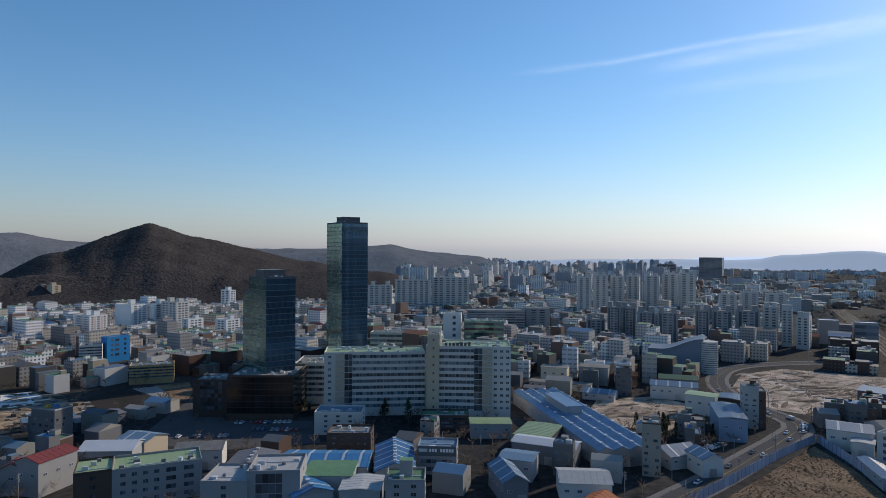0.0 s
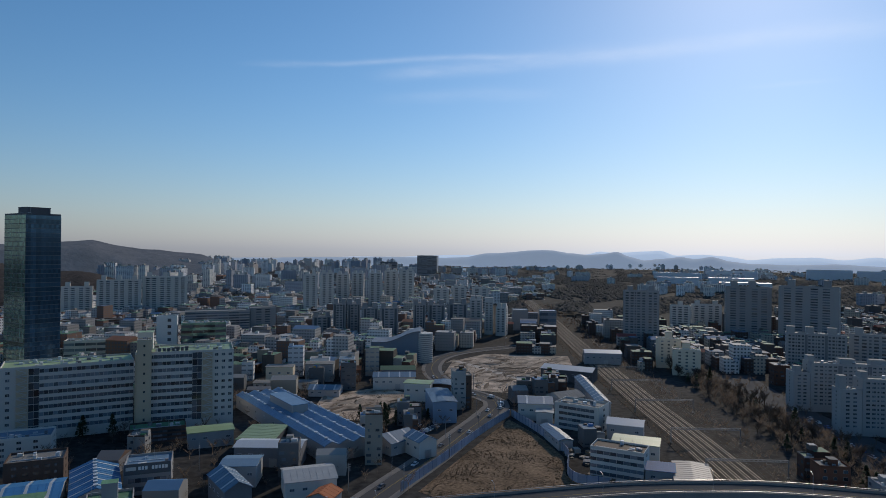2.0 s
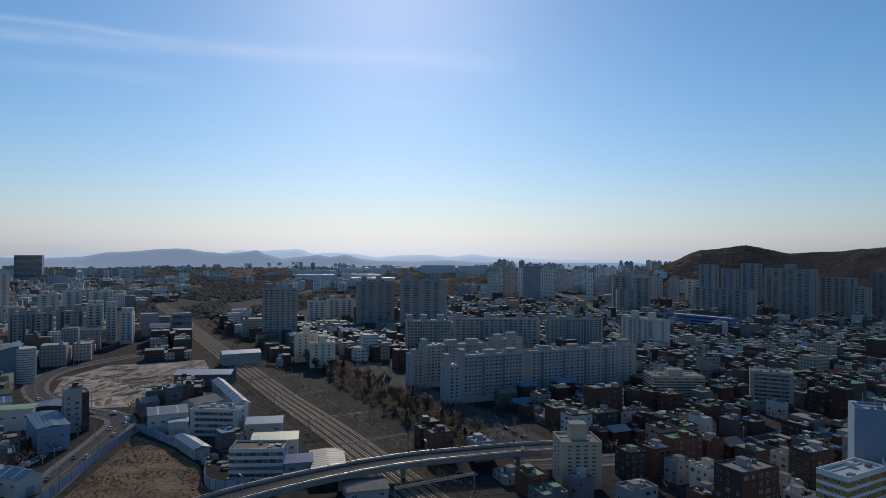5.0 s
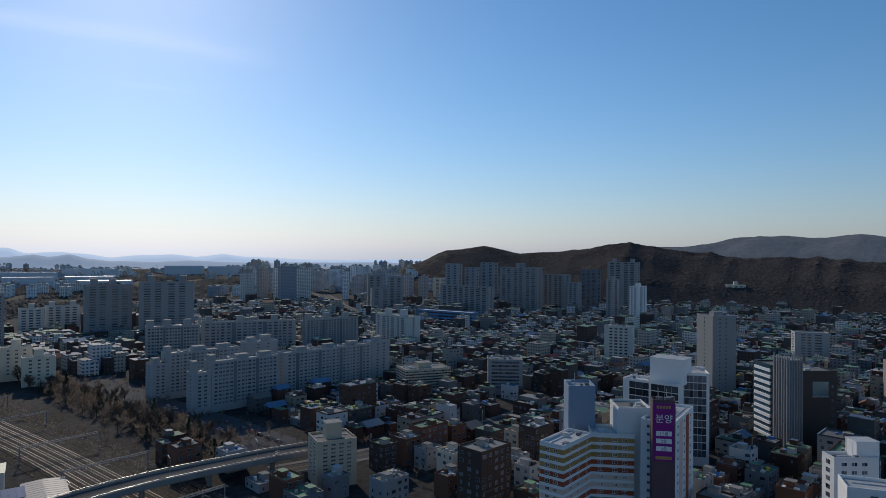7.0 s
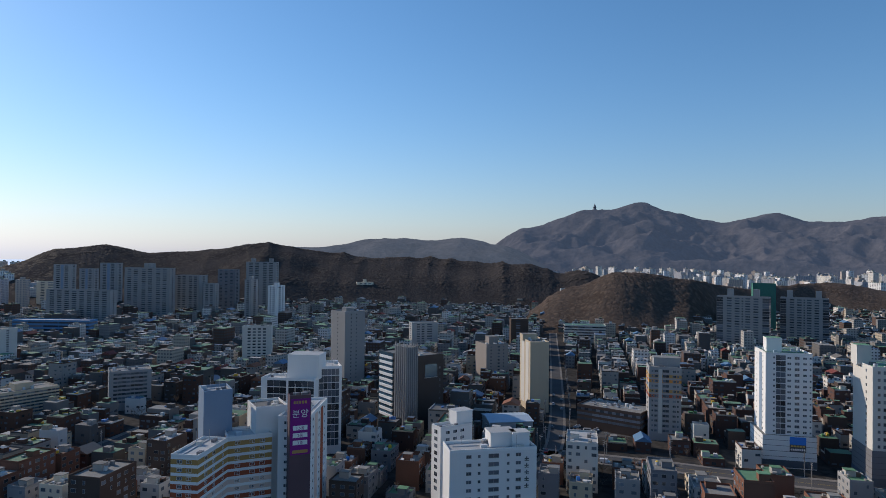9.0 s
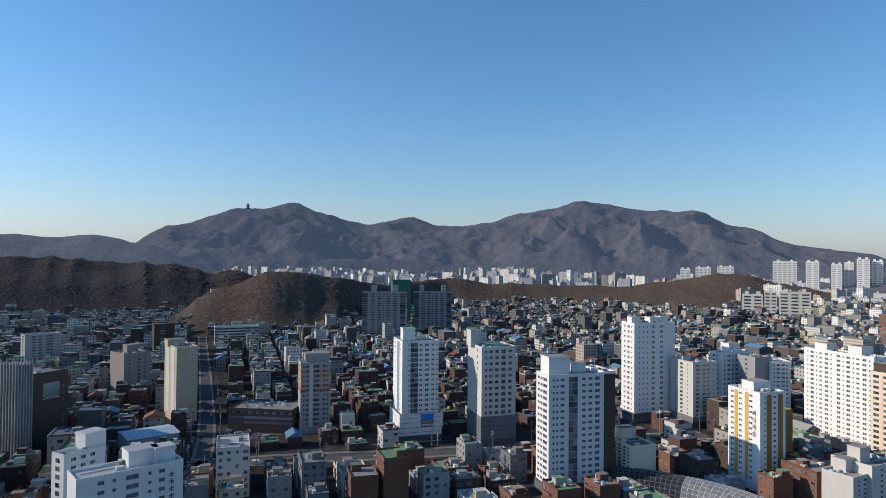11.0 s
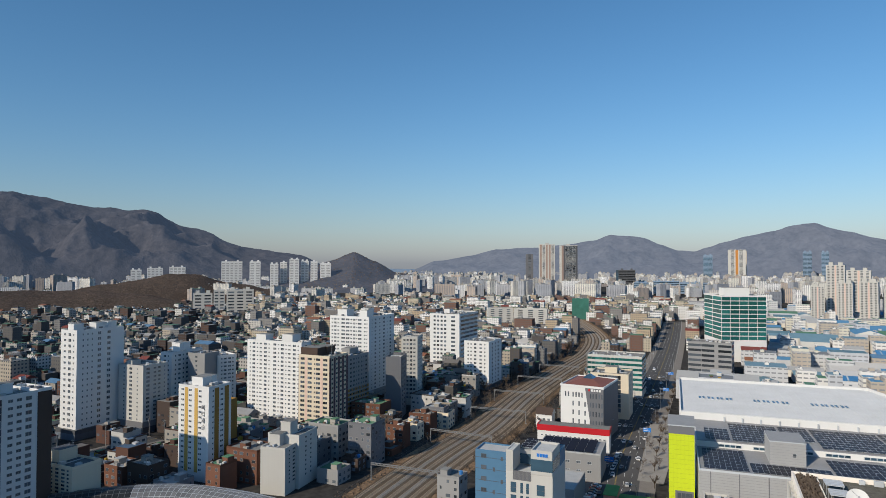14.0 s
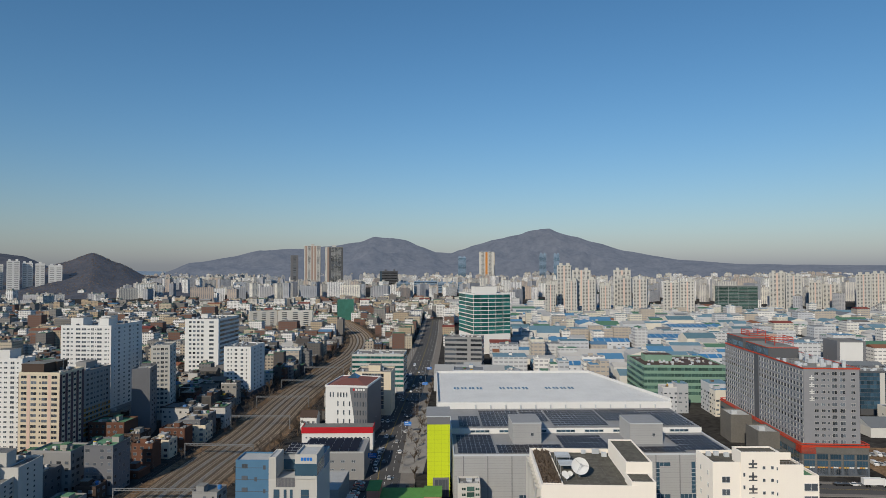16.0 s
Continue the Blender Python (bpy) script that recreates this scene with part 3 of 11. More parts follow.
def road(points, width, label, lanes=2, walk_w=3.0, name="road", side=True):
    path = smooth_path(points)
    b = Build()
    strip(b, path, -width / 2, width / 2, -0.2, 0.06, ASPHALT)
    single(name, b, label, "road", kind="structure")
    if side:
        for s in (-1, 1):
            b = Build()
            lo, hi = sorted((s * width / 2, s * (width / 2 + walk_w)))
            strip(b, path, lo, hi, -0.2, 0.2, CONCRETE, PAVING)
            single("pavement", b, "pale block pavement with a kerb along the road", "pavement", kind="structure")
    b = Build()
    for i in range(1, lanes):
        s = -width / 2 + width * i / lanes
        if i * 2 == lanes:
            dashes(b, path, s - 0.15, 0.14, 1, 0, 0.075, YLINE)
            dashes(b, path, s + 0.15, 0.14, 1, 0, 0.075, YLINE)
        else:
            dashes(b, path, s, 0.16, 3, 4, 0.075, LINE)
    single("lane_marking", b, "worn white and yellow lane lines on asphalt", "road marking", kind="structure")
    claim_path(path, width / 2 + (walk_w if side else 0))
    return path


YLINE = mat("yellow_road_paint", (0.3, 0.22, 0.06), 0.8, 0.15)

RAIL = smooth_path([(-387, -1272), (-368, -1138), (-331, -940), (-296, -807), (-245, -686), (-193, -598), (-122, -478), (-74, -384), (-22, -297), (100, -65), (246, 212), (312, 350), (430, 587), (545, 811), (700, 1120)], 14)


def railway():
    o = thing("railway", Matrix(), "multi-track railway on brown ballast with pale sleepers and overhead wires", "railway", kind="structure")
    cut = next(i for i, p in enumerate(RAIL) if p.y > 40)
    # the sunward stretch gets darker bed and sleeper colours, imitating backlight
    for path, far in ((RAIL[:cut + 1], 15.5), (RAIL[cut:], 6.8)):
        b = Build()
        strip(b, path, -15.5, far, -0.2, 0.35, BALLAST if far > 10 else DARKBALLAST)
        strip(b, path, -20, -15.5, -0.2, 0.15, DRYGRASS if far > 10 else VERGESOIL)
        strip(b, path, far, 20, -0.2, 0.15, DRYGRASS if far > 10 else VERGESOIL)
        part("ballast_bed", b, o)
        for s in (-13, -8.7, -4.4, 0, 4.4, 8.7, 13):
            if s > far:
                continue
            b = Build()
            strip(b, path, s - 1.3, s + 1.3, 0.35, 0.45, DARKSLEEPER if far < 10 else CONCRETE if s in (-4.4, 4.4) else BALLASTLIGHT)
            part("sleeper_bed", b, o)
            for e in (-0.75, 0.75):
                b = Build()
                strip(b, path, s + e - 0.09, s + e + 0.09, 0.44, 0.62, RAILTOP)
                part("rail", b, o)
    claim_path(RAIL, 21)


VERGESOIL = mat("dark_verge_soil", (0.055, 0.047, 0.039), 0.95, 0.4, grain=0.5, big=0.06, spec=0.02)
BALLASTLIGHT = mat("worn_sleepers", (0.25, 0.2, 0.15), 0.9, 0.2, grain=3, big=0.1)
RAILTOP = mat("worn_rail", (0.42, 0.34, 0.26), 0.65, 0.15, metal=0.2)
# darker copies of sleepers and ballast for the backlit stretch
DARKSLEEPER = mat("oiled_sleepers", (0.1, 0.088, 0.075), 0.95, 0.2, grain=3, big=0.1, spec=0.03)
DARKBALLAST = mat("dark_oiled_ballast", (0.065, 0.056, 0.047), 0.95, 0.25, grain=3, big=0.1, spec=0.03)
railway()


def catenary():
    """Gantries over the tracks, one built and then copied along the line, and the wires."""
    g = thing("rail_gantry", Matrix(), "grey steel overhead line gantry across the tracks", "gantry", "gantries along the railway")
    for s in (-18, 18):
        b = Build()
        b.box(s - 0.2, -0.2, 0, s + 0.2, 0.2, 8.2, MASTGREY)
        b.box(s - 0.5, -0.5, 0, s + 0.5, 0.5, 0.5, CONCRETE)
        part("post", b, g)
    b = Build()
    for z in (7.2, 8.0):
        b.beam((-18, 0.3, z), (18, 0.3, z), 0.09, MASTGREY)
        b.beam((-18, -0.3, z), (18, -0.3, z), 0.09, MASTGREY)
    for i in range(18):
        x = -18 + i * 2
        b.beam((x, 0.3, 7.2), (x + 2, 0.3, 8.0), 0.05, MASTGREY)
        b.beam((x, -0.3, 8.0), (x + 2, -0.3, 7.2), 0.05, MASTGREY)
    beam = part("cross_beam", b, g)
    for s in (-9.5, -0.5, 8.5):
        b = Build()
        b.beam((s, 0, 7.2), (s, 0, 5.8), 0.06, MASTGREY)
        b.beam((s, 0, 6.2), (s + 2, 0, 5.8), 0.05, MASTGREY)
        part("drop_arm", b, beam)
    run, last, first = 0.0, 0.0, True
    for i in range(1, len(RAIL)):
        p, q = RAIL[i - 1], RAIL[i]
        run += (q - p).length
        if run - last < 52:
            continue
        last = run
        if p.length > 620:
            continue
        m = pose(p.x, p.y, 0.3, 0, 0, math.degrees(math.atan2(q.y - p.y, q.x - p.x)) - 90)
        if first:
            g.matrix_basis, first = m, False
        else:
            copy_thing(g, m)
    b = Build()
    for s in (-13, -8.7, -4.4, 0, 4.4, 8.7, 13):
        off = offset(RAIL, s)
        for p, q in zip(off, off[1:]):
            if p.length < 700:
                b.beam((p.x, p.y, 6.1), (q.x, q.y, 6.1), 0.02, DARKGREY)
                b.beam((p.x, p.y, 7.1), (q.x, q.y, 7.1), 0.02, DARKGREY)
    single("overhead_wires", b, "thin overhead contact wires above the tracks", "wires", kind="structure")


catenary()

# ---- hills and far mountains ----


def hill(name, label, az, rr, layers, material, rough=0.1, cells=(160, 60), foot=-4.0, scale=0.006, carve=0.25, near=1.0, spurs=1.0):
    """Rolling ground over a sector: the highest of several soft peaks, roughened by ridged noise."""
    b = Build()
    na, nr = cells
    zs = {}

    def height(a, r):
        x, y = at_polar(a, r)
        z = 0.0
        for layer in layers:
            pk = sorted(layer)
            if a <= pk[0][0] or a >= pk[-1][0]:
                p, q, f = (pk[0], pk[0], 0.0) if a <= pk[0][0] else (pk[-1], pk[-1], 0.0)
                end = abs(a - p[0]) / 3.0
            else:
                i = next(i for i in range(len(pk) - 1) if pk[i][0] <= a <= pk[i + 1][0])
                p, q, end = pk[i], pk[i + 1], 0.0
                f = (a - p[0]) / (q[0] - p[0])
                f = 0.6 * f + 0.4 * f * f * (3 - 2 * f)
            pr, ph, sr = (p[k] + (q[k] - p[k]) * f for k in (1, 2, 4))
            dr = (r - pr) / (sr * near if r < pr else sr)
            z = max(z, ph * math.exp(-0.5 * dr * dr - 0.5 * end * end))
        n = noise.fractal(Vector((x * scale, y * scale, 3.1)), 1.0, 2.0, 5)
        bend = a + 1.6 * noise.noise(Vector((x * 0.0016, y * 0.0016, 7.0))) + (r - layers[0][0][1]) * 0.0012
        spur = abs(noise.noise(Vector((bend * 0.2, r * 0.0005, 5.0)))) + 0.5 * abs(noise.noise(Vector((bend * 0.47, r * 0.0012, 9.0)))) + 0.22 * abs(noise.noise(Vector((x * 0.006, y * 0.006, 2.0))))
        if spurs > 1:
            spur = 0.0
            for k, share in ((0.0022, 0.9), (0.0048, 0.5), (0.0105, 0.25)):
                spur += share * abs(noise.noise(Vector((x * k + 3.0, y * k, 5.0 + share))))
        z *= 1 + rough * 0.6 * n - carve * spur * (1 - math.exp(-0.5 * ((r - layers[0][0][1]) / (layers[0][0][4] * 0.6)) ** 2))
        fade = min(1.0, (r - rr[0]) / 180, (rr[1] - r) / 120)
        z *= fade * fade * (3 - 2 * fade)
        edge = min((a - az[0]), (az[1] - a)) / (az[1] - az[0]) * 12
        return z * min(1, max(0, edge)) + foot

    for i in range(na + 1):
        a = az[0] + (az[1] - az[0]) * i / na
        for k in range(nr + 1):
            r = rr[0] + (rr[1] - rr[0]) * k / nr
            x, y = at_polar(a, r)
            b.v.append((x, y, height(a, r)))
    for i in range(na):
        for k in range(nr):
            e = i * (nr + 1) + k
            b.f.append((e, e + 1, e + nr + 2, e + nr + 1))
    b.m = [b.slot(material)] * len(b.f)
    b.uv = [(0.0, 0.0)] * (4 * len(b.f))
    ob = single(name, b, label, "hill", kind="structure", smooth=True)
    return ob, height


def crown(b, x, y, z, s, tall, rnd, fine=False, slope=(0.0, 0.0)):
    """A far crown as a low uneven cap; fine: a stem, limbs and many thin twigs."""
    t0 = rnd.random() * 6
    if fine:
        high = s * tall * 1.2

        def bar(p, q, wide):
            k, e = len(b.v), (q - p).cross(Vector((math.cos(t0), math.sin(t0), 0.3))).normalized() * wide
            b.v += [tuple(p - e), tuple(p + e), tuple(q + e * 0.5), tuple(q - e * 0.5)]
            b.f.append((k, k + 1, k + 2, k + 3))

        foot, fork = Vector((x, y, z - 0.3)), Vector((x, y, z + high * 0.4))
        bar(foot, fork, s * 0.03)
        for i in range(6):
            a1 = t0 + i * 1.05
            out = Vector((math.cos(a1), math.sin(a1), 0))
            start = foot.lerp(fork, rnd.uniform(0.5, 1.0))
            end = start + out * s * rnd.uniform(0.25, 0.55) + Vector((0, 0, high * rnd.uniform(0.25, 0.55)))
            bar(start, end, s * 0.022)
            for k in range(6):
                a2 = a1 + rnd.uniform(-1.3, 1.3)
                p = start.lerp(end, rnd.uniform(0.3, 1.0))
                bar(p, p + Vector((math.cos(a2) * s * 0.3, math.sin(a2) * s * 0.3, high * rnd.uniform(0.02, 0.25))), s * 0.018)
        return
    k, apex = len(b.v), z + s * tall * rnd.uniform(0.75, 1.25)
    b.v.append((x + s * rnd.uniform(-0.25, 0.25), y + s * rnd.uniform(-0.25, 0.25), apex))
    for i in range(5):
        a1, q = t0 + i * 1.2566 + rnd.uniform(-0.3, 0.3), s * rnd.uniform(0.7, 1.15)
        px, py = q * math.cos(a1), q * math.sin(a1)
        b.v.append((x + px, y + py, z - 0.4 + px * slope[0] + py * slope[1] + s * tall * rnd.uniform(0.0, 0.3)))
    b.f += [(k, k + 1 + i, k + 1 + (i + 1) % 5) for i in range(5)]


def woods(label, az, rr, height, count, material, low=6.0, size=(3.0, 6.5), tall=1.3, least=4.0, seed=3):
    """Many small uneven tree crowns over a hill, too many to count."""
    rnd = random.Random(seed)
    b = Build()
    slot = b.slot(material)
    made = 0
    while made < count:
        count -= 0.1
        a, r = rnd.uniform(*az), math.sqrt(rnd.uniform(rr[0] ** 2, rr[1] ** 2))
        z = height(a, r)
        if z < least:
            continue
        x, y = at_polar(a, r)
        if not free(x, y):
            continue
        s = rnd.uniform(*size)
        up, over = (height(a, r + 8) - z) / 8, (height(a + 0.4, r) - z) / (r * radians(0.4))
        ca, sa = math.cos(radians(a)), math.sin(radians(a))
        crown(b, x, y, z, s, tall, rnd, rr[1] < 700, (-sa * up - ca * over, ca * up - sa * over))
        made += 1
    b.m = [slot] * len(b.f)
    b.uv = [(0.0, 0.0)] * sum(len(f) for f in b.f)
    single("woodland", b, label, "trees", kind="stuff", smooth=True)


# far woods greyer than the near twigs: haze mixed into their colour
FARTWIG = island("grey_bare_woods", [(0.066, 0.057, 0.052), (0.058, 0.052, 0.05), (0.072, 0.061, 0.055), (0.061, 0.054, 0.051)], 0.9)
DARKWOOD = island("dark_bare_woods", [(0.06, 0.062, 0.062), (0.05, 0.054, 0.052), (0.075, 0.073, 0.07), (0.045, 0.05, 0.046)], 0.95)


def canopy(name, color, size=0.2, depth=2.6):
    """Closed bare woodland: tone and relief at the size of tree crowns."""
    m = mat(name, color, 0.95, 0.5, grain=size, big=0.012)
    t = m.node_tree
    geo = t.nodes.new("ShaderNodeNewGeometry")
    last = None
    for scale, reach in ((size, depth), (size * 2.7, depth * 0.35)):
        n = node(t, "ShaderNodeTexNoise", Scale=scale, Detail=2.0)
        t.links.new(geo.outputs["Position"], n.inputs["Vector"])
        bp = node(t, "ShaderNodeBump", Strength=0.75, Distance=reach)
        t.links.new(n.outputs[0], bp.inputs["Height"])
        if last:
            t.links.new(last, bp.inputs["Normal"])
        last = bp.outputs[0]
    t.links.new(last, t.nodes["Principled BSDF"].inputs["Normal"])
    t.nodes["Principled BSDF"].inputs["Specular IOR Level"].default_value = 0.0
    return m


LEAFSLOPE = canopy("leafless_hill_canopy", (0.085, 0.066, 0.055), 0.26, 2.6)
HILLTWIG = island("brown_bare_woods", [(0.1, 0.077, 0.064), (0.08, 0.064, 0.055), (0.115, 0.086, 0.069), (0.07, 0.057, 0.05)], 0.9)
# tone greyed for haze and lowered for shade among the crowns
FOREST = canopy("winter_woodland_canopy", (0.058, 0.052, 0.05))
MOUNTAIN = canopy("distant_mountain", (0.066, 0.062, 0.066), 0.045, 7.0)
# faint blue emission imitates haze over the far slopes
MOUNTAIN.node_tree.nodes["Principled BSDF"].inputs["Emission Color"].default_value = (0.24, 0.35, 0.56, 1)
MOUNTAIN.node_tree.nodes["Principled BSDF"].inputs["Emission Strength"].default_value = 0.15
RIDGEHAZE = canopy("hazy_rocky_mountain", (0.078, 0.076, 0.082), 0.045, 6.0)
# blue-grey emission puts aerial haze into the rear ridges' colour
RIDGEHAZE.node_tree.nodes["Principled BSDF"].inputs["Emission Color"].default_value = (0.3, 0.39, 0.52, 1)
RIDGEHAZE.node_tree.nodes["Principled BSDF"].inputs["Emission Strength"].default_value = 0.17
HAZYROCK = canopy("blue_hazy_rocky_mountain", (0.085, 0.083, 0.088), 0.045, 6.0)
# stronger blue emission paints thicker haze onto the horizon mountain
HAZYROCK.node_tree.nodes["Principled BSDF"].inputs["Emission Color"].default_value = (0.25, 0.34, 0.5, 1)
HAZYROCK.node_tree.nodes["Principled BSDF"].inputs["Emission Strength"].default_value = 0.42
# haze painted into the ridge colour: blue base, no real air between
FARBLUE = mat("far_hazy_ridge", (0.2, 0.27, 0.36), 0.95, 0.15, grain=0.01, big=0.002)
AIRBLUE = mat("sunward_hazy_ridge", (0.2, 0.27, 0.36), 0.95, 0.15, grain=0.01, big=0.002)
# pale blue emission on the far hills stands in for sunlit haze
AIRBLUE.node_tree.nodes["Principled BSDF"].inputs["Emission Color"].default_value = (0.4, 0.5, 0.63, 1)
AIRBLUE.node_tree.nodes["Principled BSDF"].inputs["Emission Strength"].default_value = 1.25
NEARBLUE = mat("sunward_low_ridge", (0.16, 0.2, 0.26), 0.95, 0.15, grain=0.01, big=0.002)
# weaker emission on the nearer ridges, again as painted haze
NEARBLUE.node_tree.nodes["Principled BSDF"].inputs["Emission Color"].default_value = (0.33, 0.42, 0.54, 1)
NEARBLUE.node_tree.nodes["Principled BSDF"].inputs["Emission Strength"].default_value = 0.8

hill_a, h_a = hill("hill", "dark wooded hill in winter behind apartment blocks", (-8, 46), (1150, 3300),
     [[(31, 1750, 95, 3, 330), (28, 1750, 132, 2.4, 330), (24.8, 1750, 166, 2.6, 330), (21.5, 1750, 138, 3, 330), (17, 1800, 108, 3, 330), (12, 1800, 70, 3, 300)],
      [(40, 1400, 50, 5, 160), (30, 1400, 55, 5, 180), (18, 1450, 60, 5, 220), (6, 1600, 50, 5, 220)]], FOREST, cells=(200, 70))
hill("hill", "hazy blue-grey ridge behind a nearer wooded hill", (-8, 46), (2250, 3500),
     [[(40, 2700, 165, 4, 380), (34, 2700, 158, 3, 380), (29, 2700, 128, 3, 380), (15, 2650, 104, 4, 380), (11, 2650, 110, 3, 380), (4.8, 2700, 126, 3.2, 380), (1, 2800, 98, 3, 380), (-3, 2900, 84, 3, 380)]], RIDGEHAZE, cells=(200, 50))
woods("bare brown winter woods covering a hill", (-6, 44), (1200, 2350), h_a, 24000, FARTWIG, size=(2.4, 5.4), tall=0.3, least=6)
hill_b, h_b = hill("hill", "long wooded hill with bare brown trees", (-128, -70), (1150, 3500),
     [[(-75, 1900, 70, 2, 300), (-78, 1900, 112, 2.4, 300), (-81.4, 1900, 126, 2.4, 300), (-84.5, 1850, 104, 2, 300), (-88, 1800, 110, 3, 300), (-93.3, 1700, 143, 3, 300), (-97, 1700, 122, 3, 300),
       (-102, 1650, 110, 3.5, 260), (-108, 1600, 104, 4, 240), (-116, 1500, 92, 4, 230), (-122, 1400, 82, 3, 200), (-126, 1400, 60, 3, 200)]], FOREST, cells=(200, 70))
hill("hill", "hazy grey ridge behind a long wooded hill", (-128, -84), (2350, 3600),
     [[(-92, 2900, 95, 3, 380), (-96, 2900, 140, 3, 380), (-100, 2900, 150, 3, 380), (-104.2, 2900, 190, 2.6, 380), (-108, 2900, 172, 2.4, 380), (-111, 2900, 190, 2.4, 380), (-114.5, 2900, 160, 2.5, 380)]], RIDGEHAZE, cells=(200, 50))
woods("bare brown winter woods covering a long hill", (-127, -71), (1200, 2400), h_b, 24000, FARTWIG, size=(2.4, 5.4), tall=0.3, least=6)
hill_c, h_c = hill("hill", "low wooded park hill with brown scrub", (-170, -114), (760, 1980),
     [[(-121.5, 1060, 58, 3, 105), (-124.5, 1040, 80, 3, 100), (-126.7, 1040, 83, 3, 95), (-130.5, 1080, 73, 3, 95), (-134.7, 1280, 58, 4, 100), (-140.5, 1560, 62, 4, 105), (-144.8, 1580, 52, 4, 105),
       (-151.5, 1620, 45, 4, 110), (-156.4, 1590, 47, 4, 105), (-159.2, 1540, 45, 4, 100), (-161.6, 1480, 42, 3, 90), (-163.3, 1440, 31, 3, 80), (-165.1, 1400, 15, 3, 70)]],
     LEAFSLOPE, cells=(200, 60))
woods("brown and grey bare trees on a park hill", (-166, -115), (780, 1850), h_c, 24000, HILLTWIG, size=(2.2, 4.6), tall=0.24, least=4)
hill_e, h_e = hill("hill", "low brown wooded rise between apartment towers", (-176, -154), (1650, 2250),
     [[(-159, 1900, 46, 2, 90), (-161.2, 1900, 58, 2, 90), (-163.3, 1900, 73, 2, 90), (-165.5, 1900, 71, 2, 90), (-167.3, 1900, 51, 2, 90), (-169.6, 1900, 40, 2, 90), (-171, 1900, 28, 2, 80)]], LEAFSLOPE, cells=(90, 40))
woods("brown bare trees on a low rise", (-172, -158), (1700, 2150), h_e, 5000, HILLTWIG, size=(2.2, 4.6), tall=0.32, least=4, seed=8)
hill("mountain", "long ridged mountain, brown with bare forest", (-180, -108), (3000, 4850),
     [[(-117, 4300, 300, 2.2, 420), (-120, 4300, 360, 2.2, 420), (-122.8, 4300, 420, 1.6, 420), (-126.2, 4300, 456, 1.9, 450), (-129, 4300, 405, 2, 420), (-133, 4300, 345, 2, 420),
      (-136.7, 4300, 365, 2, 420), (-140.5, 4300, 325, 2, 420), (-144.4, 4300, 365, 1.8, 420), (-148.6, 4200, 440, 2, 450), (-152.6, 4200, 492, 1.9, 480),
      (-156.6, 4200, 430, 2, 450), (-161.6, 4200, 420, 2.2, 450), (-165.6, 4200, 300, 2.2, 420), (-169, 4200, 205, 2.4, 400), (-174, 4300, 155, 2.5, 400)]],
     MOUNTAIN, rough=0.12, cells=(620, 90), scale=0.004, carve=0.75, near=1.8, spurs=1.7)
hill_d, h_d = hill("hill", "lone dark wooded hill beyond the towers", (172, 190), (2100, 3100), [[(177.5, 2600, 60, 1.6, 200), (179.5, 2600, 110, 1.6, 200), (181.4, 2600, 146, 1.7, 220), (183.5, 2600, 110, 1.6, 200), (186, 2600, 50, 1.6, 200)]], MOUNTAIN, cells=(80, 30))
woods("bare trees on a lone hill", (173, 189), (2150, 3000), h_d, 5000, TWIG, size=(1.6, 3.2), tall=0.6, least=8)
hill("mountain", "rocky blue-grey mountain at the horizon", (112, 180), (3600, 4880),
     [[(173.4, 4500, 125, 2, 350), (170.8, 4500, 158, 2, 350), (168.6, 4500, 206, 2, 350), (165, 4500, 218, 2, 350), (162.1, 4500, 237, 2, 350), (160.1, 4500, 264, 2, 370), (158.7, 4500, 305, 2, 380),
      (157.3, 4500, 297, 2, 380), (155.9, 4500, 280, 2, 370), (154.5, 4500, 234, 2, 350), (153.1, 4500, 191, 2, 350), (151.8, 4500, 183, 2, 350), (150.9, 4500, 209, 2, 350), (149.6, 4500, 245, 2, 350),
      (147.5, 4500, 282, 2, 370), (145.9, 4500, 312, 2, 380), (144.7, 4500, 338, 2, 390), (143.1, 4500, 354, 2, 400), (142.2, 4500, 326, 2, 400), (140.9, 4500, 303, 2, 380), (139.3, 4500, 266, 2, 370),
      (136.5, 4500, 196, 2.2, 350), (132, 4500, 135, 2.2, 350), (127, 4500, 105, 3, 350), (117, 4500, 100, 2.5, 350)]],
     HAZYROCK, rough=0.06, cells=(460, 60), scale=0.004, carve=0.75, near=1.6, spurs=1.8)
FAR_CREST = [(-14, 50), (-20, 58), (-26.5, 76), (-31.6, 81), (-36.8, 84), (-38.1, 110), (-39.2, 100), (-40.3, 104), (-41.8, 113), (-43.2, 118), (-44.4, 87), (-46.7, 96), (-48.2, 85), (-50.1, 62), (-52.1, 75), (-54.6, 84), (-56.6, 69), (-58.6, 91), (-60.7, 71), (-66, 55), (-80, 62)]
NEAR_CREST = [(-4, 46), (-20.2, 61), (-23.2, 55), (-26.5, 64), (-28.2, 89), (-30.1, 99), (-32.0, 109), (-34.1, 114), (-35.6, 95), (-37.0, 83), (-38.5, 93), (-39.6, 104), (-40.7, 77), (-41.8, 57), (-43.4, 68), (-44.8, 82), (-45.8, 69), (-47.2, 83), (-48.6, 59), (-50.1, 45), (-53.1, 42), (-56.1, 51), (-59.1, 41), (-66, 40), (-78, 50)]
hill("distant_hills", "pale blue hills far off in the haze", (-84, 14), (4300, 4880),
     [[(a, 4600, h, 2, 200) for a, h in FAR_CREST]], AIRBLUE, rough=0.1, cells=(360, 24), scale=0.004)
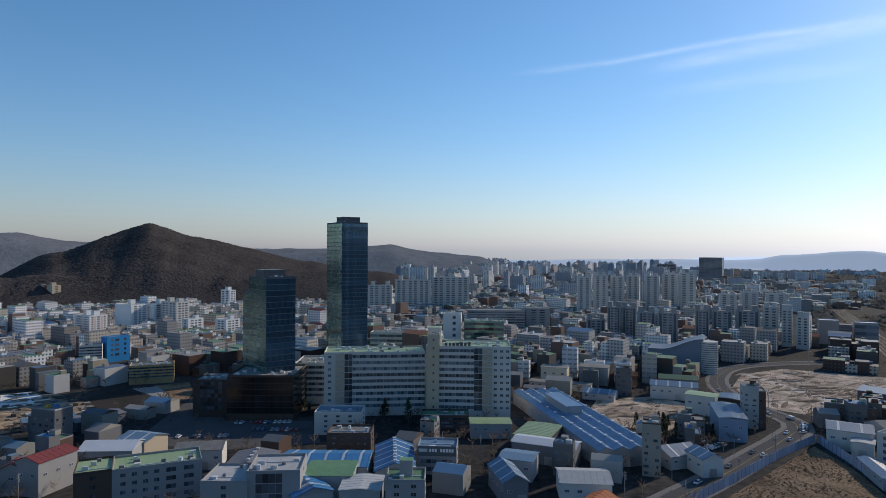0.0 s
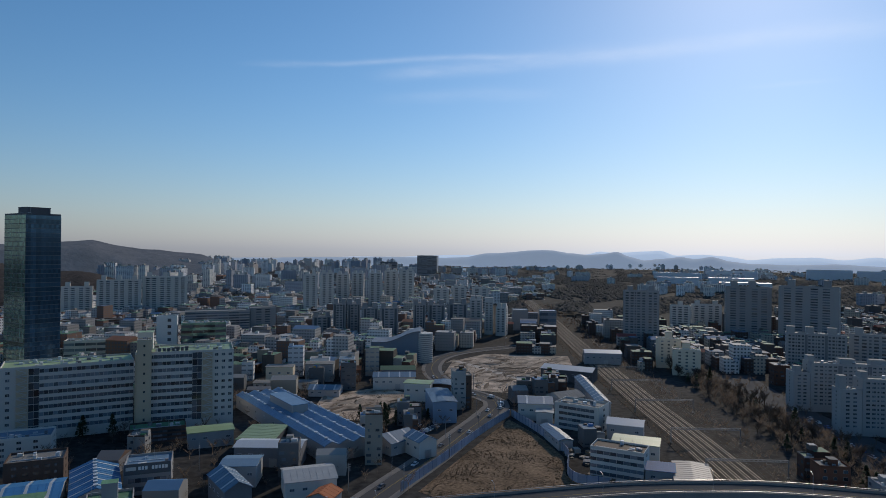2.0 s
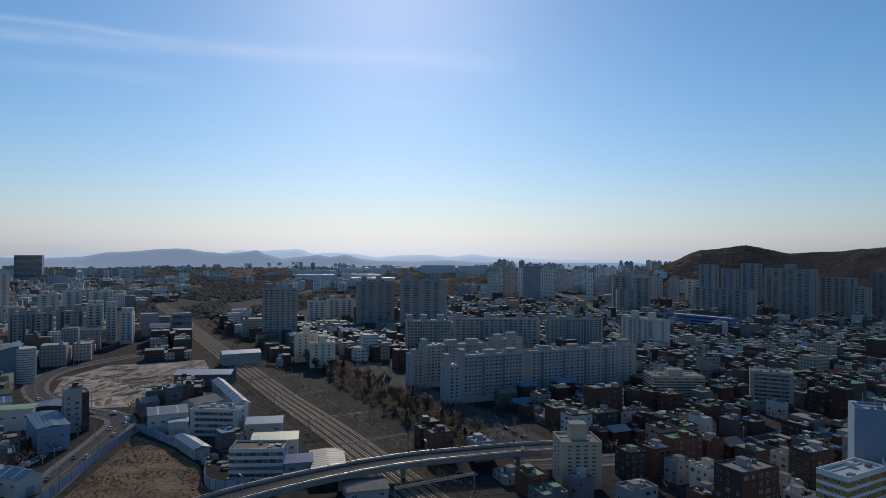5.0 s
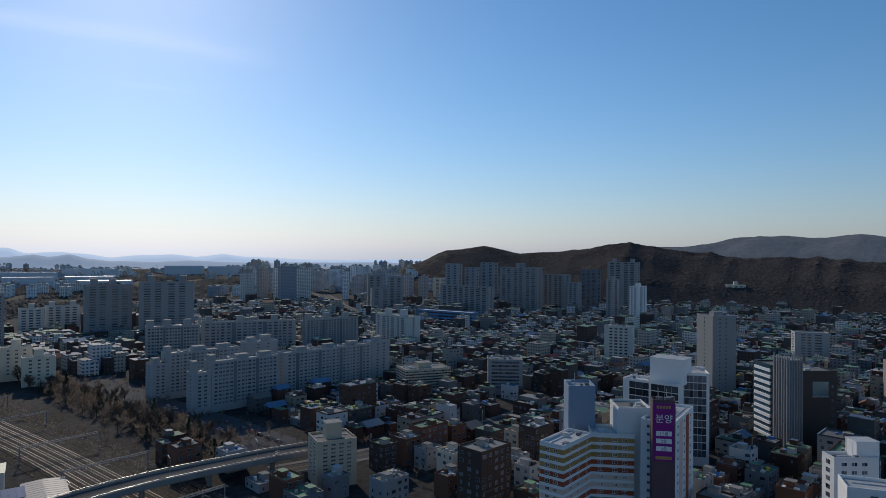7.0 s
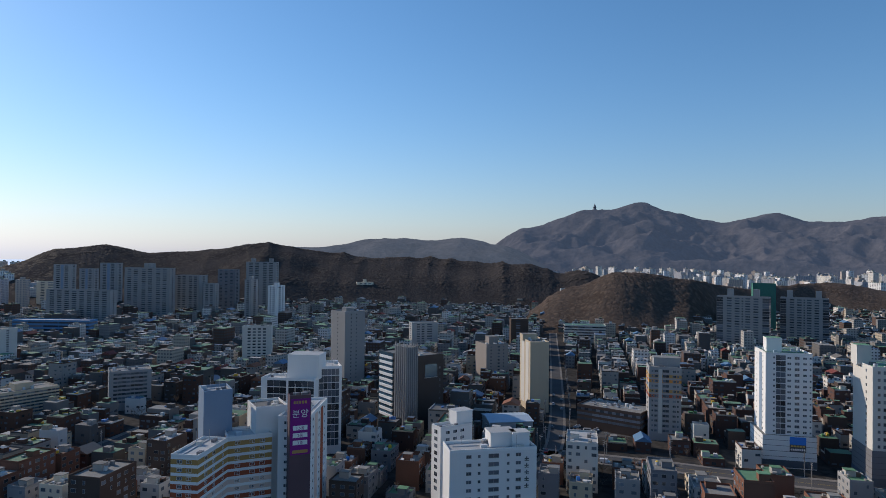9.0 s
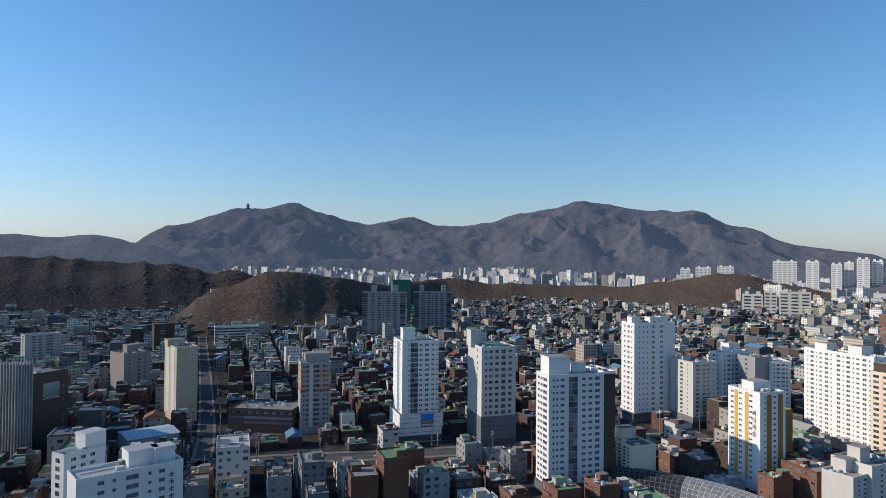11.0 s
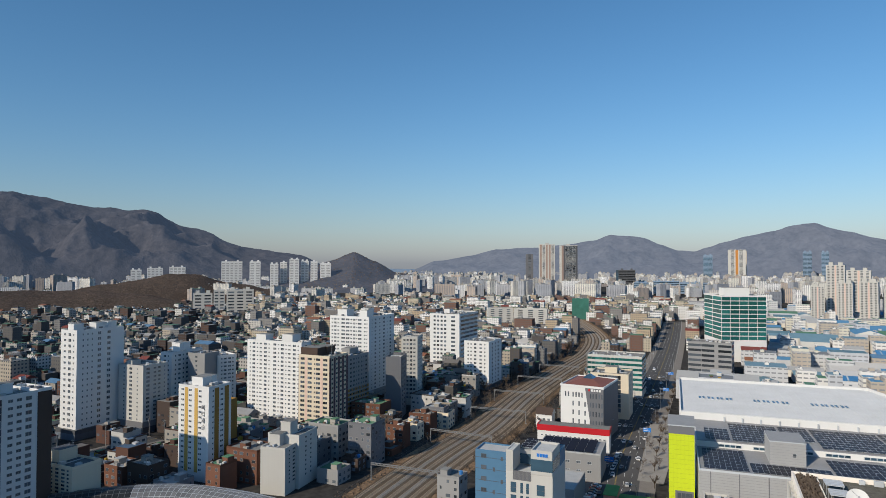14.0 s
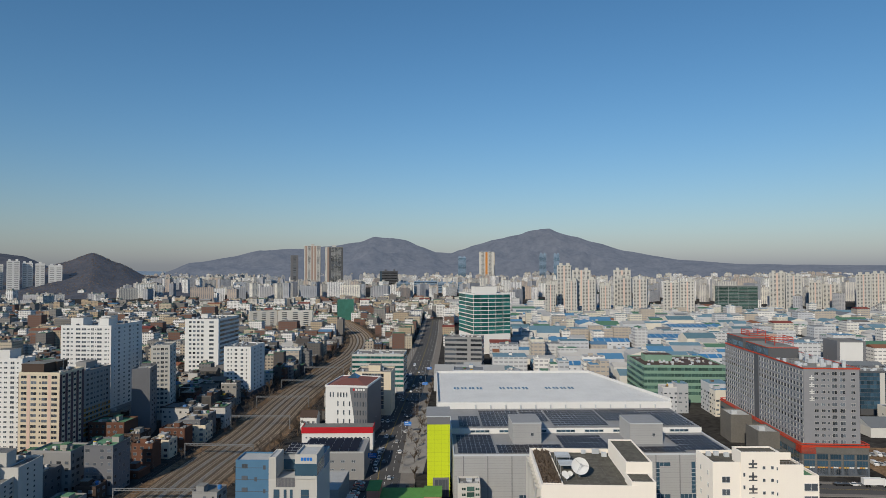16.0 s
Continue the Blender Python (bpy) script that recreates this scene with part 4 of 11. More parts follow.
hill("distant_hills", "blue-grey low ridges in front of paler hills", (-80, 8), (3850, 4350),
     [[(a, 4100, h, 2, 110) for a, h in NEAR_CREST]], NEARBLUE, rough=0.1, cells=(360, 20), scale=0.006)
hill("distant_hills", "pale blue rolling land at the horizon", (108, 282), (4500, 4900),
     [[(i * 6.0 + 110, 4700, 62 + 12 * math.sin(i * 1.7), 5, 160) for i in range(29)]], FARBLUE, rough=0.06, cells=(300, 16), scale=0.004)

WATER = mat("river_water", (0.02, 0.03, 0.035), 0.12, 0.2, grain=0.05, big=0.004, spec=0.6)


def sector(name, az, rr, material, label, category="water", keep_clear=True, z=0.1):
    """A flat piece of land or water between two bearings and two distances."""
    b = Build()
    out = [at_polar(az[0] + (az[1] - az[0]) * i / 12, rr[0]) for i in range(13)] + [at_polar(az[1] - (az[1] - az[0]) * i / 12, rr[1]) for i in range(13)]
    b.prism(out[::-1], -0.5, z, material)
    ob = single(name, b, label, category, kind="structure")
    if not keep_clear:
        return ob
    mid = at_polar(sum(az) / 2, sum(rr) / 2)
    claim(*mid, radians(abs(az[1] - az[0])) * rr[1], rr[1] - rr[0], sum(az) / 2, 10)
    return ob


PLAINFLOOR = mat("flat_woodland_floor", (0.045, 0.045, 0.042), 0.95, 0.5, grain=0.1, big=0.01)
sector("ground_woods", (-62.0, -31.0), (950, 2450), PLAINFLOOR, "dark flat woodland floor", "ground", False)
sector("water", (-31.0, -25.6), (3000, 3620), WATER, "bright reflecting water of a distant lake")
sector("water", (-27.0, -19.5), (2500, 2580), WATER, "thin bright strip of water on the plain")
WOODPLAIN = [(-30, -64, 1000, 2600, 15000), (-22, -75, 2500, 4300, 6000), (8, -12, 1000, 1500, 1500)]
for k, (a1, a0, r0, r1, n) in enumerate(WOODPLAIN):
    woods("dark bare woods on the flat land", (a0, a1), (r0, r1), lambda a, r: 9.0 * noise.noise(Vector((a * 0.35, r * 0.0035, k))) + 2.0, n, DARKWOOD, size=(4.5, 8), tall=0.7, least=0.2, seed=40 + k)


def verge_trees():
    """Scrub and bare trees in two bands along the railway."""
    rnd = random.Random(91)
    b = Build()
    for side, lo, hi, n in ((-1, -1000, -230, 2), (1, -1000, -330, 2), (1, 200, 1000, 2), (-1, 560, 1000, 2)):
        for p in offset(RAIL, side * 23.0):
            if lo < p.y < hi:
                for i in range(n + 1):
                    crown(b, p.x + rnd.uniform(-6, 6), p.y + rnd.uniform(-7, 7), 0.4, rnd.uniform(1.2, 3.6), rnd.uniform(0.8, 1.7), rnd, True)
    for k in range(5):
        for p in offset(RAIL, 10.0 + 3.2 * k):
            if 150 < p.y < 1000 and rnd.random() < 0.75:
                crown(b, p.x + rnd.uniform(-3, 3), p.y + rnd.uniform(-7, 7), 0.3, rnd.uniform(1.6, 4.2), rnd.uniform(1.0, 1.7), rnd, True)
    for side, lo, hi in ((-1, -900, -330), (1, -900, -390)):
        for k in (0, 1, 2, 3):
            for p in offset(RAIL, side * (16.5 + 3.5 * k)):
                if lo - 40 * k < p.y < hi and rnd.random() < 0.8:
                    crown(b, p.x + rnd.uniform(-3, 3), p.y + rnd.uniform(-7, 7), 0.3, rnd.uniform(2.4, 4.6), rnd.uniform(1.0, 1.7), rnd, True)
    b.m = [b.slot(TWIG)] * len(b.f)
    b.uv = [(0.0, 0.0)] * (4 * len(b.f))
    single("railway_scrub", b, "brown scrub and bare saplings along the railway", "shrubs", kind="stuff")
    b = Build()
    for i in range(5200):
        k = rnd.randrange(len(RAIL) - 1)
        p = offset(RAIL[k:k + 2], rnd.choice((-1, 1)) * rnd.uniform(14.5, 20.5))[0]
        if p.length < 700:
            x, y, s = p.x + rnd.uniform(-7, 7) * 0.5, p.y + rnd.uniform(-7, 7), rnd.uniform(0.3, 0.9)
            n, a = len(b.v), rnd.uniform(0, 6.28)
            b.v += [(x - s * math.cos(a), y - s * math.sin(a), 0.1), (x + s * math.cos(a), y + s * math.sin(a), 0.1), (x + rnd.uniform(-0.3, 0.3), y + rnd.uniform(-0.3, 0.3), 0.3 + s * 1.2)]
            b.f.append((n, n + 1, n + 2))
    b.m = [b.slot(TWIG)] * len(b.f)
    b.uv = [(0.0, 0.0)] * (3 * len(b.f))
    single("dry_weeds", b, "dry brown weeds beside the tracks", "weeds", kind="stuff")


verge_trees()


def hilltop_pavilion():
    x, y = at_polar(-122.8, 4290)
    o = thing("hilltop_tower", pose(x, y, 405, 0, 0, -122), "grey lookout tower with tiers on a mountain ridge", "tower")
    b = Build()
    for z0, z1, r0, r1 in ((0, 16, 16, 13), (16, 20, 19, 14), (20, 33, 10, 9), (33, 37, 14, 9), (37, 47, 7, 5), (47, 58, 4, 0.6)):
        b.tube(0, 0, r0, z0, z1, MOUNTSTONE, 10, r1)
    part("tower_body", b, o)
    b = Build()
    b.box(30, -8, 0, 110, 8, 16, MOUNTSTONE)
    part("low_wing", b, o)


MOUNTSTONE = mat("grey_far_stone", (0.2, 0.22, 0.25), 0.9, 0.1)
hilltop_pavilion()

# ---- buildings that stand out ----
TAUPE = mat("taupe_render", (0.3, 0.265, 0.24), 0.8, 0.08, streak=0.4)
OCHREWALL = mat("pale_ochre_render", (0.4, 0.29, 0.15), 0.8, 0.08)
tower(136.9, -249.9, -122.0, 26.7, 11.8, 51.6, 17, ". n n w . g . w w p .", ". w w b .", "white rendered apartment tower with dark balcony columns", split=True, podium=(5, 0.4, DARKGREY), cores=((-0.25, 0.1, 10, 8, 7), (0.2, 0.3, 6, 5, 3)), trim=GREY)
tower(130.1, -264.6, -122.0, 5.5, 16.0, 52.0, 16, "k", ". w w .", "white rear wing of an apartment tower with a brown gable", accent=(BROWN,), roof=PALEROOF)
tower(120.4, -275.5, -121.1, 12.4, 20.0, 19.9, 10, ". .", ". w w w w n .", "grey ten-storey officetel with a blank beige gable", wall=CREAM, trim=DARKGREY, cores=((0.1, 0.3, 8, 6, 4),), roof=DARKGREY, name="officetel")
tower(161.4, -396.1, -122.0, 30.0, 13.9, 61.7, 17, ". n n n p p . . .", ". w p n .", "tall white apartment tower with small windows", split=True, podium=(6, 1.5, DARKGREY), cores=((-0.3, 0.2, 6, 5, 3), (0.1, 0, 7, 6, 3), (0.4, 0.2, 6, 6, 3)))
tower(135.1, -402.2, -122.0, 17.3, 20.8, 39.8, 13, ". p . w w . n .", ". n p n .", "light grey apartment tower with dark base", wall=OFFWHITE, podium=(7, 0.3, MIDGREY), cores=((-0.2, 0.2, 6, 5, 2),))
tower(122.9, -438.2, -119.4, 26.6, 9.3, 42.6, 12, ". n w n w c w . .", ". w n .", "white apartment block with a blue stripe", accent=(BLUEGREY,), podium=(6, 0.5, MIDGREY), cores=((0, 0.1, 9, 7, 5),))
tower(107.3, -430.9, -120.0, 12.8, 14.0, 42.0, 13, ". .", ". w .", "plain grey stair block of apartments", wall=GREY, name="apartment_block")
tower(97.5, -439.7, -55.3, 16.7, 11.8, 39.5, 12, ". w w .", ". n w w n .", "white stepped apartment block", podium=(8,0.4,DARKGREY))
tower(76.7, -311.4, -121.2, 14.2, 18.6, 43.5, 16, ". n k w k .", ". w c w . c w . . .", "apartment tower striped white and ochre yellow", accent=(GOLD, OCHRE), pane=GLASS, cores=((0.1, 0.1, 9, 7, 3),), split=True)
tower(74.4, -342.7, -121.0, 4.8, 12.0, 30.0, 9, ".", ". w .", "ochre side wing of an apartment tower", wall=OCHRE, name="apartment_wing")
tower(56.9, -411.7, -122.0, 9.1, 42.8, 51.4, 18, ". w .", ". n p n w p n . p n p n w p n .", "long white apartment slab with grey louvred bays", split=True, podium=(4, 0.2, GREY), cores=((0.2, -0.2, 8, 8, 4), (0.2, 0.3, 7, 8, 3)))
tower(27.1, -386.2, -122.0, 18.9, 21.8, 46.2, 15, "k w k w k w k w k", ". b c b . n b c b .", "cream apartment tower with pink stripes, a dark flank and dark penthouses", wall=CREAM, accent=(PINK, PLUM), core_wall=BROWN, pane=GLASS, cores=((-0.2, 0.2, 9, 12, 4), (0.2, 0.1, 8, 10, 4)))
tower(12.6, -409.3, -122.0, 24.1, 13.8, 42.6, 14, ". w w n w w n w .", ". w .", "grey and brown apartment slab with pale bands", wall=GREY, accent=(BROWN,), cores=((0.2, 0.2, 10, 6, 3),), bands=((OCHRE, 1, 7),))
tower(4.9, -459.9, -122.0, 34.2, 32.2, 63.3, 19, ". n p w p n p .", ". w p w . b b w p n b . w n .", "tall white apartment tower with grey lower floors", split=True, podium=(13, 0.2, GREY), cores=((-0.2, 0.3, 9, 8, 4), (0.2, 0, 8, 6, 4), (-0.3,-0.3,8,6,4)))
tower(-17.7, -420.0, 165.0, 10.0, 18.0, 39.8, 12, ". .", ". w w .", "blue-grey apartment block with pale bands", wall=MIDGREY, accent=(WHITE,))
tower(-30.7, -459.7, 165.0, 11.5, 20.0, 48.2, 15, ". w w p w .", ". w n w .", "grey and white apartment tower beside a railway", wall=OFFWHITE)
tower(38.9, -288.2, -112.1, 12.2, 11.9, 20.4, 9, ". n w .", ". .", "grey gabled walk-up flats", wall=OFFWHITE, cores=((0.2, 0.2, 6, 5, 4),), name="walk_up_flats")
tower(34.6, -299.0, -115.0, 15.9, 16.0, 23.7, 9, ". n n .", ". .", "pale grey slab of walk-up flats", wall=OFFWHITE, cores=((-0.2, 0, 6, 5, 5),), name="walk_up_flats")
tower(244.3, -267.0, -122.0, 20.8, 20.7, 55.3, 14, ". . n g w p w n", ". n . c n .", "narrow white residential tower on a white shop podium", split=True, accent=(BLUEGREY,), podium=(15.5, 1.6, WHITE), roof=GREENROOF, cores=((-0.2, 0.1, 7, 6, 6),))
tower(207.7, -289.5, -122.0, 19.9, 21.4, 53.3, 11, ". n w w p w .", ". . . n .", "grey residential tower with dark glass over shops", wall=OFFWHITE, trim=MIDGREY, pane=GLASS, roof=GREENROOF, cores=((-0.45, 0.2, 6, 7, 8),), podium=(16, 0.3, MIDGREY))
tower(582.4, -576.9, -142.1, 55.4, 18.0, 58.4, 18, "g . b b n b b . g", "g . g", "dark glass apartment tower with white frames by a wooded hill", wall=GREY, trim=OFFWHITE, pane=GLASS, cores=((-0.25, 0, 6, 8, 8), (0.25, 0, 6, 8, 8)))
tower(555.8, -640.1, -139.0, 48.6, 18.0, 57.6, 18, "g . b b n b b . g", "g . g", "dark glass apartment tower with white frames by a wooded hill", wall=GREY, trim=OFFWHITE, pane=GLASS, cores=((-0.3, 0, 6, 8, 8), (0.3, 0, 6, 8, 8)))
tower(297.3, -237.3, -122.0, 17.0, 16.0, 40.7, 13, ". n w c b . w n .", ". w .", "grey apartment block with orange and ochre upper bands", wall=GREY, accent=(OFFWHITE,), cores=((0.1, 0.2, 14, 8, 4),), bands=((YELLOW, 11, 12), (ORANGE, 10, 11), (YELLOW, 8, 9), (RUST, 7, 8)))
tower(381.2, -199.6, -102.3, 12.4, 27.2, 45.9, 16, ". . . .", ". c . c .", "beige blank-gabled apartment tower", wall=BEIGE, accent=(OFFWHITE,), cores=((-0.2, 0.2, 10, 8, 3),))
tower(321.9, -223.0, -146.6, 38.4, 24.0, 13.7, 3, "B B B B B B B B", "B B", "long brown three-storey commercial building", wall=BROWN, trim=BEIGE, name="commercial_building", category="commercial building")
tower(249.3, -31.8, -20.9, 30.7, 11.5, 42.0, 13, ". w c w k w .", ". w c . . .", "white apartment block with ochre and red panels and a banner", accent=(PINK, RUST), split=True, roof=PALEROOF)
tower(250.9, -18.2, -80.0, 11.9, 14.0, 44.0, 14, ". .", ". .", "white stair block of an apartment building", name="stair_block")
tower(232.4, 5.0, -26.7, 21.1, 9.4, 35.0, 11, ". w w . n .", ". w w .", "apartment wing banded white, ochre and rust red", split=True, roof=PALEROOF, bands=((YELLOW, 8, 11), (RUST, 6, 8), (PINK, 4, 6), (RUST, 3, 4), (MIDGREY, 0, 3)))
tower(246.8, -10.9, -84.8, 15.4, 13.0, 35.0, 11, ". w . w w .", ". w .", "apartment wing banded white, ochre and rust red", split=True, roof=PALEROOF, bands=((YELLOW, 8, 11), (RUST, 6, 8), (PINK, 4, 6), (RUST, 3, 4), (MIDGREY, 0, 3)))
tower(255.1, 0.6, -80.0, 10.2, 12.0, 50.0, 16, ". .", ". .", "blue-grey stair and lift tower", wall=BLUEGREY, roof=PALEROOF, name="lift_tower")
tower(326.5, -35.1, -115.7, 27.0, 11.8, 39.6, 10, ". . . g g g . g g g g", ". .", "white office building with a grid of dark windows", trim=WHITE, name="office_building", category="office building", cores=((0.25, 0.3, 16, 12, 11),), roof=PALEROOF)
tower(332.4, -53.4, -91.4, 13.0, 20.0, 44.1, 11, "g g g .", ". .", "white office wing with dark gridded windows", trim=WHITE, name="office_building", category="office building", roof=PALEROOF)
tower(486.3, -94.2, -68.2, 17.9, 19.9, 58.3, 19, ". . n . n . . .", ". . n . .", "tall plain grey apartment slab", wall=GREY, cores=((0, 0, 7, 6, 2),))
tower(475.4, -210.2, -89.1, 19.0, 22.0, 31.2, 10, ". n . w n .", ". . .", "taupe apartment tower with plain rendered walls", wall=TAUPE, cores=((0, 0, 8, 7, 5),))
tower(201.4, -88.6, -97.7, 30.3, 10.9, 36.0, 11, ". . w n b n w . .", ". .", "white apartment block with pale roof terraces", roof=PALEROOF, split=True, trim=GREY, cores=((0.15, 0.2, 9, 7, 4), (0.35, 0, 6, 5, 4)))
tower(248.7, -92.4, -76.7, 15.7, 6.9, 31.0, 9, ". w w w . .", ". p .", "narrow white apartment block", roof=PALEROOF, cores=((0.3, 0.1, 8, 6, 5),))
tower(605.2, -34.3, -100.4, 25.2, 14.0, 35.6, 11, ". n n n n .", ". .", "white apartment block with small windows", wall=OFFWHITE)
tower(1413.7, -455.0, -104.7, 80.8, 14.0, 61.5, 20, ". b b b b b b .", ". w .", "white hillside apartment slab with pale blue balconies", wall=OFFWHITE, cores=((-0.3,0,5,5,4),(0.3,0,5,5,4)))
tower(1293.7, -284.6, -94.8, 34.3, 14.0, 46.3, 14, ". w w w .", ". w .", "cream hillside apartment block", wall=CREAM, cores=((0,0,7,6,6),))
tower(1134.7, -15.7, -122.0, 31.8, 15.5, 75.5, 30, ". b . b . b .", ". w .", "blue-grey high-rise before a wooded hill", wall=MIDGREY)
tower(1165.6, -72.3, -122.0, 57.0, 11.0, 88.2, 27, ". b b . b b .", ". w .", "grey high-rise apartments before a wooded hill", wall=GREY, cores=((-0.3,0,6,6,6),(0.3,0,6,6,6)))
tower(1005.7, -608.7, -115.0, 53.6, 18.0, 45.7, 14, ". w w w w w .", ". w .", "white hospital-like block at the foot of a hill", wall=OFFWHITE)
tower(405.6, 263.6, -33.0, 51.8, 13.2, 31.0, 11, ". w w n w w k w w n w w k w w n w w .", ". n .", "long white apartment slab with shaded blue-grey stair strips", wall=PALEGREY, accent=(MIDGREY,), group="apartment estate", cores=((-0.47, 0, 3.5, 6, 4), (-0.05, 0, 9, 5, 2.4), (0.3, 0, 9, 5, 2.4)))
tower(379.6, 280.5, -33.0, 9.9, 13.2, 24.9, 9, ". w w .", ". n .", "short stepped end of a white apartment slab", wall=PALEGREY, accent=(MIDGREY,), group="apartment estate", cores=((-0.1, 0, 4, 5, 3),))
tower(378.2, 216.0, -33.0, 46.5, 11.0, 31.6, 11, ". w w n w w k w w n w w k w w n w w .", ". n .", "long white apartment slab with shaded blue-grey stair strips", wall=PALEGREY, accent=(MIDGREY,), group="apartment estate", cores=((-0.46, 0, 3.5, 6, 3.5), (-0.02, 0, 8, 5, 2.2), (0.34, 0, 8, 5, 2.2)))
tower(354.0, 231.8, -33.0, 10.8, 11.0, 25.4, 9, ". w w .", ". n .", "short stepped end of a white apartment slab", wall=PALEGREY, accent=(MIDGREY,), group="apartment estate", cores=((-0.3, 0, 3.5, 5, 7),))
tower(439.1, 183.0, -33.0, 74.8, 11.0, 30.8, 11, ". w w k w w n w w k w w n w w k w w n w w k w w .", ". n .", "long white apartment slab with shaded blue-grey stair strips", wall=PALEGREY, accent=(MIDGREY,), group="apartment estate", cores=((-0.3, 0, 8, 5, 2.4), (0.02, 0, 8, 5, 2.4), (0.3, 0, 8, 5, 2.4)))
tower(478.4, 157.6, -33.0, 18.0, 11.0, 31.5, 11, ". w w .", ". n .", "short stepped end of a white apartment slab", wall=PALEGREY, accent=(MIDGREY,), group="apartment estate", cores=((0, 0, 7, 5, 3),))
tower(450.0, 243.1, -33.0, 24.5, 12.9, 32.0, 11, ". w w .", ". n .", "short stepped end of a white apartment slab", wall=PALEGREY, accent=(MIDGREY,), group="apartment estate", cores=((-0.3, 0, 6, 5, 3), (0.2, 0, 8, 5, 4)))
tower(506.8, 358.9, -48.7, 44.3, 12.0, 33.7, 10, ". w w n w w k w w n w w k w w n w w .", ". n . n .", "long white apartment slab with shaded blue-grey stair strips", wall=PALEGREY, accent=(MIDGREY,), group="apartment estate", cores=((-0.42, 0, 6, 5, 5), (-0.1, 0, 6, 5, 5), (0.27, 0, 6, 5, 5)))
tower(568.7, 318.1, -55.9, 88.2, 12.0, 33.2, 10, ". w w n w w k w w n w w k w w n w w .", ". n . n .", "long white apartment slab with shaded blue-grey stair strips", wall=PALEGREY, accent=(MIDGREY,), group="apartment estate", cores=((-0.42, 0, 6, 5, 5), (-0.1, 0, 6, 5, 5), (0.27, 0, 6, 5, 5)))
tower(603.6, 247.0, -43.4, 57.6, 6.6, 34.5, 14, ". w w n w w k w w n w w k w w n w w .", ". n . n .", "long white apartment slab with shaded blue-grey stair strips", wall=PALEGREY, accent=(MIDGREY,), group="apartment estate", cores=((-0.42, 0, 6, 5, 5), (-0.1, 0, 6, 5, 5), (0.27, 0, 6, 5, 5)))
tower(654.3, 192.0, -32.8, 18.9, 50.9, 34.5, 15, ". . n . .", ". w . b w b . w b .", "white apartment tower with shaded balconies", wall=OFFWHITE, cores=((0, 0.3, 6, 6, 6), (0, -0.2, 6, 6, 6)))
tower(1013.1, 182.2, -122.0, 105.2, 12.5, 48.9, 15, ". b b b b b b b b .", ". n .", "long apartment slab with pale gable", wall=GREY, accent=(BLUEGREY,), name="apartment_slab")
tower(1084.6, 101.3, -122.0, 79.8, 13.9, 78.4, 23, ". b b . b b . b b .", ". n .", "large grey high-rise apartment slab", wall=GREY, cores=((0,-0.35,8,7,7),(0,0,8,7,7),(0,0.35,8,7,7)))
tower(856.1, 180.4, -110.0, 89.8, 18.0, 22.0, 4, "B B B B B", "B", "low blue-panelled school building", wall=BLUE, roof=PALEROOF, name="school_building", category="school")
tower(1056.1, 352.3, -66.1, 24.8, 16.0, 61.3, 19, ". b . b .", ". b .", "grey high-rise apartment tower", wall=GREY)
tower(1063.0, 316.3, -73.6, 25.9, 16.0, 59.6, 19, ". b . b .", ". b .", "grey high-rise apartment tower", wall=GREY)
tower(1020.5, 329.9, -65.3, 31.5, 16.0, 42.4, 13, ". b . b .", ". b .", "grey apartment tower with plain rendered walls", wall=GREY)
tower(1290.6, 278.9, -83.9, 43.6, 16.0, 49.9, 16, ". w b w .", ". w .", "pale apartment block with plain rendered walls", wall=CREAM)
tower(1141.9, 228.7, -122.0, 32.2, 11.0, 82.1, 25, ". b c b .", ". b .", "high-rise apartment tower with dark gable", wall=GREY, accent=(BLUEGREY,))
tower(1195.9, 204.2, -122.0, 28.2, 11.0, 74.6, 24, ". b c b .", ". b .", "high-rise apartment tower with dark gable", wall=GREY, accent=(BLUEGREY,))
tower(1303.9, 186.4, -122.0, 36.0, 14.6, 82.8, 26, ". b c b .", ". b .", "high-rise apartment tower with pale balconies", wall=GREY, accent=(BLUEGREY,))
tower(1100.8, 41.4, -122.0, 43.2, 22.9, 66.7, 18, ". b b . b b .", ". n .", "grey apartment slab with bright gable", wall=GREY)
tower(1059.2, 11.3, -122.0, 20.5, 10.0, 55.1, 15, ". b b .", ". n .", "grey apartment slab with bright gable", wall=GREY)
tower(971.3, -81.1, -122.0, 13.8, 25.9, 55.3, 17, ". w b .", ". b w .", "white apartment tower with bright balcony slabs", wall=WHITE, cores=((0, 0, 6, 6, 4),))
tower(1010.7, -47.0, -122.0, 10.9, 20.9, 63.4, 20, ". b .", ". w .", "grey apartment tower before a wooded hill", wall=GREY, cores=((0, 0, 5, 5, 4),))
tower(-283.8, 722.2, -32.0, 11.0, 20.1, 22.1, 6, ". n .", ". b w b .", "white walk-up flats with stair heads", wall=WHITE, cores=((0, 0.2, 5, 5, 3),), name="walk_up_flats")
tower(-245.2, 725.5, -32.0, 18.3, 19.8, 21.5, 6, ". w w .", ". b w b .", "white walk-up flats with stair heads", wall=WHITE, cores=((0, 0.2, 5, 5, 3),), name="walk_up_flats")
tower(262.5, 106.3, -51.7, 17.2, 16.0, 20.2, 9, ". w w w w .", ". w w .", "beige nine-storey flats with a roof hut", wall=BEIGE, cores=((0,0,7,6,6),), name="walk_up_flats")
tower(448.3, 112.0, -55.7, 33.9, 22.0, 18.5, 7, "B B B B B", "B B", "brown banded office block", wall=BEIGE, cores=((0,0,10,8,3),), name="office_building", category="office building")
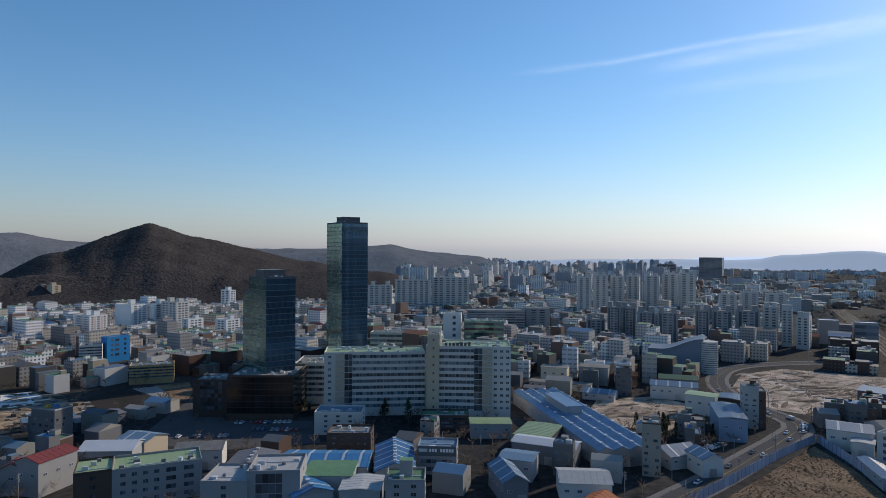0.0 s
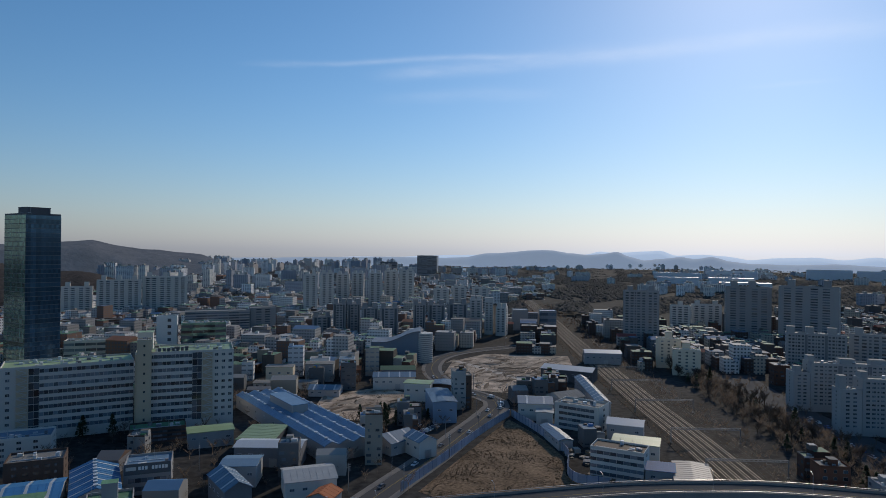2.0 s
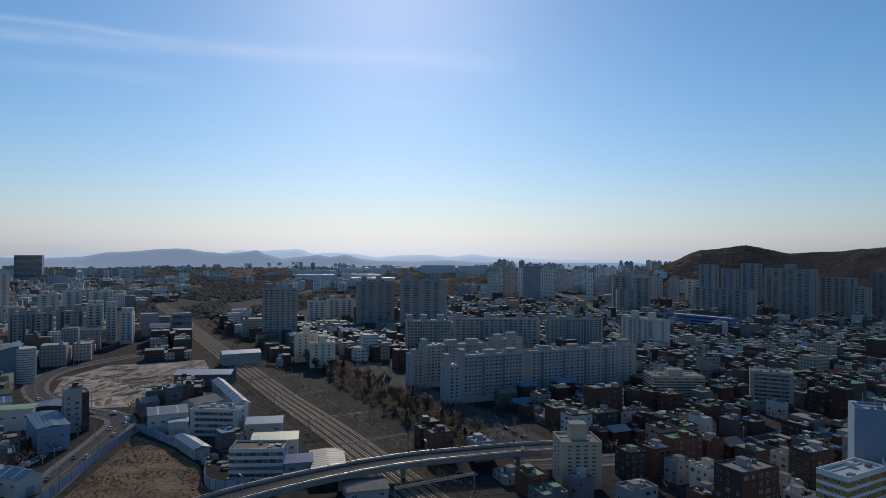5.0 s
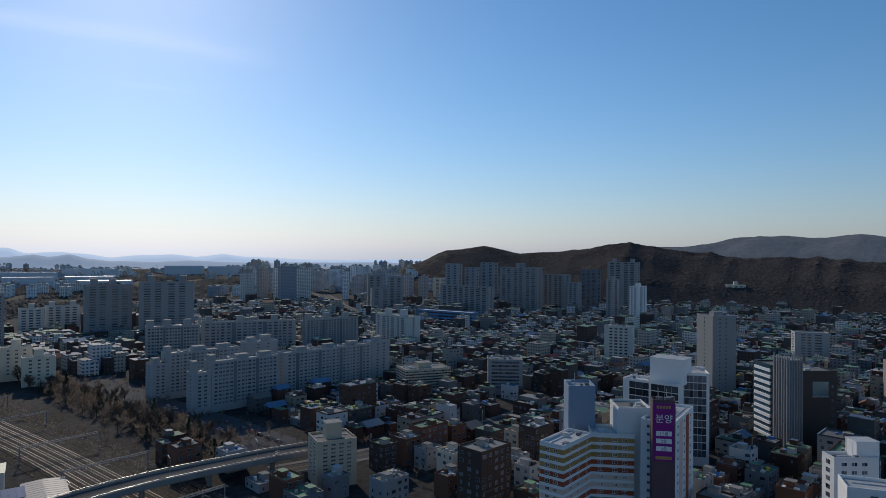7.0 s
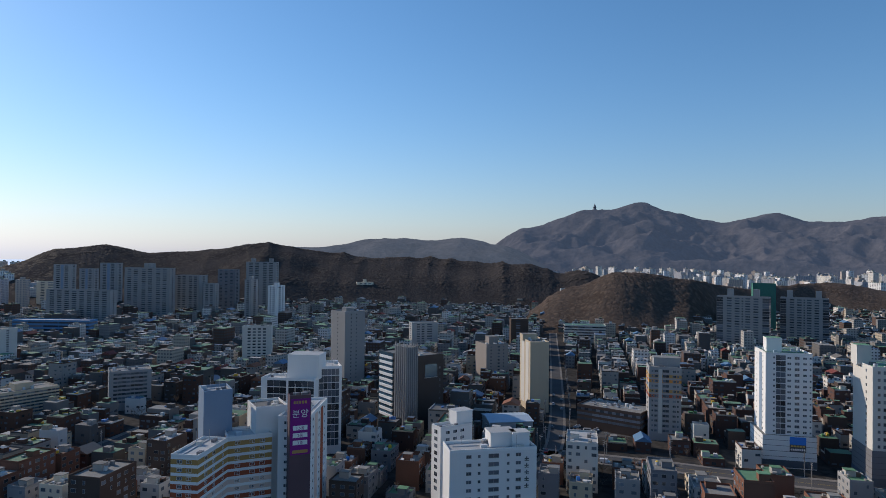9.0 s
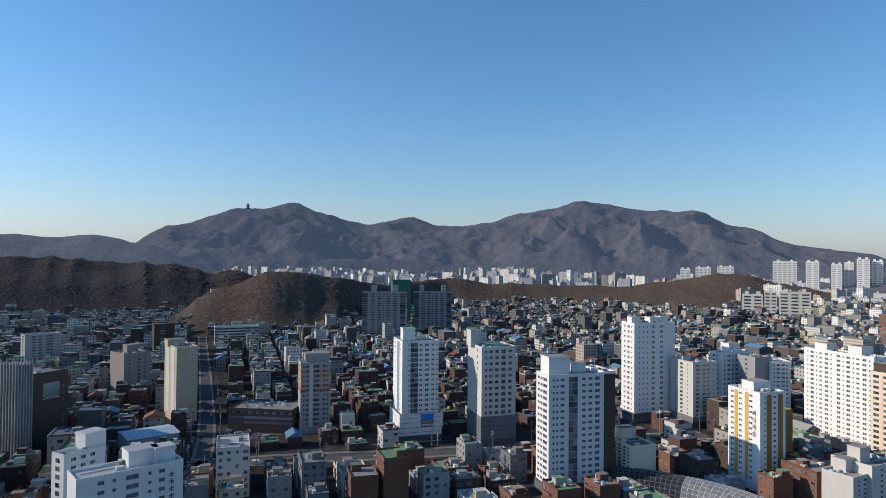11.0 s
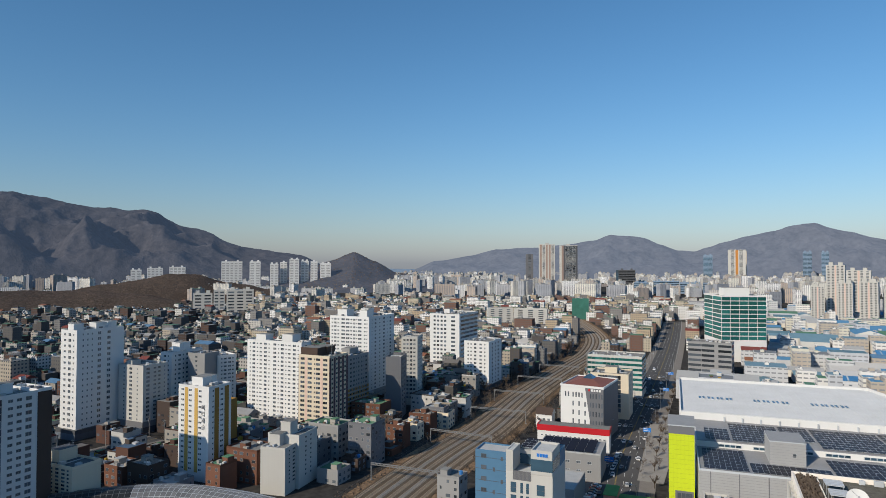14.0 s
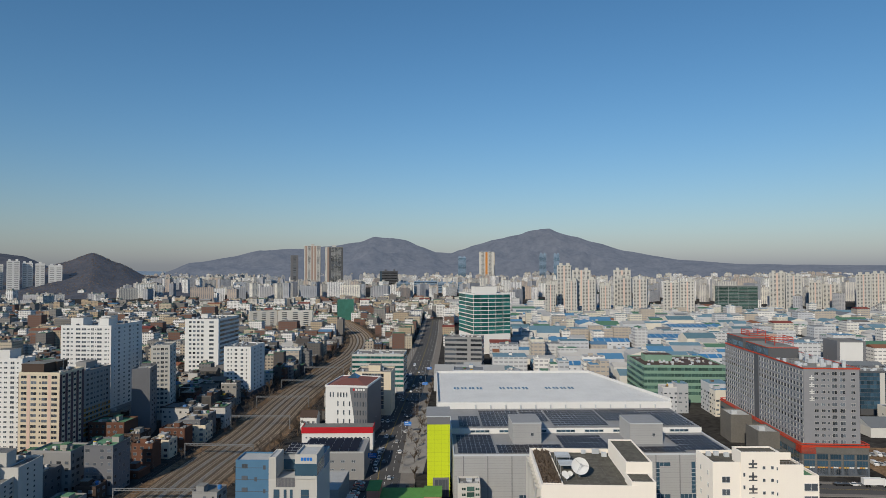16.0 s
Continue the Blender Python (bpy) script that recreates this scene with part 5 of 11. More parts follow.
tower(459.9, 54.0, -80.0, 24.5, 18.0, 25.3, 8, ". B B .", ". w w .", "grey commercial building with plain rendered walls", wall=GREY, name="commercial_building", category="commercial building")
tower(480.9, 541.5, -39.6, 37.1, 16.0, 58.9, 19, ". b b n b b . b b .", ". w .", "grey high-rise apartment slab", wall=GREY, cores=((-0.3,0,6,6,5),(0.3,0,6,6,5)))
tower(608.2, 612.8, -45.1, 24.8, 14.0, 33.8, 10, ". b b b .", ". w .", "white apartment slab with vertical strips", wall=OFFWHITE, cores=((0,0,6,6,5),))
tower(645.2, 605.7, -42.4, 35.7, 14.0, 34.5, 10, ". b b . b b .", ". w .", "white apartment slab with vertical strips", wall=OFFWHITE, cores=((-0.3,0,6,6,5),(0.3,0,6,6,5)))
tower(627.8, 528.4, -43.3, 47.7, 18.0, 61.6, 20, ". b b . b b .", ". w .", "blue-grey high-rise apartment slab", wall=GREY, cores=((-0.3,0,7,7,7),(0.1,0,7,7,7)))
tower(654.9, 471.3, -60.8, 57.8, 18.0, 64.7, 21, ". b b . b b . .", ". w .", "blue-grey high-rise apartment slab with pale gable", wall=GREY, cores=((-0.3,0,7,7,7),(0.3,0,7,7,7)))
tower(410.4, 427.0, -41.1, 20.6, 14.0, 25.7, 7, ". w w w .", ". w .", "cream walk-up flats with plain rendered walls", wall=CREAM, cores=((0,0,6,6,5),), name="walk_up_flats")
tower(398.8, 394.7, -42.2, 21.3, 14.0, 21.4, 6, ". w w w .", ". w .", "cream walk-up flats with plain rendered walls", wall=CREAM, cores=((0,0,6,6,5),), name="walk_up_flats")
tower(175.5, 729.8, -10.0, 20.8, 18.0, 23.1, 6, ". k b b k .", ". n .", "high-rise apartment tower with dark blue-grey stair fins", wall=GREY, accent=(DARKGREY, DARKGREY), group="high-rise estate", cores=((-0.32, 0, 5, 8, 5), (0.32, 0, 5, 8, 5)))
tower(193.8, 716.7, -20.4, 14.0, 18.0, 38.5, 12, ". k b b k .", ". n .", "high-rise apartment tower with dark blue-grey stair fins", wall=GREY, accent=(DARKGREY, DARKGREY), group="high-rise estate", cores=((-0.32, 0, 5, 8, 5), (0.32, 0, 5, 8, 5)))
tower(210.5, 717.5, -16.2, 14.8, 18.0, 37.8, 11, ". k b b k .", ". n .", "high-rise apartment tower with dark blue-grey stair fins", wall=GREY, accent=(DARKGREY, DARKGREY), group="high-rise estate", cores=((-0.32, 0, 5, 8, 5), (0.32, 0, 5, 8, 5)))
tower(221.5, 691.9, -11.2, 17.1, 18.0, 35.1, 11, ". k b b k .", ". n .", "high-rise apartment tower with dark blue-grey stair fins", wall=GREY, accent=(DARKGREY, DARKGREY), group="high-rise estate", cores=((-0.32, 0, 5, 8, 5), (0.32, 0, 5, 8, 5)))
tower(240.6, 680.1, -18.4, 20.1, 18.0, 35.8, 11, ". k b b k .", ". n .", "high-rise apartment tower with dark blue-grey stair fins", wall=GREY, accent=(DARKGREY, DARKGREY), group="high-rise estate", cores=((-0.32, 0, 5, 8, 5), (0.32, 0, 5, 8, 5)))
tower(276.6, 678.1, -20.1, 13.6, 18.0, 38.7, 12, ". k b b k .", ". n .", "high-rise apartment tower with dark blue-grey stair fins", wall=GREY, accent=(DARKGREY, DARKGREY), group="high-rise estate", cores=((-0.32, 0, 5, 8, 5), (0.32, 0, 5, 8, 5)))
tower(297.4, 676.8, -21.3, 19.5, 18.0, 38.0, 12, ". k b b k .", ". n .", "high-rise apartment tower with dark blue-grey stair fins", wall=GREY, accent=(DARKGREY, DARKGREY), group="high-rise estate", cores=((-0.32, 0, 5, 8, 5), (0.32, 0, 5, 8, 5)))
tower(326.9, 682.3, -17.8, 22.4, 18.0, 37.8, 11, ". k b b k .", ". n .", "high-rise apartment tower with dark blue-grey stair fins", wall=GREY, accent=(DARKGREY, DARKGREY), group="high-rise estate", cores=((-0.32, 0, 5, 8, 5), (0.32, 0, 5, 8, 5)))
tower(205.5, 926.4, -8.8, 19.2, 20.0, 62.9, 20, ". b . b .", ". n .", "pale high-rise apartment tower", wall=OFFWHITE, group="high-rise estate", cores=((-0.25, 0, 5, 7, 4), (0.25, 0, 5, 7, 4)))
tower(245.4, 989.8, -9.3, 20.4, 20.0, 63.3, 20, ". b . b .", ". n .", "pale high-rise apartment tower", wall=OFFWHITE, group="high-rise estate", cores=((-0.25, 0, 5, 7, 4), (0.25, 0, 5, 7, 4)))
tower(277.2, 1009.4, -17.9, 20.5, 20.0, 60.5, 19, ". b . b .", ". n .", "pale high-rise apartment tower", wall=OFFWHITE, group="high-rise estate", cores=((-0.25, 0, 5, 7, 4), (0.25, 0, 5, 7, 4)))
tower(309.5, 1032.4, -21.5, 19.8, 20.0, 61.1, 19, ". b . b .", ". n .", "pale high-rise apartment tower", wall=OFFWHITE, group="high-rise estate", cores=((-0.25, 0, 5, 7, 4), (0.25, 0, 5, 7, 4)))
tower(335.8, 1018.4, -21.7, 21.8, 20.0, 61.3, 19, ". b . b .", ". n .", "pale high-rise apartment tower", wall=OFFWHITE, group="high-rise estate", cores=((-0.25, 0, 5, 7, 4), (0.25, 0, 5, 7, 4)))
tower(372.5, 1042.7, -23.7, 22.8, 20.0, 63.8, 20, ". b . b .", ". n .", "pale high-rise apartment tower", wall=OFFWHITE, group="high-rise estate", cores=((-0.25, 0, 5, 7, 4), (0.25, 0, 5, 7, 4)))
tower(403.8, 1051.9, -13.1, 24.7, 20.0, 65.2, 21, ". b . b .", ". n .", "pale high-rise apartment tower", wall=OFFWHITE, group="high-rise estate", cores=((-0.25, 0, 5, 7, 4), (0.25, 0, 5, 7, 4)))
tower(418.1, 933.0, -18.9, 23.0, 20.0, 38.7, 12, ". b . b .", ". n .", "pale high-rise apartment tower", wall=OFFWHITE, group="high-rise estate", cores=((-0.25, 0, 5, 7, 4), (0.25, 0, 5, 7, 4)))
tower(459.4, 952.5, -18.7, 22.4, 20.0, 40.3, 12, ". b . b .", ". n .", "pale high-rise apartment tower", wall=OFFWHITE, group="high-rise estate", cores=((-0.25, 0, 5, 7, 4), (0.25, 0, 5, 7, 4)))
tower(499.1, 952.5, -24.1, 27.5, 20.0, 38.4, 12, ". b . b .", ". n .", "pale high-rise apartment tower", wall=OFFWHITE, group="high-rise estate", cores=((-0.25, 0, 5, 7, 4), (0.25, 0, 5, 7, 4)))
tower(359.7, 697.3, -28.1, 15.1, 20.0, 40.9, 12, ". b . b .", ". n .", "pale high-rise apartment tower", wall=OFFWHITE, group="high-rise estate", cores=((-0.25, 0, 5, 7, 4), (0.25, 0, 5, 7, 4)))
tower(368.6, 679.8, -29.7, 10.2, 20.0, 39.7, 12, ". b . b .", ". n .", "pale high-rise apartment tower", wall=OFFWHITE, group="high-rise estate", cores=((-0.25, 0, 5, 7, 4), (0.25, 0, 5, 7, 4)))
tower(376.6, 662.4, -37.5, 11.6, 20.0, 33.9, 10, ". b . b .", ". n .", "pale high-rise apartment tower", wall=OFFWHITE, group="high-rise estate", cores=((-0.25, 0, 5, 7, 4), (0.25, 0, 5, 7, 4)))
tower(-42.1, 396.3, 5.8, 60.6, 24.0, 38.6, 9, ". w . z g B B B B B B B", ". w w w .", "long white office factory with dark ribbon windows", wall=OFFWHITE, roof=LIMEROOF, accent=(BEIGE,), name="office_building", category="office building")
tower(16.1, 395.0, -3.2, 50.9, 28.0, 42.8, 10, "c B B B B g z w w w", ". w w w .", "white office block with ribbon windows and escape stairs", wall=OFFWHITE, roof=LIMEROOF, accent=(BEIGE,), name="office_building", category="office building", cores=((-0.42, 0.2, 8, 8, 9),))
tower(-84.3, 558.6, 33.0, 24.2, 32.3, 124.0, 36, "g g g g g g g", "g g g g", "tall green and blue glass office tower", wall=DARKGREY, trim=MIDGREY, pane=BLUEGLASS, name="glass_tower", category="office tower", pane_side=GREENGLASS, cores=((0.1, 0.1, 16, 14, 5),))
tower(-106.6, 396.8, 39.0, 18.9, 26.2, 83.6, 22, "g g g g g", "g g g", "green and blue glass office tower on a dark podium", wall=DARKGREY, trim=MIDGREY, pane=BLUEGLASS, name="glass_tower", category="office tower", pane_side=GREENGLASS, cores=((0, 0.1, 14, 12, 4),))
tower(-106.4, 389.5, 0.0, 38.5, 36.0, 26.7, 6, "g g g g g g g", "g g g", "dark maroon podium block", wall=BROWN, trim=BROWN, pane=DARKGLASS, name="podium_building", category="commercial building")
tower(-119.6, 409.5, 39.0, 12.0, 16.0, 73.0, 18, "g g g", "g g g", "lower green glass shoulder of an office tower", wall=DARKGREY, trim=MIDGREY, pane=GREENGLASS, name="glass_tower", category="office tower")
tower(-86.0, 426.9, 1.5, 20.3, 30.0, 26.7, 6, "B B B", "B B", "pale curved car park block", wall=OFFWHITE, name="car_park_building", category="car park")
tower(-293.0, 569.6, -32.0, 10.0, 20.9, 22.4, 4, ". . .", ". n w . n .", "bright blue panelled building", wall=SKYBLUE, name="warehouse_building", category="warehouse")
tower(-306.1, 554.7, 24.4, 17.4, 18.0, 17.4, 5, "B B B", ". w .", "white office block with plain rendered walls", wall=OFFWHITE, name="office_building", category="office building")
tower(-372.7, 673.3, -32.0, 29.2, 19.1, 31.0, 11, ". . c w b w c . w b w .", ". w c b c w .", "white apartment slab with pinkish stripes", wall=WHITE, accent=(PINK,), cores=((-0.2,0,6,6,4),(0.3,0,6,6,4)))
tower(-379.2, 774.4, -32.0, 34.0, 21.8, 33.6, 11, ". . .", ". b w b .", "white apartment gable with a red base", wall=WHITE, cores=((0,0,6,6,5),))
tower(-347.0, 780.0, -32.0, 8.0, 22.0, 34.0, 11, ". .", ". b c b .", "white apartment slab with cream stripes", wall=WHITE, accent=(CREAM,), cores=((-0.2,0,6,6,5),(0.3,0,6,6,5)))
tower(-325.5, 773.6, -32.0, 29.7, 17.8, 37.1, 11, ". b b . b b .", ". b w b .", "white apartment slab with plain rendered walls", wall=OFFWHITE, cores=((-0.3,0,6,6,4),(0.3,0,6,6,4)))
tower(-674.1, 1093.1, -32.0, 37.4, 14.7, 38.3, 12, ". . c . . .", ". w .", "brown apartment tower at a hillside", wall=BEIGE, accent=(RUST,), cores=((0.2,0,7,7,4),))
tower(-362.9, 1075.6, -32.0, 22.0, 13.0, 32.0, 9, ". b . b .", ". b w .", "white hillside apartment tower", wall=WHITE, cores=((0,0,7,7,5),))
tower(-219.0, 480.0, 20.0, 30.2, 16.0, 14.1, 4, "B B B B", "B", "ochre yellow low office with a frame", wall=OCHREWALL, name="office_building", category="office building")
tower(-46.9, 999.5, -0.2, 55.6, 14.0, 54.4, 17, ". b b . b b . b b .", ". .", "pale apartment slab under hills", wall=OFFWHITE, cores=((-0.35,0,6,6,6),(0,0,6,6,6),(0.35,0,6,6,6)))
tower(12.0, 1012.8, 3.0, 59.6, 14.0, 58.2, 18, ". b b . b b . b b .", ". .", "pale apartment slab under hills", wall=OFFWHITE, cores=((-0.35,0,6,6,6),(0,0,6,6,6),(0.35,0,6,6,6)))
tower(-99.9, 1015.1, 1.8, 38.2, 14.0, 44.9, 14, ". b b . b b .", ". .", "pale apartment slab under hills", wall=OFFWHITE, cores=((-0.3,0,6,6,6),(0.3,0,6,6,6)))
tower(-56.1, 856.3, -3.7, 89.3, 18.0, 14.3, 4, "B B B B B B", "B", "brown brick school block", wall=BROWN, name="school_building", category="school")
tower(64.6, 773.7, -1.4, 69.3, 24.0, 28.9, 8, "B B B B B B", "B", "grey office with ribbon windows", wall=GREY, name="office_building", category="office building")
tower(115.5, 778.8, -2.2, 28.6, 24.0, 31.0, 9, ". w w .", ". w .", "grey office block with a pale front", wall=GREY, name="office_building", category="office building")
tower(40.0, 612.7, -5.0, 37.3, 20.0, 33.8, 6, "B B B B", "B", "office with an orange frame and glass front", wall=GREENGLASS, trim=ORANGE, name="office_building", category="office building")
tower(9.6, 617.2, -5.0, 17.0, 12.0, 39.7, 6, ". . n .", ". .", "white stair tower of an office", wall=WHITE, name="stair_tower")
tower(-51.4, 602.5, -5.0, 31.7, 16.0, 23.4, 4, "B B B B", "B", "white school block with plain rendered walls", wall=OFFWHITE, name="office_building", category="office building")
tower(1017.4, 2406.5, -30.2, 80.4, 60.0, 79.0, 18, "B B B B", "B", "large boxy office tower in haze", wall=GREY, name="office_tower", category="office tower")
tower(827.9, 2348.3, -22.7, 64.1, 60.0, 53.9, 9, "B B B", "B", "flat-topped office block in haze", wall=MIDGREY, name="office_tower", category="office tower")
tower(-5.4, 384.4, 0.0, 7.2, 9.0, 50.0, 9, ". n .", ". .", "beige lift core of a white office", wall=BEIGE, roof=WHITE, name="lift_core")
tower(232.2, -27.8, -87.0, 7.5, 5.0, 50.5, 16, ". .", ". .", "plum brown corner tower with a purple sales banner", wall=PLUM, name="banner_tower")
tower(-160.2, -408.5, 150.0, 24.2, 22.0, 28.9, 8, ". g .", ". n .", "cream block of flats", wall=CREAM, name="office_building", category="office building", cores=((0,0,8,8,3),))
tower(-384.1, -635.5, 169.8, 44.5, 50.8, 67.9, 10, "g g g g g", "g g", "teal glass tower on a white base", wall=WHITE, trim=OFFWHITE, pane=TEALGLASS, base=22, name="glass_tower", category="office tower", cores=((0, 0, 26, 14, 7),))
tower(-560.0, -1970.3, 161.1, 49.7, 30.0, 160.7, 46, ". c b c . c b", ". b . b .", "tall white twin tower with brown stripes", wall=OFFWHITE, accent=(BROWNTOWER,), cores=((0,0,10,10,5),))
tower(-620.7, -1941.2, 170.1, 52.4, 30.0, 157.0, 46, ". c k g g g k", ". b .", "tall twin tower with a dark glass centre", wall=OFFWHITE, accent=(BROWNTOWER, DARKGREY), cores=((0,0,10,10,5),))
tower(-527.0, -2066.4, 171.3, 22.7, 24.0, 131.8, 40, ". b .", ". b .", "tall grey apartment tower", wall=MIDGREY)
tower(-794.7, -1052.0, 142.5, 21.8, 16.0, 60.8, 19, ". b . b c b . b .", ". n .", "white high-rise apartment tower", wall=OFFWHITE, accent=(PINK,), group="white high-rise estate", cores=((-0.25, 0, 7, 8, 5), (0.25, 0, 7, 8, 5)))
tower(-857.3, -1085.9, 135.2, 30.2, 16.0, 98.6, 32, ". b . b c b . b .", ". n .", "white high-rise apartment tower", wall=OFFWHITE, accent=(PINK,), group="white high-rise estate", cores=((-0.25, 0, 7, 8, 5), (0.25, 0, 7, 8, 5)))
tower(-933.1, -1120.9, 134.0, 40.2, 16.0, 88.4, 29, ". b . b c b . b .", ". n .", "white high-rise apartment tower", wall=OFFWHITE, accent=(PINK,), group="white high-rise estate", cores=((-0.25, 0, 7, 8, 5), (0.25, 0, 7, 8, 5)))
tower(-812.9, -1008.6, 140.1, 22.4, 16.0, 68.4, 22, ". b . b c b . b .", ". n .", "white high-rise apartment tower", wall=OFFWHITE, accent=(PINK,), group="white high-rise estate", cores=((-0.25, 0, 7, 8, 5), (0.25, 0, 7, 8, 5)))
tower(-842.7, -989.6, 131.6, 26.9, 16.0, 70.6, 23, ". b . b c b . b .", ". n .", "white high-rise apartment tower", wall=OFFWHITE, accent=(PINK,), group="white high-rise estate", cores=((-0.25, 0, 7, 8, 5), (0.25, 0, 7, 8, 5)))
tower(-892.5, -1000.2, 145.5, 21.7, 16.0, 57.3, 18, ". b . b c b . b .", ". n .", "white high-rise apartment tower", wall=OFFWHITE, accent=(PINK,), group="white high-rise estate", cores=((-0.25, 0, 7, 8, 5), (0.25, 0, 7, 8, 5)))
tower(-952.3, -962.1, 127.4, 28.1, 16.0, 71.0, 23, ". b . b c b . b .", ". n .", "white high-rise apartment tower", wall=OFFWHITE, accent=(PINK,), group="white high-rise estate", cores=((-0.25, 0, 7, 8, 5), (0.25, 0, 7, 8, 5)))
tower(-1039.2, -1106.9, 136.3, 38.0, 16.0, 88.0, 28, ". b . b c b . b .", ". n .", "white high-rise apartment tower", wall=OFFWHITE, accent=(PINK,), group="white high-rise estate", cores=((-0.25, 0, 7, 8, 5), (0.25, 0, 7, 8, 5)))
tower(-1007.1, -931.2, 125.1, 30.9, 16.0, 64.1, 20, ". b . b c b . b .", ". n .", "white high-rise apartment tower", wall=OFFWHITE, accent=(PINK,), group="white high-rise estate", cores=((-0.25, 0, 7, 8, 5), (0.25, 0, 7, 8, 5)))
tower(-1037.3, -919.7, 137.5, 27.5, 16.0, 66.3, 21, ". b . b c b . b .", ". n .", "white high-rise apartment tower", wall=OFFWHITE, accent=(PINK,), group="white high-rise estate", cores=((-0.25, 0, 7, 8, 5), (0.25, 0, 7, 8, 5)))
tower(-992.1, -1049.5, 129.9, 30.3, 16.0, 71.3, 23, ". b . b c b . b .", ". n .", "white high-rise apartment tower", wall=OFFWHITE, accent=(PINK,), group="white high-rise estate", cores=((-0.25, 0, 7, 8, 5), (0.25, 0, 7, 8, 5)))
tower(-1346.4, -935.2, 116.8, 32.0, 16.0, 81.2, 26, ". b . b c b . b .", ". n .", "white high-rise apartment tower", wall=OFFWHITE, accent=(PINK,), group="white high-rise estate", cores=((-0.25, 0, 7, 8, 5), (0.25, 0, 7, 8, 5)))
tower(-1345.6, -895.8, 122.1, 31.7, 16.0, 75.4, 24, ". b . b c b . b .", ". n .", "white high-rise apartment tower", wall=OFFWHITE, accent=(PINK,), group="white high-rise estate", cores=((-0.25, 0, 7, 8, 5), (0.25, 0, 7, 8, 5)))
tower(-1424.1, -896.5, 120.3, 25.2, 16.0, 59.2, 19, ". b . b c b . b .", ". n .", "white high-rise apartment tower", wall=OFFWHITE, accent=(PINK,), group="white high-rise estate", cores=((-0.25, 0, 7, 8, 5), (0.25, 0, 7, 8, 5)))
tower(-1454.4, -881.0, 128.9, 32.8, 16.0, 55.4, 17, ". b . b c b . b .", ". n .", "white high-rise apartment tower", wall=OFFWHITE, accent=(PINK,), group="white high-rise estate", cores=((-0.25, 0, 7, 8, 5), (0.25, 0, 7, 8, 5)))
tower(-1410.0, -782.8, 114.1, 26.0, 16.0, 78.8, 25, ". b . b c b . b .", ". n .", "white high-rise apartment tower", wall=OFFWHITE, accent=(PINK,), group="white high-rise estate", cores=((-0.25, 0, 7, 8, 5), (0.25, 0, 7, 8, 5)))
tower(-1437.8, -768.1, 113.5, 24.8, 16.0, 81.2, 26, ". b . b c b . b .", ". n .", "white high-rise apartment tower", wall=OFFWHITE, accent=(PINK,), group="white high-rise estate", cores=((-0.25, 0, 7, 8, 5), (0.25, 0, 7, 8, 5)))
tower(-1128.8, -875.6, 150.0, 78.1, 20.0, 57.1, 18, "g g g g", "g", "green-grey glass apartment block", wall=GREY, trim=GREY, pane=GREENGLASS, name="office_building", category="office building")
tower(-931.8, -2243.7, 151.5, 62.0, 30.0, 76.9, 18, "g g g", "g", "dark glass office tower", wall=DARKGREY, pane=BLUEGLASS, name="office_building", category="office building")
tower(-1639.6, -2688.3, 149.9, 72.6, 30.0, 164.0, 40, ". b c b .", ". n .", "white twin high-rise in the distance", wall=OFFWHITE)
tower(-83.0, -622.0, -122.0, 45.0, 31.0, 52.0, 12, ". B B B B", ". n n n n . w .", "white office block with ribbon windows", trim=WHITE, name="office_building", category="office building", cores=((0,0.2,8,6,3),))
tower(-92.3, -513.2, -122.0, 28.9, 21.1, 38.2, 11, ". w n w .", ". n n w w n .", "white apartment block beside the railway", trim=GREY, podium=(4,0.3,DARKGREY))
tower(-196.8, -951.2, 176.3, 39.0, 14.0, 32.6, 10, ". b . b . b .", ". w .", "white apartment slab beyond the flyover", wall=OFFWHITE)
tower(-238.3, -923.7, 158.2, 48.9, 14.0, 33.4, 10, ". b . b . b .", ". w .", "white apartment slab beyond the flyover", wall=OFFWHITE)
tower(-382.1, -352.1, 150.0, 58.4, 50.0, 27.0, 5, "B B B B B B", "B B", "green glazed factory office", wall=PALEGREEN, trim=PALEGREEN, roof=BROWN, pane=GREENGLASS, name="office_building", category="office building", cores=((-0.2, 0.1, 20, 12, 4),))
tower(-301.9, -535.9, 143.5, 35.7, 20.0, 31.6, 6, "B B . B", "w w", "grey shop block with yellow sign", wall=GREY, name="commercial_building", category="commercial building")
tower(-190.9, -476.2, 150.0, 40.2, 26.0, 30.5, 7, "B B B B B B B", "B B", "long white and teal glazed factory office", wall=OFFWHITE, pane=TEALGLASS, roof=GREYROOF, name="office_building", category="office building")
tower(652.0, -679.3, -129.6, 27.1, 20.0, 70.0, 22, ". .", ". .", "building shell wrapped in green safety net", wall=NET, name="netted_building")
tower(-379.4, -1116.6, 160.7, 29.3, 20.0, 36.8, 11, ". .", ". .", "building shell wrapped in green safety net", wall=NET, name="netted_building")
SHEDPALE = mat("pale_depot_cladding", (0.6, 0.62, 0.65), 0.6, 0.06)
DEPOTROOF = mat("bright_metal_depot_roof", (0.8, 0.8, 0.8), 0.25, 0.05, metal=0.9)
tower(1720.9, 1747.2, -52.3, 161.7, 40.0, 28.8, 1, ". .", ". .", "long low depot with a bright metal roof", wall=SHEDPALE, roof=DEPOTROOF, name="rail_depot", category="depot")
tower(1486.8, 1509.7, -42.3, 123.0, 40.0, 24.8, 1, ". .", ". .", "long low depot with a bright metal roof", wall=SHEDPALE, roof=DEPOTROOF, name="rail_depot", category="depot")
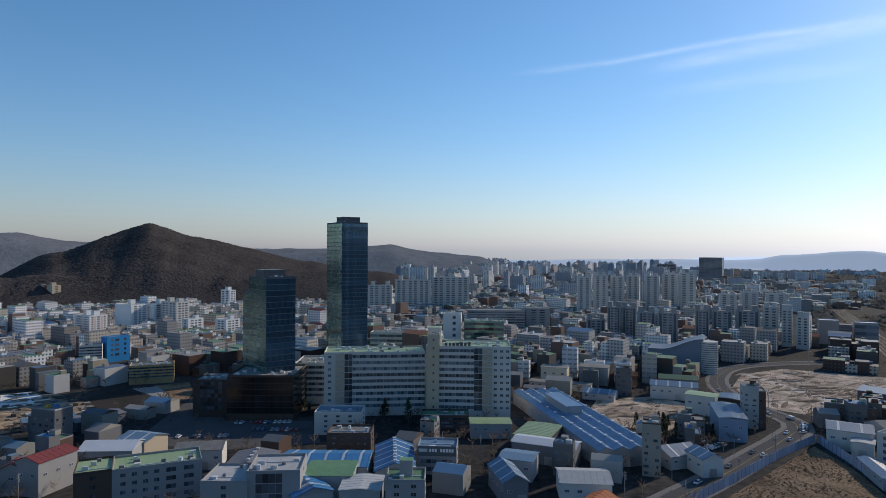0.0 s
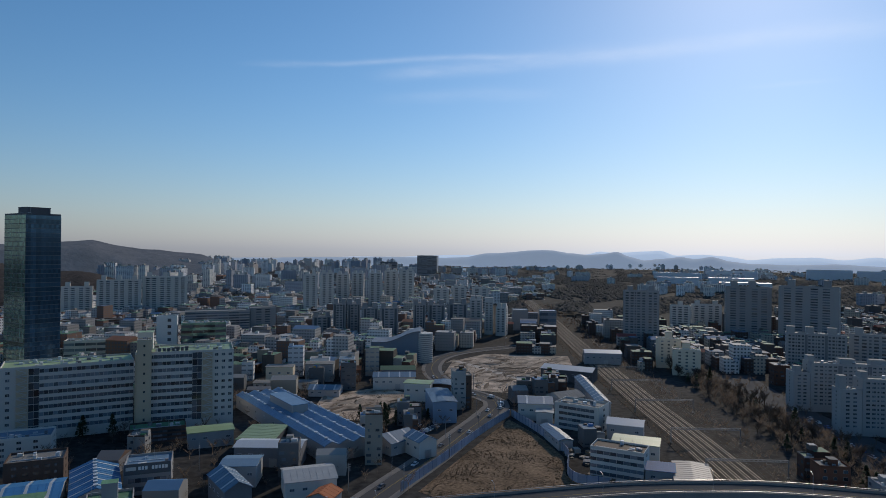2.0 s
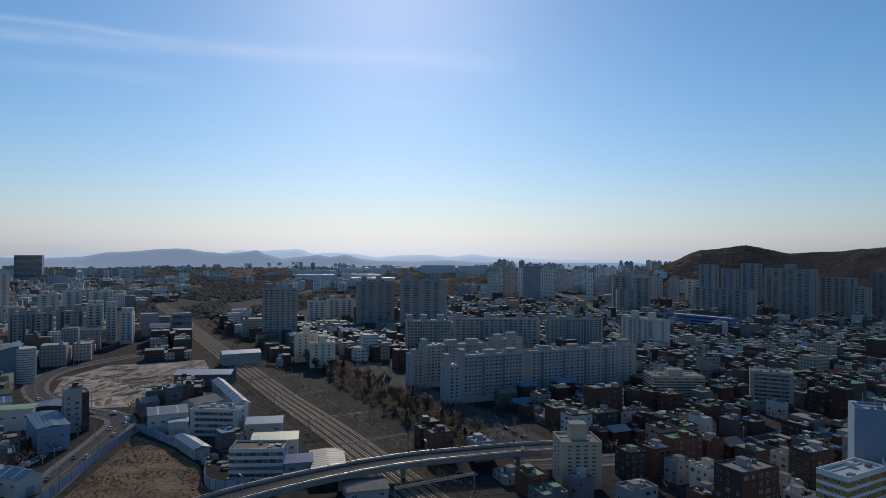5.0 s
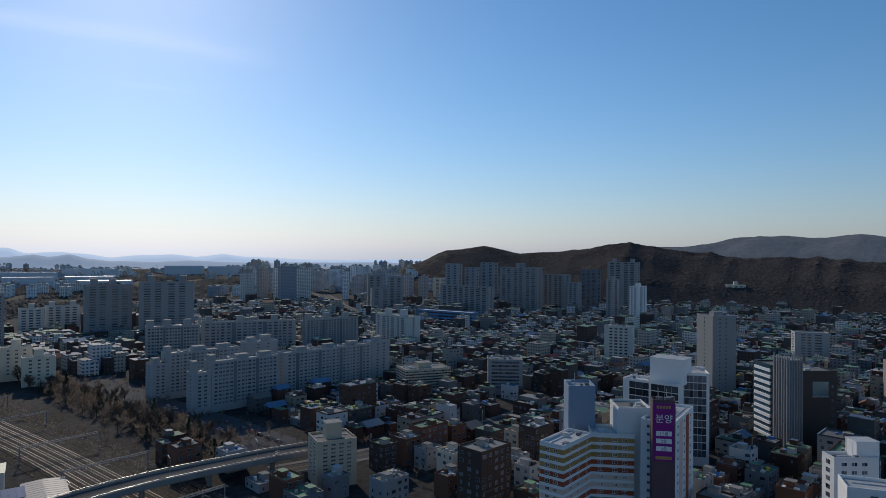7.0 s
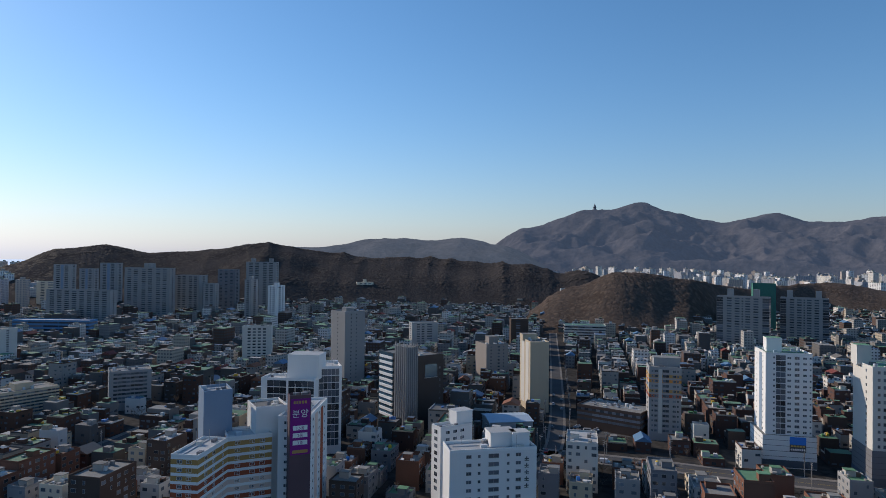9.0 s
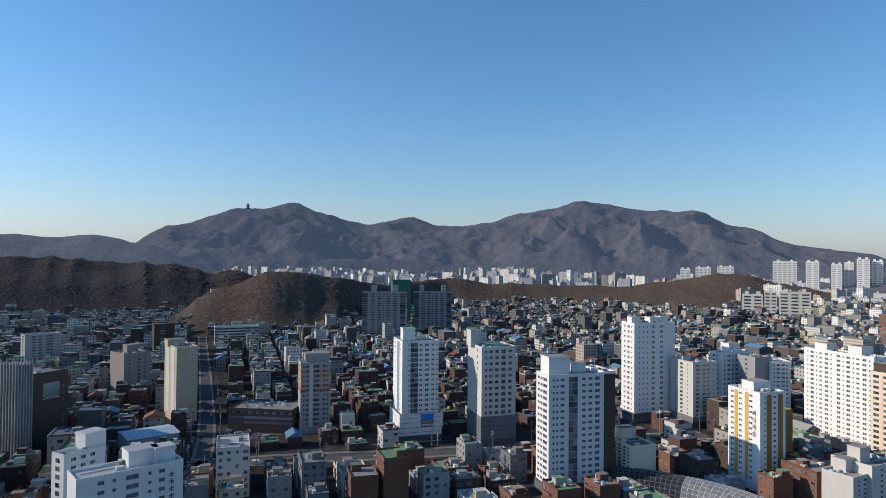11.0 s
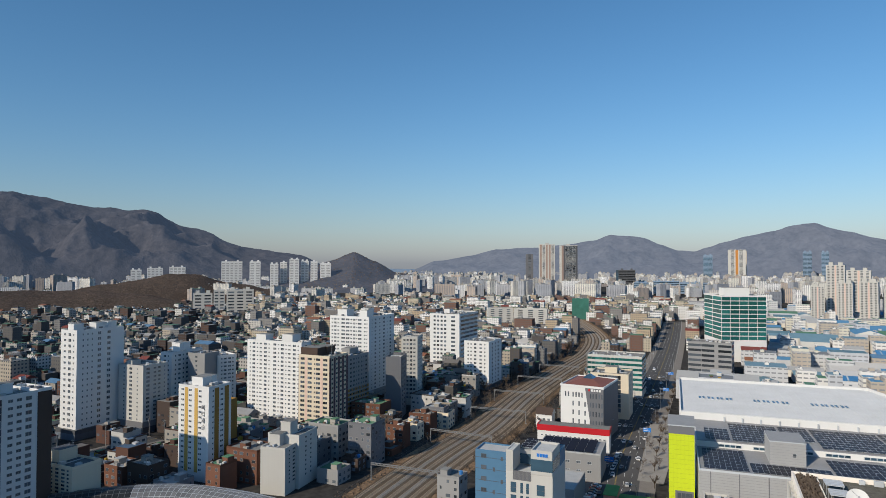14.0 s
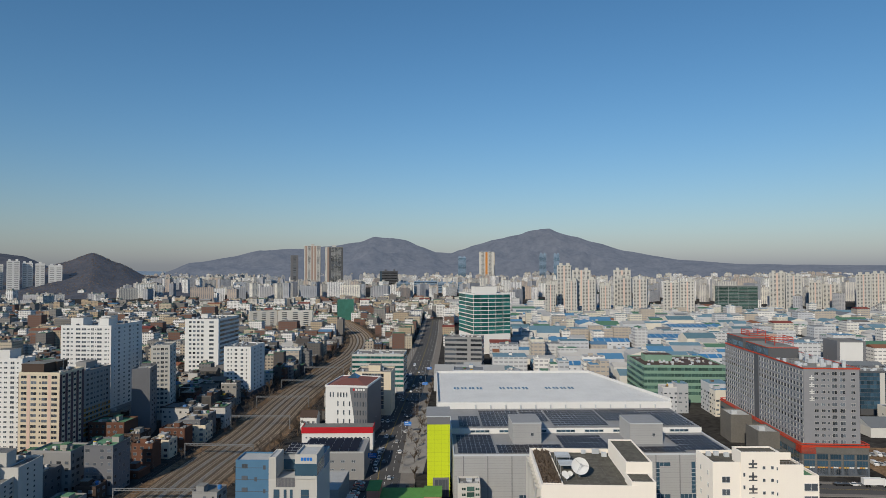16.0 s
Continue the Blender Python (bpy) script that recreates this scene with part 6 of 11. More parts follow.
tower(1951.0, 1714.1, -52.9, 174.6, 40.0, 35.6, 1, ". .", ". .", "long low depot with a bright metal roof", wall=SHEDPALE, roof=DEPOTROOF, name="rail_depot", category="depot")
tower(1632.4, 1436.3, -46.9, 131.1, 40.0, 24.1, 1, ". .", ". .", "long low depot with a bright metal roof", wall=SHEDPALE, roof=DEPOTROOF, name="rail_depot", category="depot")
tower(2365.9, 1623.1, -48.0, 151.5, 40.0, 40.1, 1, ". .", ". .", "long low depot with a bright metal roof", wall=SHEDPALE, roof=DEPOTROOF, name="rail_depot", category="depot")
tower(2462.9, 1478.2, -61.1, 164.4, 40.0, 38.0, 1, ". .", ". .", "long low depot with a bright metal roof", wall=SHEDPALE, roof=DEPOTROOF, name="rail_depot", category="depot")
tower(1543.4, 1307.5, -47.7, 136.6, 40.0, 17.3, 1, ". .", ". .", "long low depot with a bright metal roof", wall=SHEDPALE, roof=DEPOTROOF, name="rail_depot", category="depot")
tower(424.9, 701.0, -24.6, 19.0, 20.0, 26.4, 2, ". .", ". .", "station building over the tracks", wall=GREY, roof=SHEET, name="rail_station", category="station")
tower(482.2, 724.1, -28.8, 22.2, 20.0, 21.1, 2, "B B", ". .", "station building beside the tracks", wall=GREY, roof=SHEET, name="rail_station", category="station")
tower(-460.0, -251.4, 148.0, 27.6, 24.0, 29.2, 9, "g g c g g", "g g", "black glass office with a pale window stripe", wall=DARKGREY, trim=DARKGREY, pane=BLUEGLASS, accent=(OFFWHITE,), name="office_building", category="office building")
tower(-628.9, -368.7, 148.0, 26.0, 26.0, 27.3, 4, ". c c c c c .", ". .", "grey box building with white upright fins", wall=MIDGREY, accent=(WHITE,), name="office_building", category="office building")
tower(-127.5, -223.1, 153.0, 8.7, 9.0, 14.0, 4, ". w g w", ". .", "small white workshop office with green glazing", wall=OFFWHITE, pane=GREENGLASS, roof=GREYROOF, name="office_building", category="office building")
tower(1144.8, -679.6, -110.0, 38.9, 16.0, 37.1, 11, ". w w w w .", ". w .", "white apartment block at the foot of a wooded hill", wall=OFFWHITE)
tower(1151.7, -721.2, -110.0, 21.5, 14.0, 55.9, 18, ". w . w .", ". w .", "tall white end block at the foot of a wooded hill", wall=OFFWHITE)
tower(1274.8, -617.0, -105.0, 46.2, 16.0, 30.9, 9, ". w w w .", ". w .", "white low block before a wooded hill", wall=OFFWHITE, roof=GREYROOF)
tower(661.9, -413.6, -118.0, 48.2, 18.0, 21.5, 5, "B B B B B B", "B", "long white office with a bright green roof", wall=OFFWHITE, roof=GREENROOF, name="office_building", category="office building")
tower(670.3, -330.7, -108.0, 20.0, 16.0, 29.8, 9, ". w . .", ". .", "brown brick tower block among low houses", wall=BROWN)
tower(655.0, -209.1, -95.0, 28.2, 16.0, 30.1, 10, ". n n w .", ". w .", "pale grey block of flats among low houses", wall=PALEGREY)

# ---- sheds and works ----
SHEDW = mat("painted_sheet_wall", (0.36, 0.365, 0.37), 0.6, 0.1, tint=0.15, streak=0.6)
SKYSHEET = mat("translucent_roof_sheet", (0.42, 0.47, 0.5), 0.5, 0.15, tint=0.2)
TILE = mat("orange_clay_tile", (0.42, 0.13, 0.05), 0.8, 0.15)


def shed_box(x, y, yaw, w, d, z0, z1):
    """A raised monitor on a factory roof: walls and a shallow gable."""
    o = thing("roof_monitor", pose(x, y, z0, 0, 0, yaw), "raised blue monitor box standing on a factory roof", "roof monitor")
    b = Build()
    b.box(-w / 2, -d / 2, 0, w / 2, d / 2, z1 - z0, SHEDW)
    part("wall", b, o)
    b = Build()
    b.box(-w / 2 - 0.4, -d / 2 - 0.4, z1 - z0, w / 2 + 0.4, d / 2 + 0.4, z1 - z0 + 0.35, FADEDBLUE)
    part("roof", b, o)


def shed(x, y, yaw, w, d, h, floors, label, wall, roof, rise=2.0, ridges=1, name="factory_shed", vents=0):
    """A hall with one or more gabled sheet roofs that overhang, ribs on the roof, a door and windows."""
    o = thing(name, pose(x, y, 0, 0, 0, yaw), label, "factory")
    claim(x, y, w, d, yaw, 2.0)
    b = Build()
    b.box(-w / 2, -d / 2, 0, w / 2, d / 2, h, wall)
    part("wall", b, o)
    lengthways = d > w
    span, run = (w, d) if lengthways else (d, w)
    b, ribs = Build(), Build()
    step = span / ridges
    for i in range(ridges):
        s0 = -span / 2 + i * step
        e = 0.5 if ridges == 1 else 0.0
        pts = [(s0 - e, h - 0.1), (s0 + step / 2, h + rise), (s0 + step + e, h - 0.1), (s0 + step + e, h + 0.15), (s0 + step / 2, h + rise + 0.25), (s0 - e, h + 0.15)]
        k = len(b.v)
        for r in (-run / 2 - 0.5, run / 2 + 0.5):
            b.v += [(p, r, z) if lengthways else (r, p, z) for p, z in pts]
        for a in range(6):
            c = (a + 1) % 6
            b.f.append((k + a, k + c, k + 6 + c, k + 6 + a) if not lengthways else (k + c, k + a, k + 6 + a, k + 6 + c))
        b.f += [(k, k + 1, k + 4, k + 5), (k + 1, k + 2, k + 3, k + 4), (k + 6, k + 7, k + 10, k + 11), (k + 7, k + 8, k + 9, k + 10)]
        b.m += [b.slot(roof)] * 10
        b.uv += [(0.0, 0.0)] * 40
        n = int(run / 2.4)
        for q in range(n + 1):
            r = -run / 2 + run * q / n
            for u0, u1 in ((s0 - e, s0 + step / 2), (s0 + step + e, s0 + step / 2)):
                p0, p1 = ((u0, r, h + 0.17), (u1, r, h + rise + 0.27)) if lengthways else ((r, u0, h + 0.17), (r, u1, h + rise + 0.27))
                ribs.beam(p0, p1, 0.05, roof)
    part("roof", b, o)
    tagged(part("roof_ribs", ribs, o), kind="stuff")
    for i in range(ridges):
        for q in range(vents):
            r, u = -run / 2 + run * (q + 0.5) / vents, -span / 2 + (i + 0.5) * step
            v = Build()
            v.box(-0.5, -0.6, 0, 0.5, 0.6, 0.7, SHEET)
            v.box(-0.8, -0.8, 0.7, 0.8, 0.8, 0.85, SHEET)
            part("roof_vent", v, o, at=Matrix.Translation((u, r, h + rise) if lengthways else (r, u, h + rise)))
    if ridges == 1 and rise >= 1.2 and run > 13 and roof in (BLUEROOF, SLATEBLUE):
        for q in range(int(run / 7)):
            r0 = -run / 2 + run * (q + 0.5) / int(run / 7)
            sky_b = Build()
            for u0, u1 in ((s0 - e, s0 + step / 2), (s0 + step + e, s0 + step / 2)):
                pts = [(u0, r0 - 0.55, h + 0.19), (u0, r0 + 0.55, h + 0.19), (u1, r0 + 0.55, h + rise + 0.29), (u1, r0 - 0.55, h + rise + 0.29)]
                pts = pts if (u0 > u1) == lengthways else pts[::-1]
                sky_b.face([pt if lengthways else (pt[1], pt[0], pt[2]) for pt in pts], SKYSHEET)
            part("skylight_sheet", sky_b, o)
    if rise > 1:
        g = Build()
        for i in range(ridges):
            s0 = -span / 2 + i * step
            for r in (-run / 2, run / 2):
                tri = [(s0, r, h), (s0 + step, r, h), (s0 + step / 2, r, h + rise)]
                g.face([p if lengthways else (p[1], p[0], p[2]) for p in tri], wall)
        part("gable", g, o)
    for s in (0, 3):
        fw = w if s == 0 else d
        n = max(1, int(fw / 5))
        m = side_matrix(s, w, d)
        for i in range(min(n, 9)):
            u = -fw / 2 + fw * (i + 0.5) / min(n, 9)
            if s == 0 and i == n // 2 and h < 11:
                b = Build()
                b.box(u - 1.8, -0.08, 0, u + 1.8, 0.02, 4.0, STEEL)
                part("roller_door", b, o, at=m)
            else:
                part("window", piece("w", 2.0, 1.2, GLASS, SHEET), o, at=m @ Matrix.Translation((u, 0, h * 0.62)))
    return o


shed(-164.6, 265.1, 74.1, 18.9, 12.0, 14.0, 1, "grey workshop with a dark red gabled roof", GREY, REDROOF, 2.0)
shed(-175.4, 261.1, 15.0, 7.6, 8.0, 11.0, 1, "grey annex with a small red roof", GREY, REDROOF, 2.0)
shed(-154.0, 297.4, 4.0, 24.0, 16.0, 8.0, 1, "low hall with a pale sheet roof", SHEDW, SHEET, 2.6)
shed(-146.8, 312.0, -20.0, 17.0, 15.0, 8.0, 1, "brown shed under a faded blue roof", BEIGE, SLATEBLUE, 2.0)
shed(-111.5, 294.4, 9.9, 20.7, 14.0, 9.0, 1, "grey shop hall with a pink fascia", OFFWHITE, GREYROOF, 2.0)
shed(-83.3, 280.5, 0.0, 18.4, 20.0, 8.0, 1, "factory hall under a dark grey sheet roof", SHEDW, MIDGREY, 1.6, vents=4)
shed(-50.7, 281.0, 0.0, 37.9, 22.0, 8.0, 1, "long factory hall under a bright blue sheet roof", SHEDW, BLUEROOF, 2.0)
shed(-21.0, 283.0, 5.0, 17.0, 36.0, 8.0, 1, "steep blue-roofed hall with roof vents", SHEDW, BLUEROOF, 3.4, vents=9)
shed(-53.2, 248.2, 30.0, 15.4, 20.0, 8.0, 1, "blue-roofed workshop with plain rendered walls", SHEDW, BLUEROOF, 2.6, vents=4)
shed(-31.2, 249.0, 0.0, 15.4, 16.0, 9.0, 1, "low office with a pale roof", SHEDW, PALEROOF, 0.6)
shed(-45.8, 262.7, 0.0, 19.4, 18.0, 10.0, 1, "flat workshop with a worn green roof", SHEDW, GREENROOF, 0.3)
shed(26.0, 344.5, 0.0, 21.7, 12.0, 8.0, 1, "low canteen with a light green roof", SHEDW, LIMEROOF, 0.3)
shed(49.6, 327.7, -25.0, 18.0, 26.0, 8.0, 1, "flat store with a light green roof", DARKGREY, LIMEROOF, 0.3)
shed(49.8, 303.8, -24.0, 30.5, 13.0, 9.0, 1, "grey hall with a ribbed metal roof", MIDGREY, SHEET, 1.2)
shed(34.2, 283.6, -20.0, 15.0, 14.0, 9.0, 1, "pale shed under a faded blue roof", SHEDW, SLATEBLUE, 0.8)
shed(57.9, 260.5, -4.7, 20.2, 18.0, 8.0, 1, "white hall with a grey hipped roof", OFFWHITE, PALEROOF, 2.0)
shed(27.0, 261.1, 11.0, 10.2, 22.6, 9.0, 1, "shed with a steep blue sheet roof", MIDGREY, SLATEBLUE, 3)
shed(60.1, 241.3, -40.0, 9.4, 10.0, 6.0, 1, "small house with an orange tiled roof", SHEDW, TILE, 2.0)
shed(74.5, 357.5, 11.6, 31.0, 126.4, 8.0, 1, "long factory under four rows of faded blue roof ridges", SHEDW, FADEDBLUE, 1.6, ridges=4, vents=11)
shed_box(70.5, 372.0, 11.6, 9.0, 34.0, 8.4, 13.2)
shed(158.1, 352.0, 74.4, 36.0, 13.9, 12.3, 1, "grey-blue cranked office block", BLUEGREY, SLATEBLUE, 0.6)
shed(161.1, 394.2, -35.0, 17.6, 12.0, 12.0, 1, "tan workshop office with plain rendered walls", OFFWHITE, LIMEROOF, 0.3)
shed(178.8, 394.5, -35.0, 13.6, 16.0, 10.4, 1, "dark brown timber-like shed", BROWN, SLATEBLUE, 0.6)
shed(110.1, 301.1, 20.0, 17.7, 16.0, 6.0, 1, "workshop with a pale blue gabled roof", SHEDW, SLATEBLUE, 3)
shed(119.0, 288.6, 10.0, 9.9, 14.0, 8.0, 1, "grey workshop with a blue gable", OFFWHITE, SLATEBLUE, 2.5)
shed(209.9, 327.8, -30.0, 20.1, 20.0, 10.1, 1, "white factory with a blue gabled roof", OFFWHITE, SLATEBLUE, 2)
shed(207.0, 312.6, -35.0, 9.4, 10.0, 7.5, 1, "small white workshop with plain rendered walls", OFFWHITE, PALEROOF, 0.3)
shed(192.6, 280.1, -14.6, 7.4, 29.0, 5.0, 1, "low store with a slate blue roof", SHEDW, SLATEBLUE, 1)
shed(295.3, 412.2, -50.0, 39.7, 20.0, 9.0, 1, "dark hall with a long grey sheet roof", DARKGREY, SHEET, 2)
shed(239.2, 338.1, 4.0, 19.3, 15.8, 8.0, 1, "hall with a brown-grey gabled roof", SHEDW, GREYROOF, 3)
shed(264.4, 344.5, -25.8, 7.7, 78.5, 9.0, 1, "long hall with a grey-blue roof", SHEDW, SLATEBLUE, 2)
shed(232.7, 272.9, -45.0, 18.6, 14.0, 8.0, 1, "shed with a pale blue and white roof", SHEDW, SHEET, 2)
shed(211.0, 239.9, -45.0, 21.3, 14.0, 10.0, 1, "flat workshop with a light green roof", OFFWHITE, LIMEROOF, 0.3)
shed(200.5, 213.1, -40.0, 12.0, 12.0, 7.0, 1, "workshop under a blue sheet roof", SHEDW, BLUEROOF, 2)
shed(210.4, 204.4, -42.0, 14.6, 26.0, 6.0, 1, "low hall with a dark flat roof", SHEDW, MIDGREY, 0.5)
shed(198.0, 171.0, -40.0, 16.4, 14.0, 5.0, 1, "dark shed beneath the overpass", SHEDW, GREYROOF, 0.8)
shed(333.9, -157.7, -100.0, 24.8, 20.0, 8.0, 1, "market hall under a pale blue sheet roof", SHEDW, MARKETROOF, 1.2)
shed(366.8, 462.9, -30.0, 31.9, 16.0, 10.1, 1, "low hall with a pale blue roof", SHEDW, SHEET, 2.0)
shed(107.3, 432.5, -25.0, 21.1, 14.0, 4.6, 1, "small blue-roofed sheds with plain rendered walls", SHEDW, SLATEBLUE, 2.0)
shed(159.4, 437.8, -20.0, 30.2, 18.0, 8.9, 1, "workshop row with blue gables", OFFWHITE, SLATEBLUE, 2.0)
shed(86.0, 462.7, -20.0, 44.3, 10.0, 4.8, 1, "long low school wing with rows of windows", OFFWHITE, GREYROOF, 0.3)
shed(86.5, 488.0, -20.0, 19.8, 12.0, 11.8, 1, "cream office block with plain rendered walls", CREAM, GREYROOF, 0.3)
shed(115.4, 482.1, -20.0, 20.9, 14.0, 13.2, 1, "grey office block with plain rendered walls", GREY, GREYROOF, 0.3)
shed(136.8, 472.6, -20.0, 15.2, 12.0, 9.0, 1, "shop with a red tiled roof", BRICK, TILE, 2.0)
shed(-621.1, -594.7, 150.0, 68.4, 37.6, 9.0, 1, "large works hall under a bright blue sheet roof", SHEDPALE, BLUEROOF, 2.4)
shed(-531.1, -586.4, 150.0, 40.6, 22.3, 9.0, 1, "large works hall under a bright blue sheet roof", SHEDPALE, BLUEROOF, 2.4)
shed(-521.6, -439.3, 150.0, 27.8, 15.3, 9.0, 1, "large works hall under a bright blue sheet roof", SHEDPALE, BLUEROOF, 2.4)
shed(-758.8, -668.9, 150.0, 66.7, 36.7, 9.0, 1, "large works hall under a bright blue sheet roof", SHEDPALE, BLUEROOF, 2.4)
shed(-379.7, -464.4, 150.0, 31.2, 17.1, 9.0, 1, "large works hall under a bright blue sheet roof", SHEDPALE, BLUEROOF, 2.4)
tower(-116.0, 259.8, 24.9, 32.6, 18.0, 15.0, 4, ". w w w w b b .", ". w .", "grey factory office with a light green roof", wall=GREY, roof=LIMEROOF, name="factory_office", category="factory", base=0.5)
tower(-136.7, 250.2, 24.9, 13.0, 18.0, 15.4, 4, ". w .", ". w .", "dark brown clad end of a factory office", wall=BROWN, roof=LIMEROOF, name="factory_office", category="factory", base=0.5)
shed(-222.0, 358.0, 40.0, 25.0, 11.0, 5.0, 1, "low dark store with a grey sheet roof", MIDGREY, SLATEBLUE, 1.0)
shed(-198.0, 362.0, 58.0, 28.0, 15.0, 5.0, 1, "low dark store with a grey sheet roof", MIDGREY, MIDGREY, 1.0)
tower(-81.3, 246.6, 0.0, 17.2, 20.0, 14.0, 4, ". w .", ". w .", "grey panelled office with flat roofs", wall=GREY, roof=PALEROOF, name="factory_office", category="factory", base=0.5)
tower(-64.3, 249.3, 5.0, 19.8, 20.0, 17.0, 4, ". g . .", ". n .", "grey striped office with a dark stair window", wall=GREY, roof=PALEROOF, name="factory_office", category="factory", base=0.5)
tower(-1.8, 291.7, -4.0, 17.7, 16.0, 12.0, 3, ". B B .", ". w .", "grey workshop office with a roof signboard", wall=GREY, roof=SLATEBLUE, name="factory_office", category="factory", base=0.5)
tower(-44.5, 310.5, 0.0, 21.0, 15.0, 13.0, 4, ". w w w w n .", ". w .", "dark brown brick workshop", wall=BROWN, name="factory_office", category="factory", base=0.5)
tower(-13.8, 245.7, 0.0, 14.8, 14.0, 14.0, 4, ". w . w .", ". w .", "grey workshop with a green roof", wall=GREY, roof=GREENROOF, name="factory_office", category="factory", base=0.5, cores=((0.0, 0.1, 5, 4, 5),))
tower(-56.4, 352.0, 0.0, 25.6, 16.0, 12.5, 4, ". w w w .", ". w .", "white low block before the office", wall=OFFWHITE, roof=SLATEBLUE, name="factory_office", category="factory", base=0.5)
tower(1.6, 362.8, 0.0, 26.8, 14.0, 7.9, 3, "B B B", ". w .", "dark canteen block with a green roof", wall=BROWN, roof=GREENROOF, name="factory_office", category="factory", base=0.5)
tower(-138.3, 391.9, 0.0, 21.5, 24.0, 22.3, 7, ". g .", ". w .", "brown and dark glass building in shade", wall=BROWN, name="office_building", category="office building")
tower(221.8, 297.4, -58.0, 26.1, 16.0, 14.6, 4, ". B B .", ". w .", "white four-storey factory with plain rendered walls", wall=OFFWHITE, roof=GREYROOF, name="factory_office", category="factory", base=0.5)
tower(189.4, 225.8, -52.0, 23.2, 13.0, 13.9, 4, "B B B B", ". w .", "white workshop office with a brown roof", wall=OFFWHITE, roof=BROWN, name="factory_office", category="factory", base=0.5)

# ---- yards, fences and roads ----


def patch(name, poly, material, label, z=0.05):
    b = Build()
    b.prism(poly, -0.3, z, material)
    cx, cy = sum(p[0] for p in poly) / len(poly), sum(p[1] for p in poly) / len(poly)
    ob = single(name, b, label, "ground", kind="structure")
    return ob


def claim_poly(poly, cell=9.0):
    xs, ys = [p[0] for p in poly], [p[1] for p in poly]
    x = min(xs)
    while x < max(xs):
        y = min(ys)
        while y < max(ys):
            hit = False
            for (x0, y0), (x1, y1) in zip(poly, poly[1:] + poly[:1]):
                if (y0 > y) != (y1 > y) and x < (x1 - x0) * (y - y0) / (y1 - y0) + x0:
                    hit = not hit
            if hit:
                TAKEN.append((x, y, cell / 2 + 2, cell / 2 + 2, 1.0, 0.0))
            y += cell
        x += cell


LOT = [(100, 244), (192, 328), (190, 294), (182, 258), (168, 236), (166, 212), (140, 200), (118, 205)]
patch("ground_lot", LOT, DRYGRASS, "vacant lot of dry brown grass inside a fence")
claim_poly(LOT)
TRACKEARTH = mat("pale_packed_track", (0.5, 0.43, 0.36), 0.9, 0.3, grain=0.4, big=0.08)
PALEDIRT = mat("pale_cleared_earth", (0.4, 0.315, 0.24), 0.95, 0.9, grain=0.12, big=0.03)
WASTE = [(232, 384), (206, 410), (214, 470), (245, 520), (292, 545), (360, 505), (330, 455), (300, 420), (262, 388)]
patch("ground_waste", WASTE, PALEDIRT, "cleared building land of bare brown earth")
claim_poly(WASTE)
patch("ground_track", [(262, 400), (268, 396), (262, 450), (252, 520), (246, 520), (254, 450)], TRACKEARTH, "pale wheel track across cleared land", 0.09)
FIELD = [(84, 380), (120, 350), (170, 395), (150, 440), (105, 430)]
patch("ground_field", FIELD, PALEDIRT, "bare earth yard behind a factory")
claim_poly(FIELD)
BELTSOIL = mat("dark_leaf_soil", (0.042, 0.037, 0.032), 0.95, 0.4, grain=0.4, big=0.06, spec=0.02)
SITE = [(-282, 390), (-305, 432), (-287, 445), (-250, 418), (-225, 402), (-214, 384), (-228, 352), (-240, 341)]
patch("ground_site", SITE, SAND, "sandy building site with spoil")
claim_poly(SITE)
SLAB = [(-305, 428), (-287, 443), (-255, 417), (-271, 398), (-280, 394)]
patch("concrete_slab", SLAB, mat("fresh_white_concrete", (0.62, 0.61, 0.6), 0.85, 0.2, grain=1, big=0.1), "fresh pale concrete slab on a building site", 0.3)
SPOIL = [(-238, 426), (-230, 454), (-200, 425), (-190, 398), (-203, 384), (-216, 396)]
patch("ground_spoil", SPOIL, BELTSOIL, "dark weedy ground beside a building site", 0.06)
claim_poly(SPOIL)
DRIVE = [(-222, 455), (-208, 464), (-189, 438), (-176, 407), (-186, 406), (-196, 432)]
patch("ground_drive", DRIVE, CONCRETE, "curved pale concrete drive", 0.09)
claim_poly(DRIVE)
CLEARING = [(-211, 466), (-191, 480), (-174, 444), (-170, 425), (-181, 424), (-189, 439)]
patch("ground_clearing", CLEARING, DRYGRASS, "dry brown grass beside a concrete drive", 0.07)
claim_poly(CLEARING)
claim_poly([(-298, 562), (-280, 552), (-255, 505), (-275, 515)])
CARPARK = [(-160, 326), (-165, 380), (-168, 425), (-128, 376), (-76, 372), (-63, 330), (-107, 318)]
patch("ground_car_park", CARPARK, ASPHALT, "asphalt car park and crossing in tower shade")
claim_poly(CARPARK)
PARKING = [(311, -190), (302, -219), (339, -245), (343, -213)]
patch("ground_parking", PARKING, ASPHALT, "small asphalt car park")
claim_poly(PARKING)
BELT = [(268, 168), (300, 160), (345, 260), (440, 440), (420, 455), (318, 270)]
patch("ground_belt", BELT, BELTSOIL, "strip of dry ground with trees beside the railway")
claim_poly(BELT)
LANE = [(272, 146), (305, 128), (350, 205), (392, 290), (445, 372), (420, 384), (372, 304), (325, 215)]
patch("ground_lane", LANE, ASPHALT, "asphalt lane and parking beside the tree belt", 0.07)
claim_poly(LANE)
PITCH = [(253, -704), (223, -722), (212, -700), (240, -682)]
patch("sports_pitch", PITCH, mat("artificial_turf", (0.03, 0.11, 0.035), 0.9, 0.1), "green school sports pitch", 0.08)
claim_poly(PITCH)

FORECOURT = [(-322, -168), (-350, -214), (-450, -150), (-400, -112)]
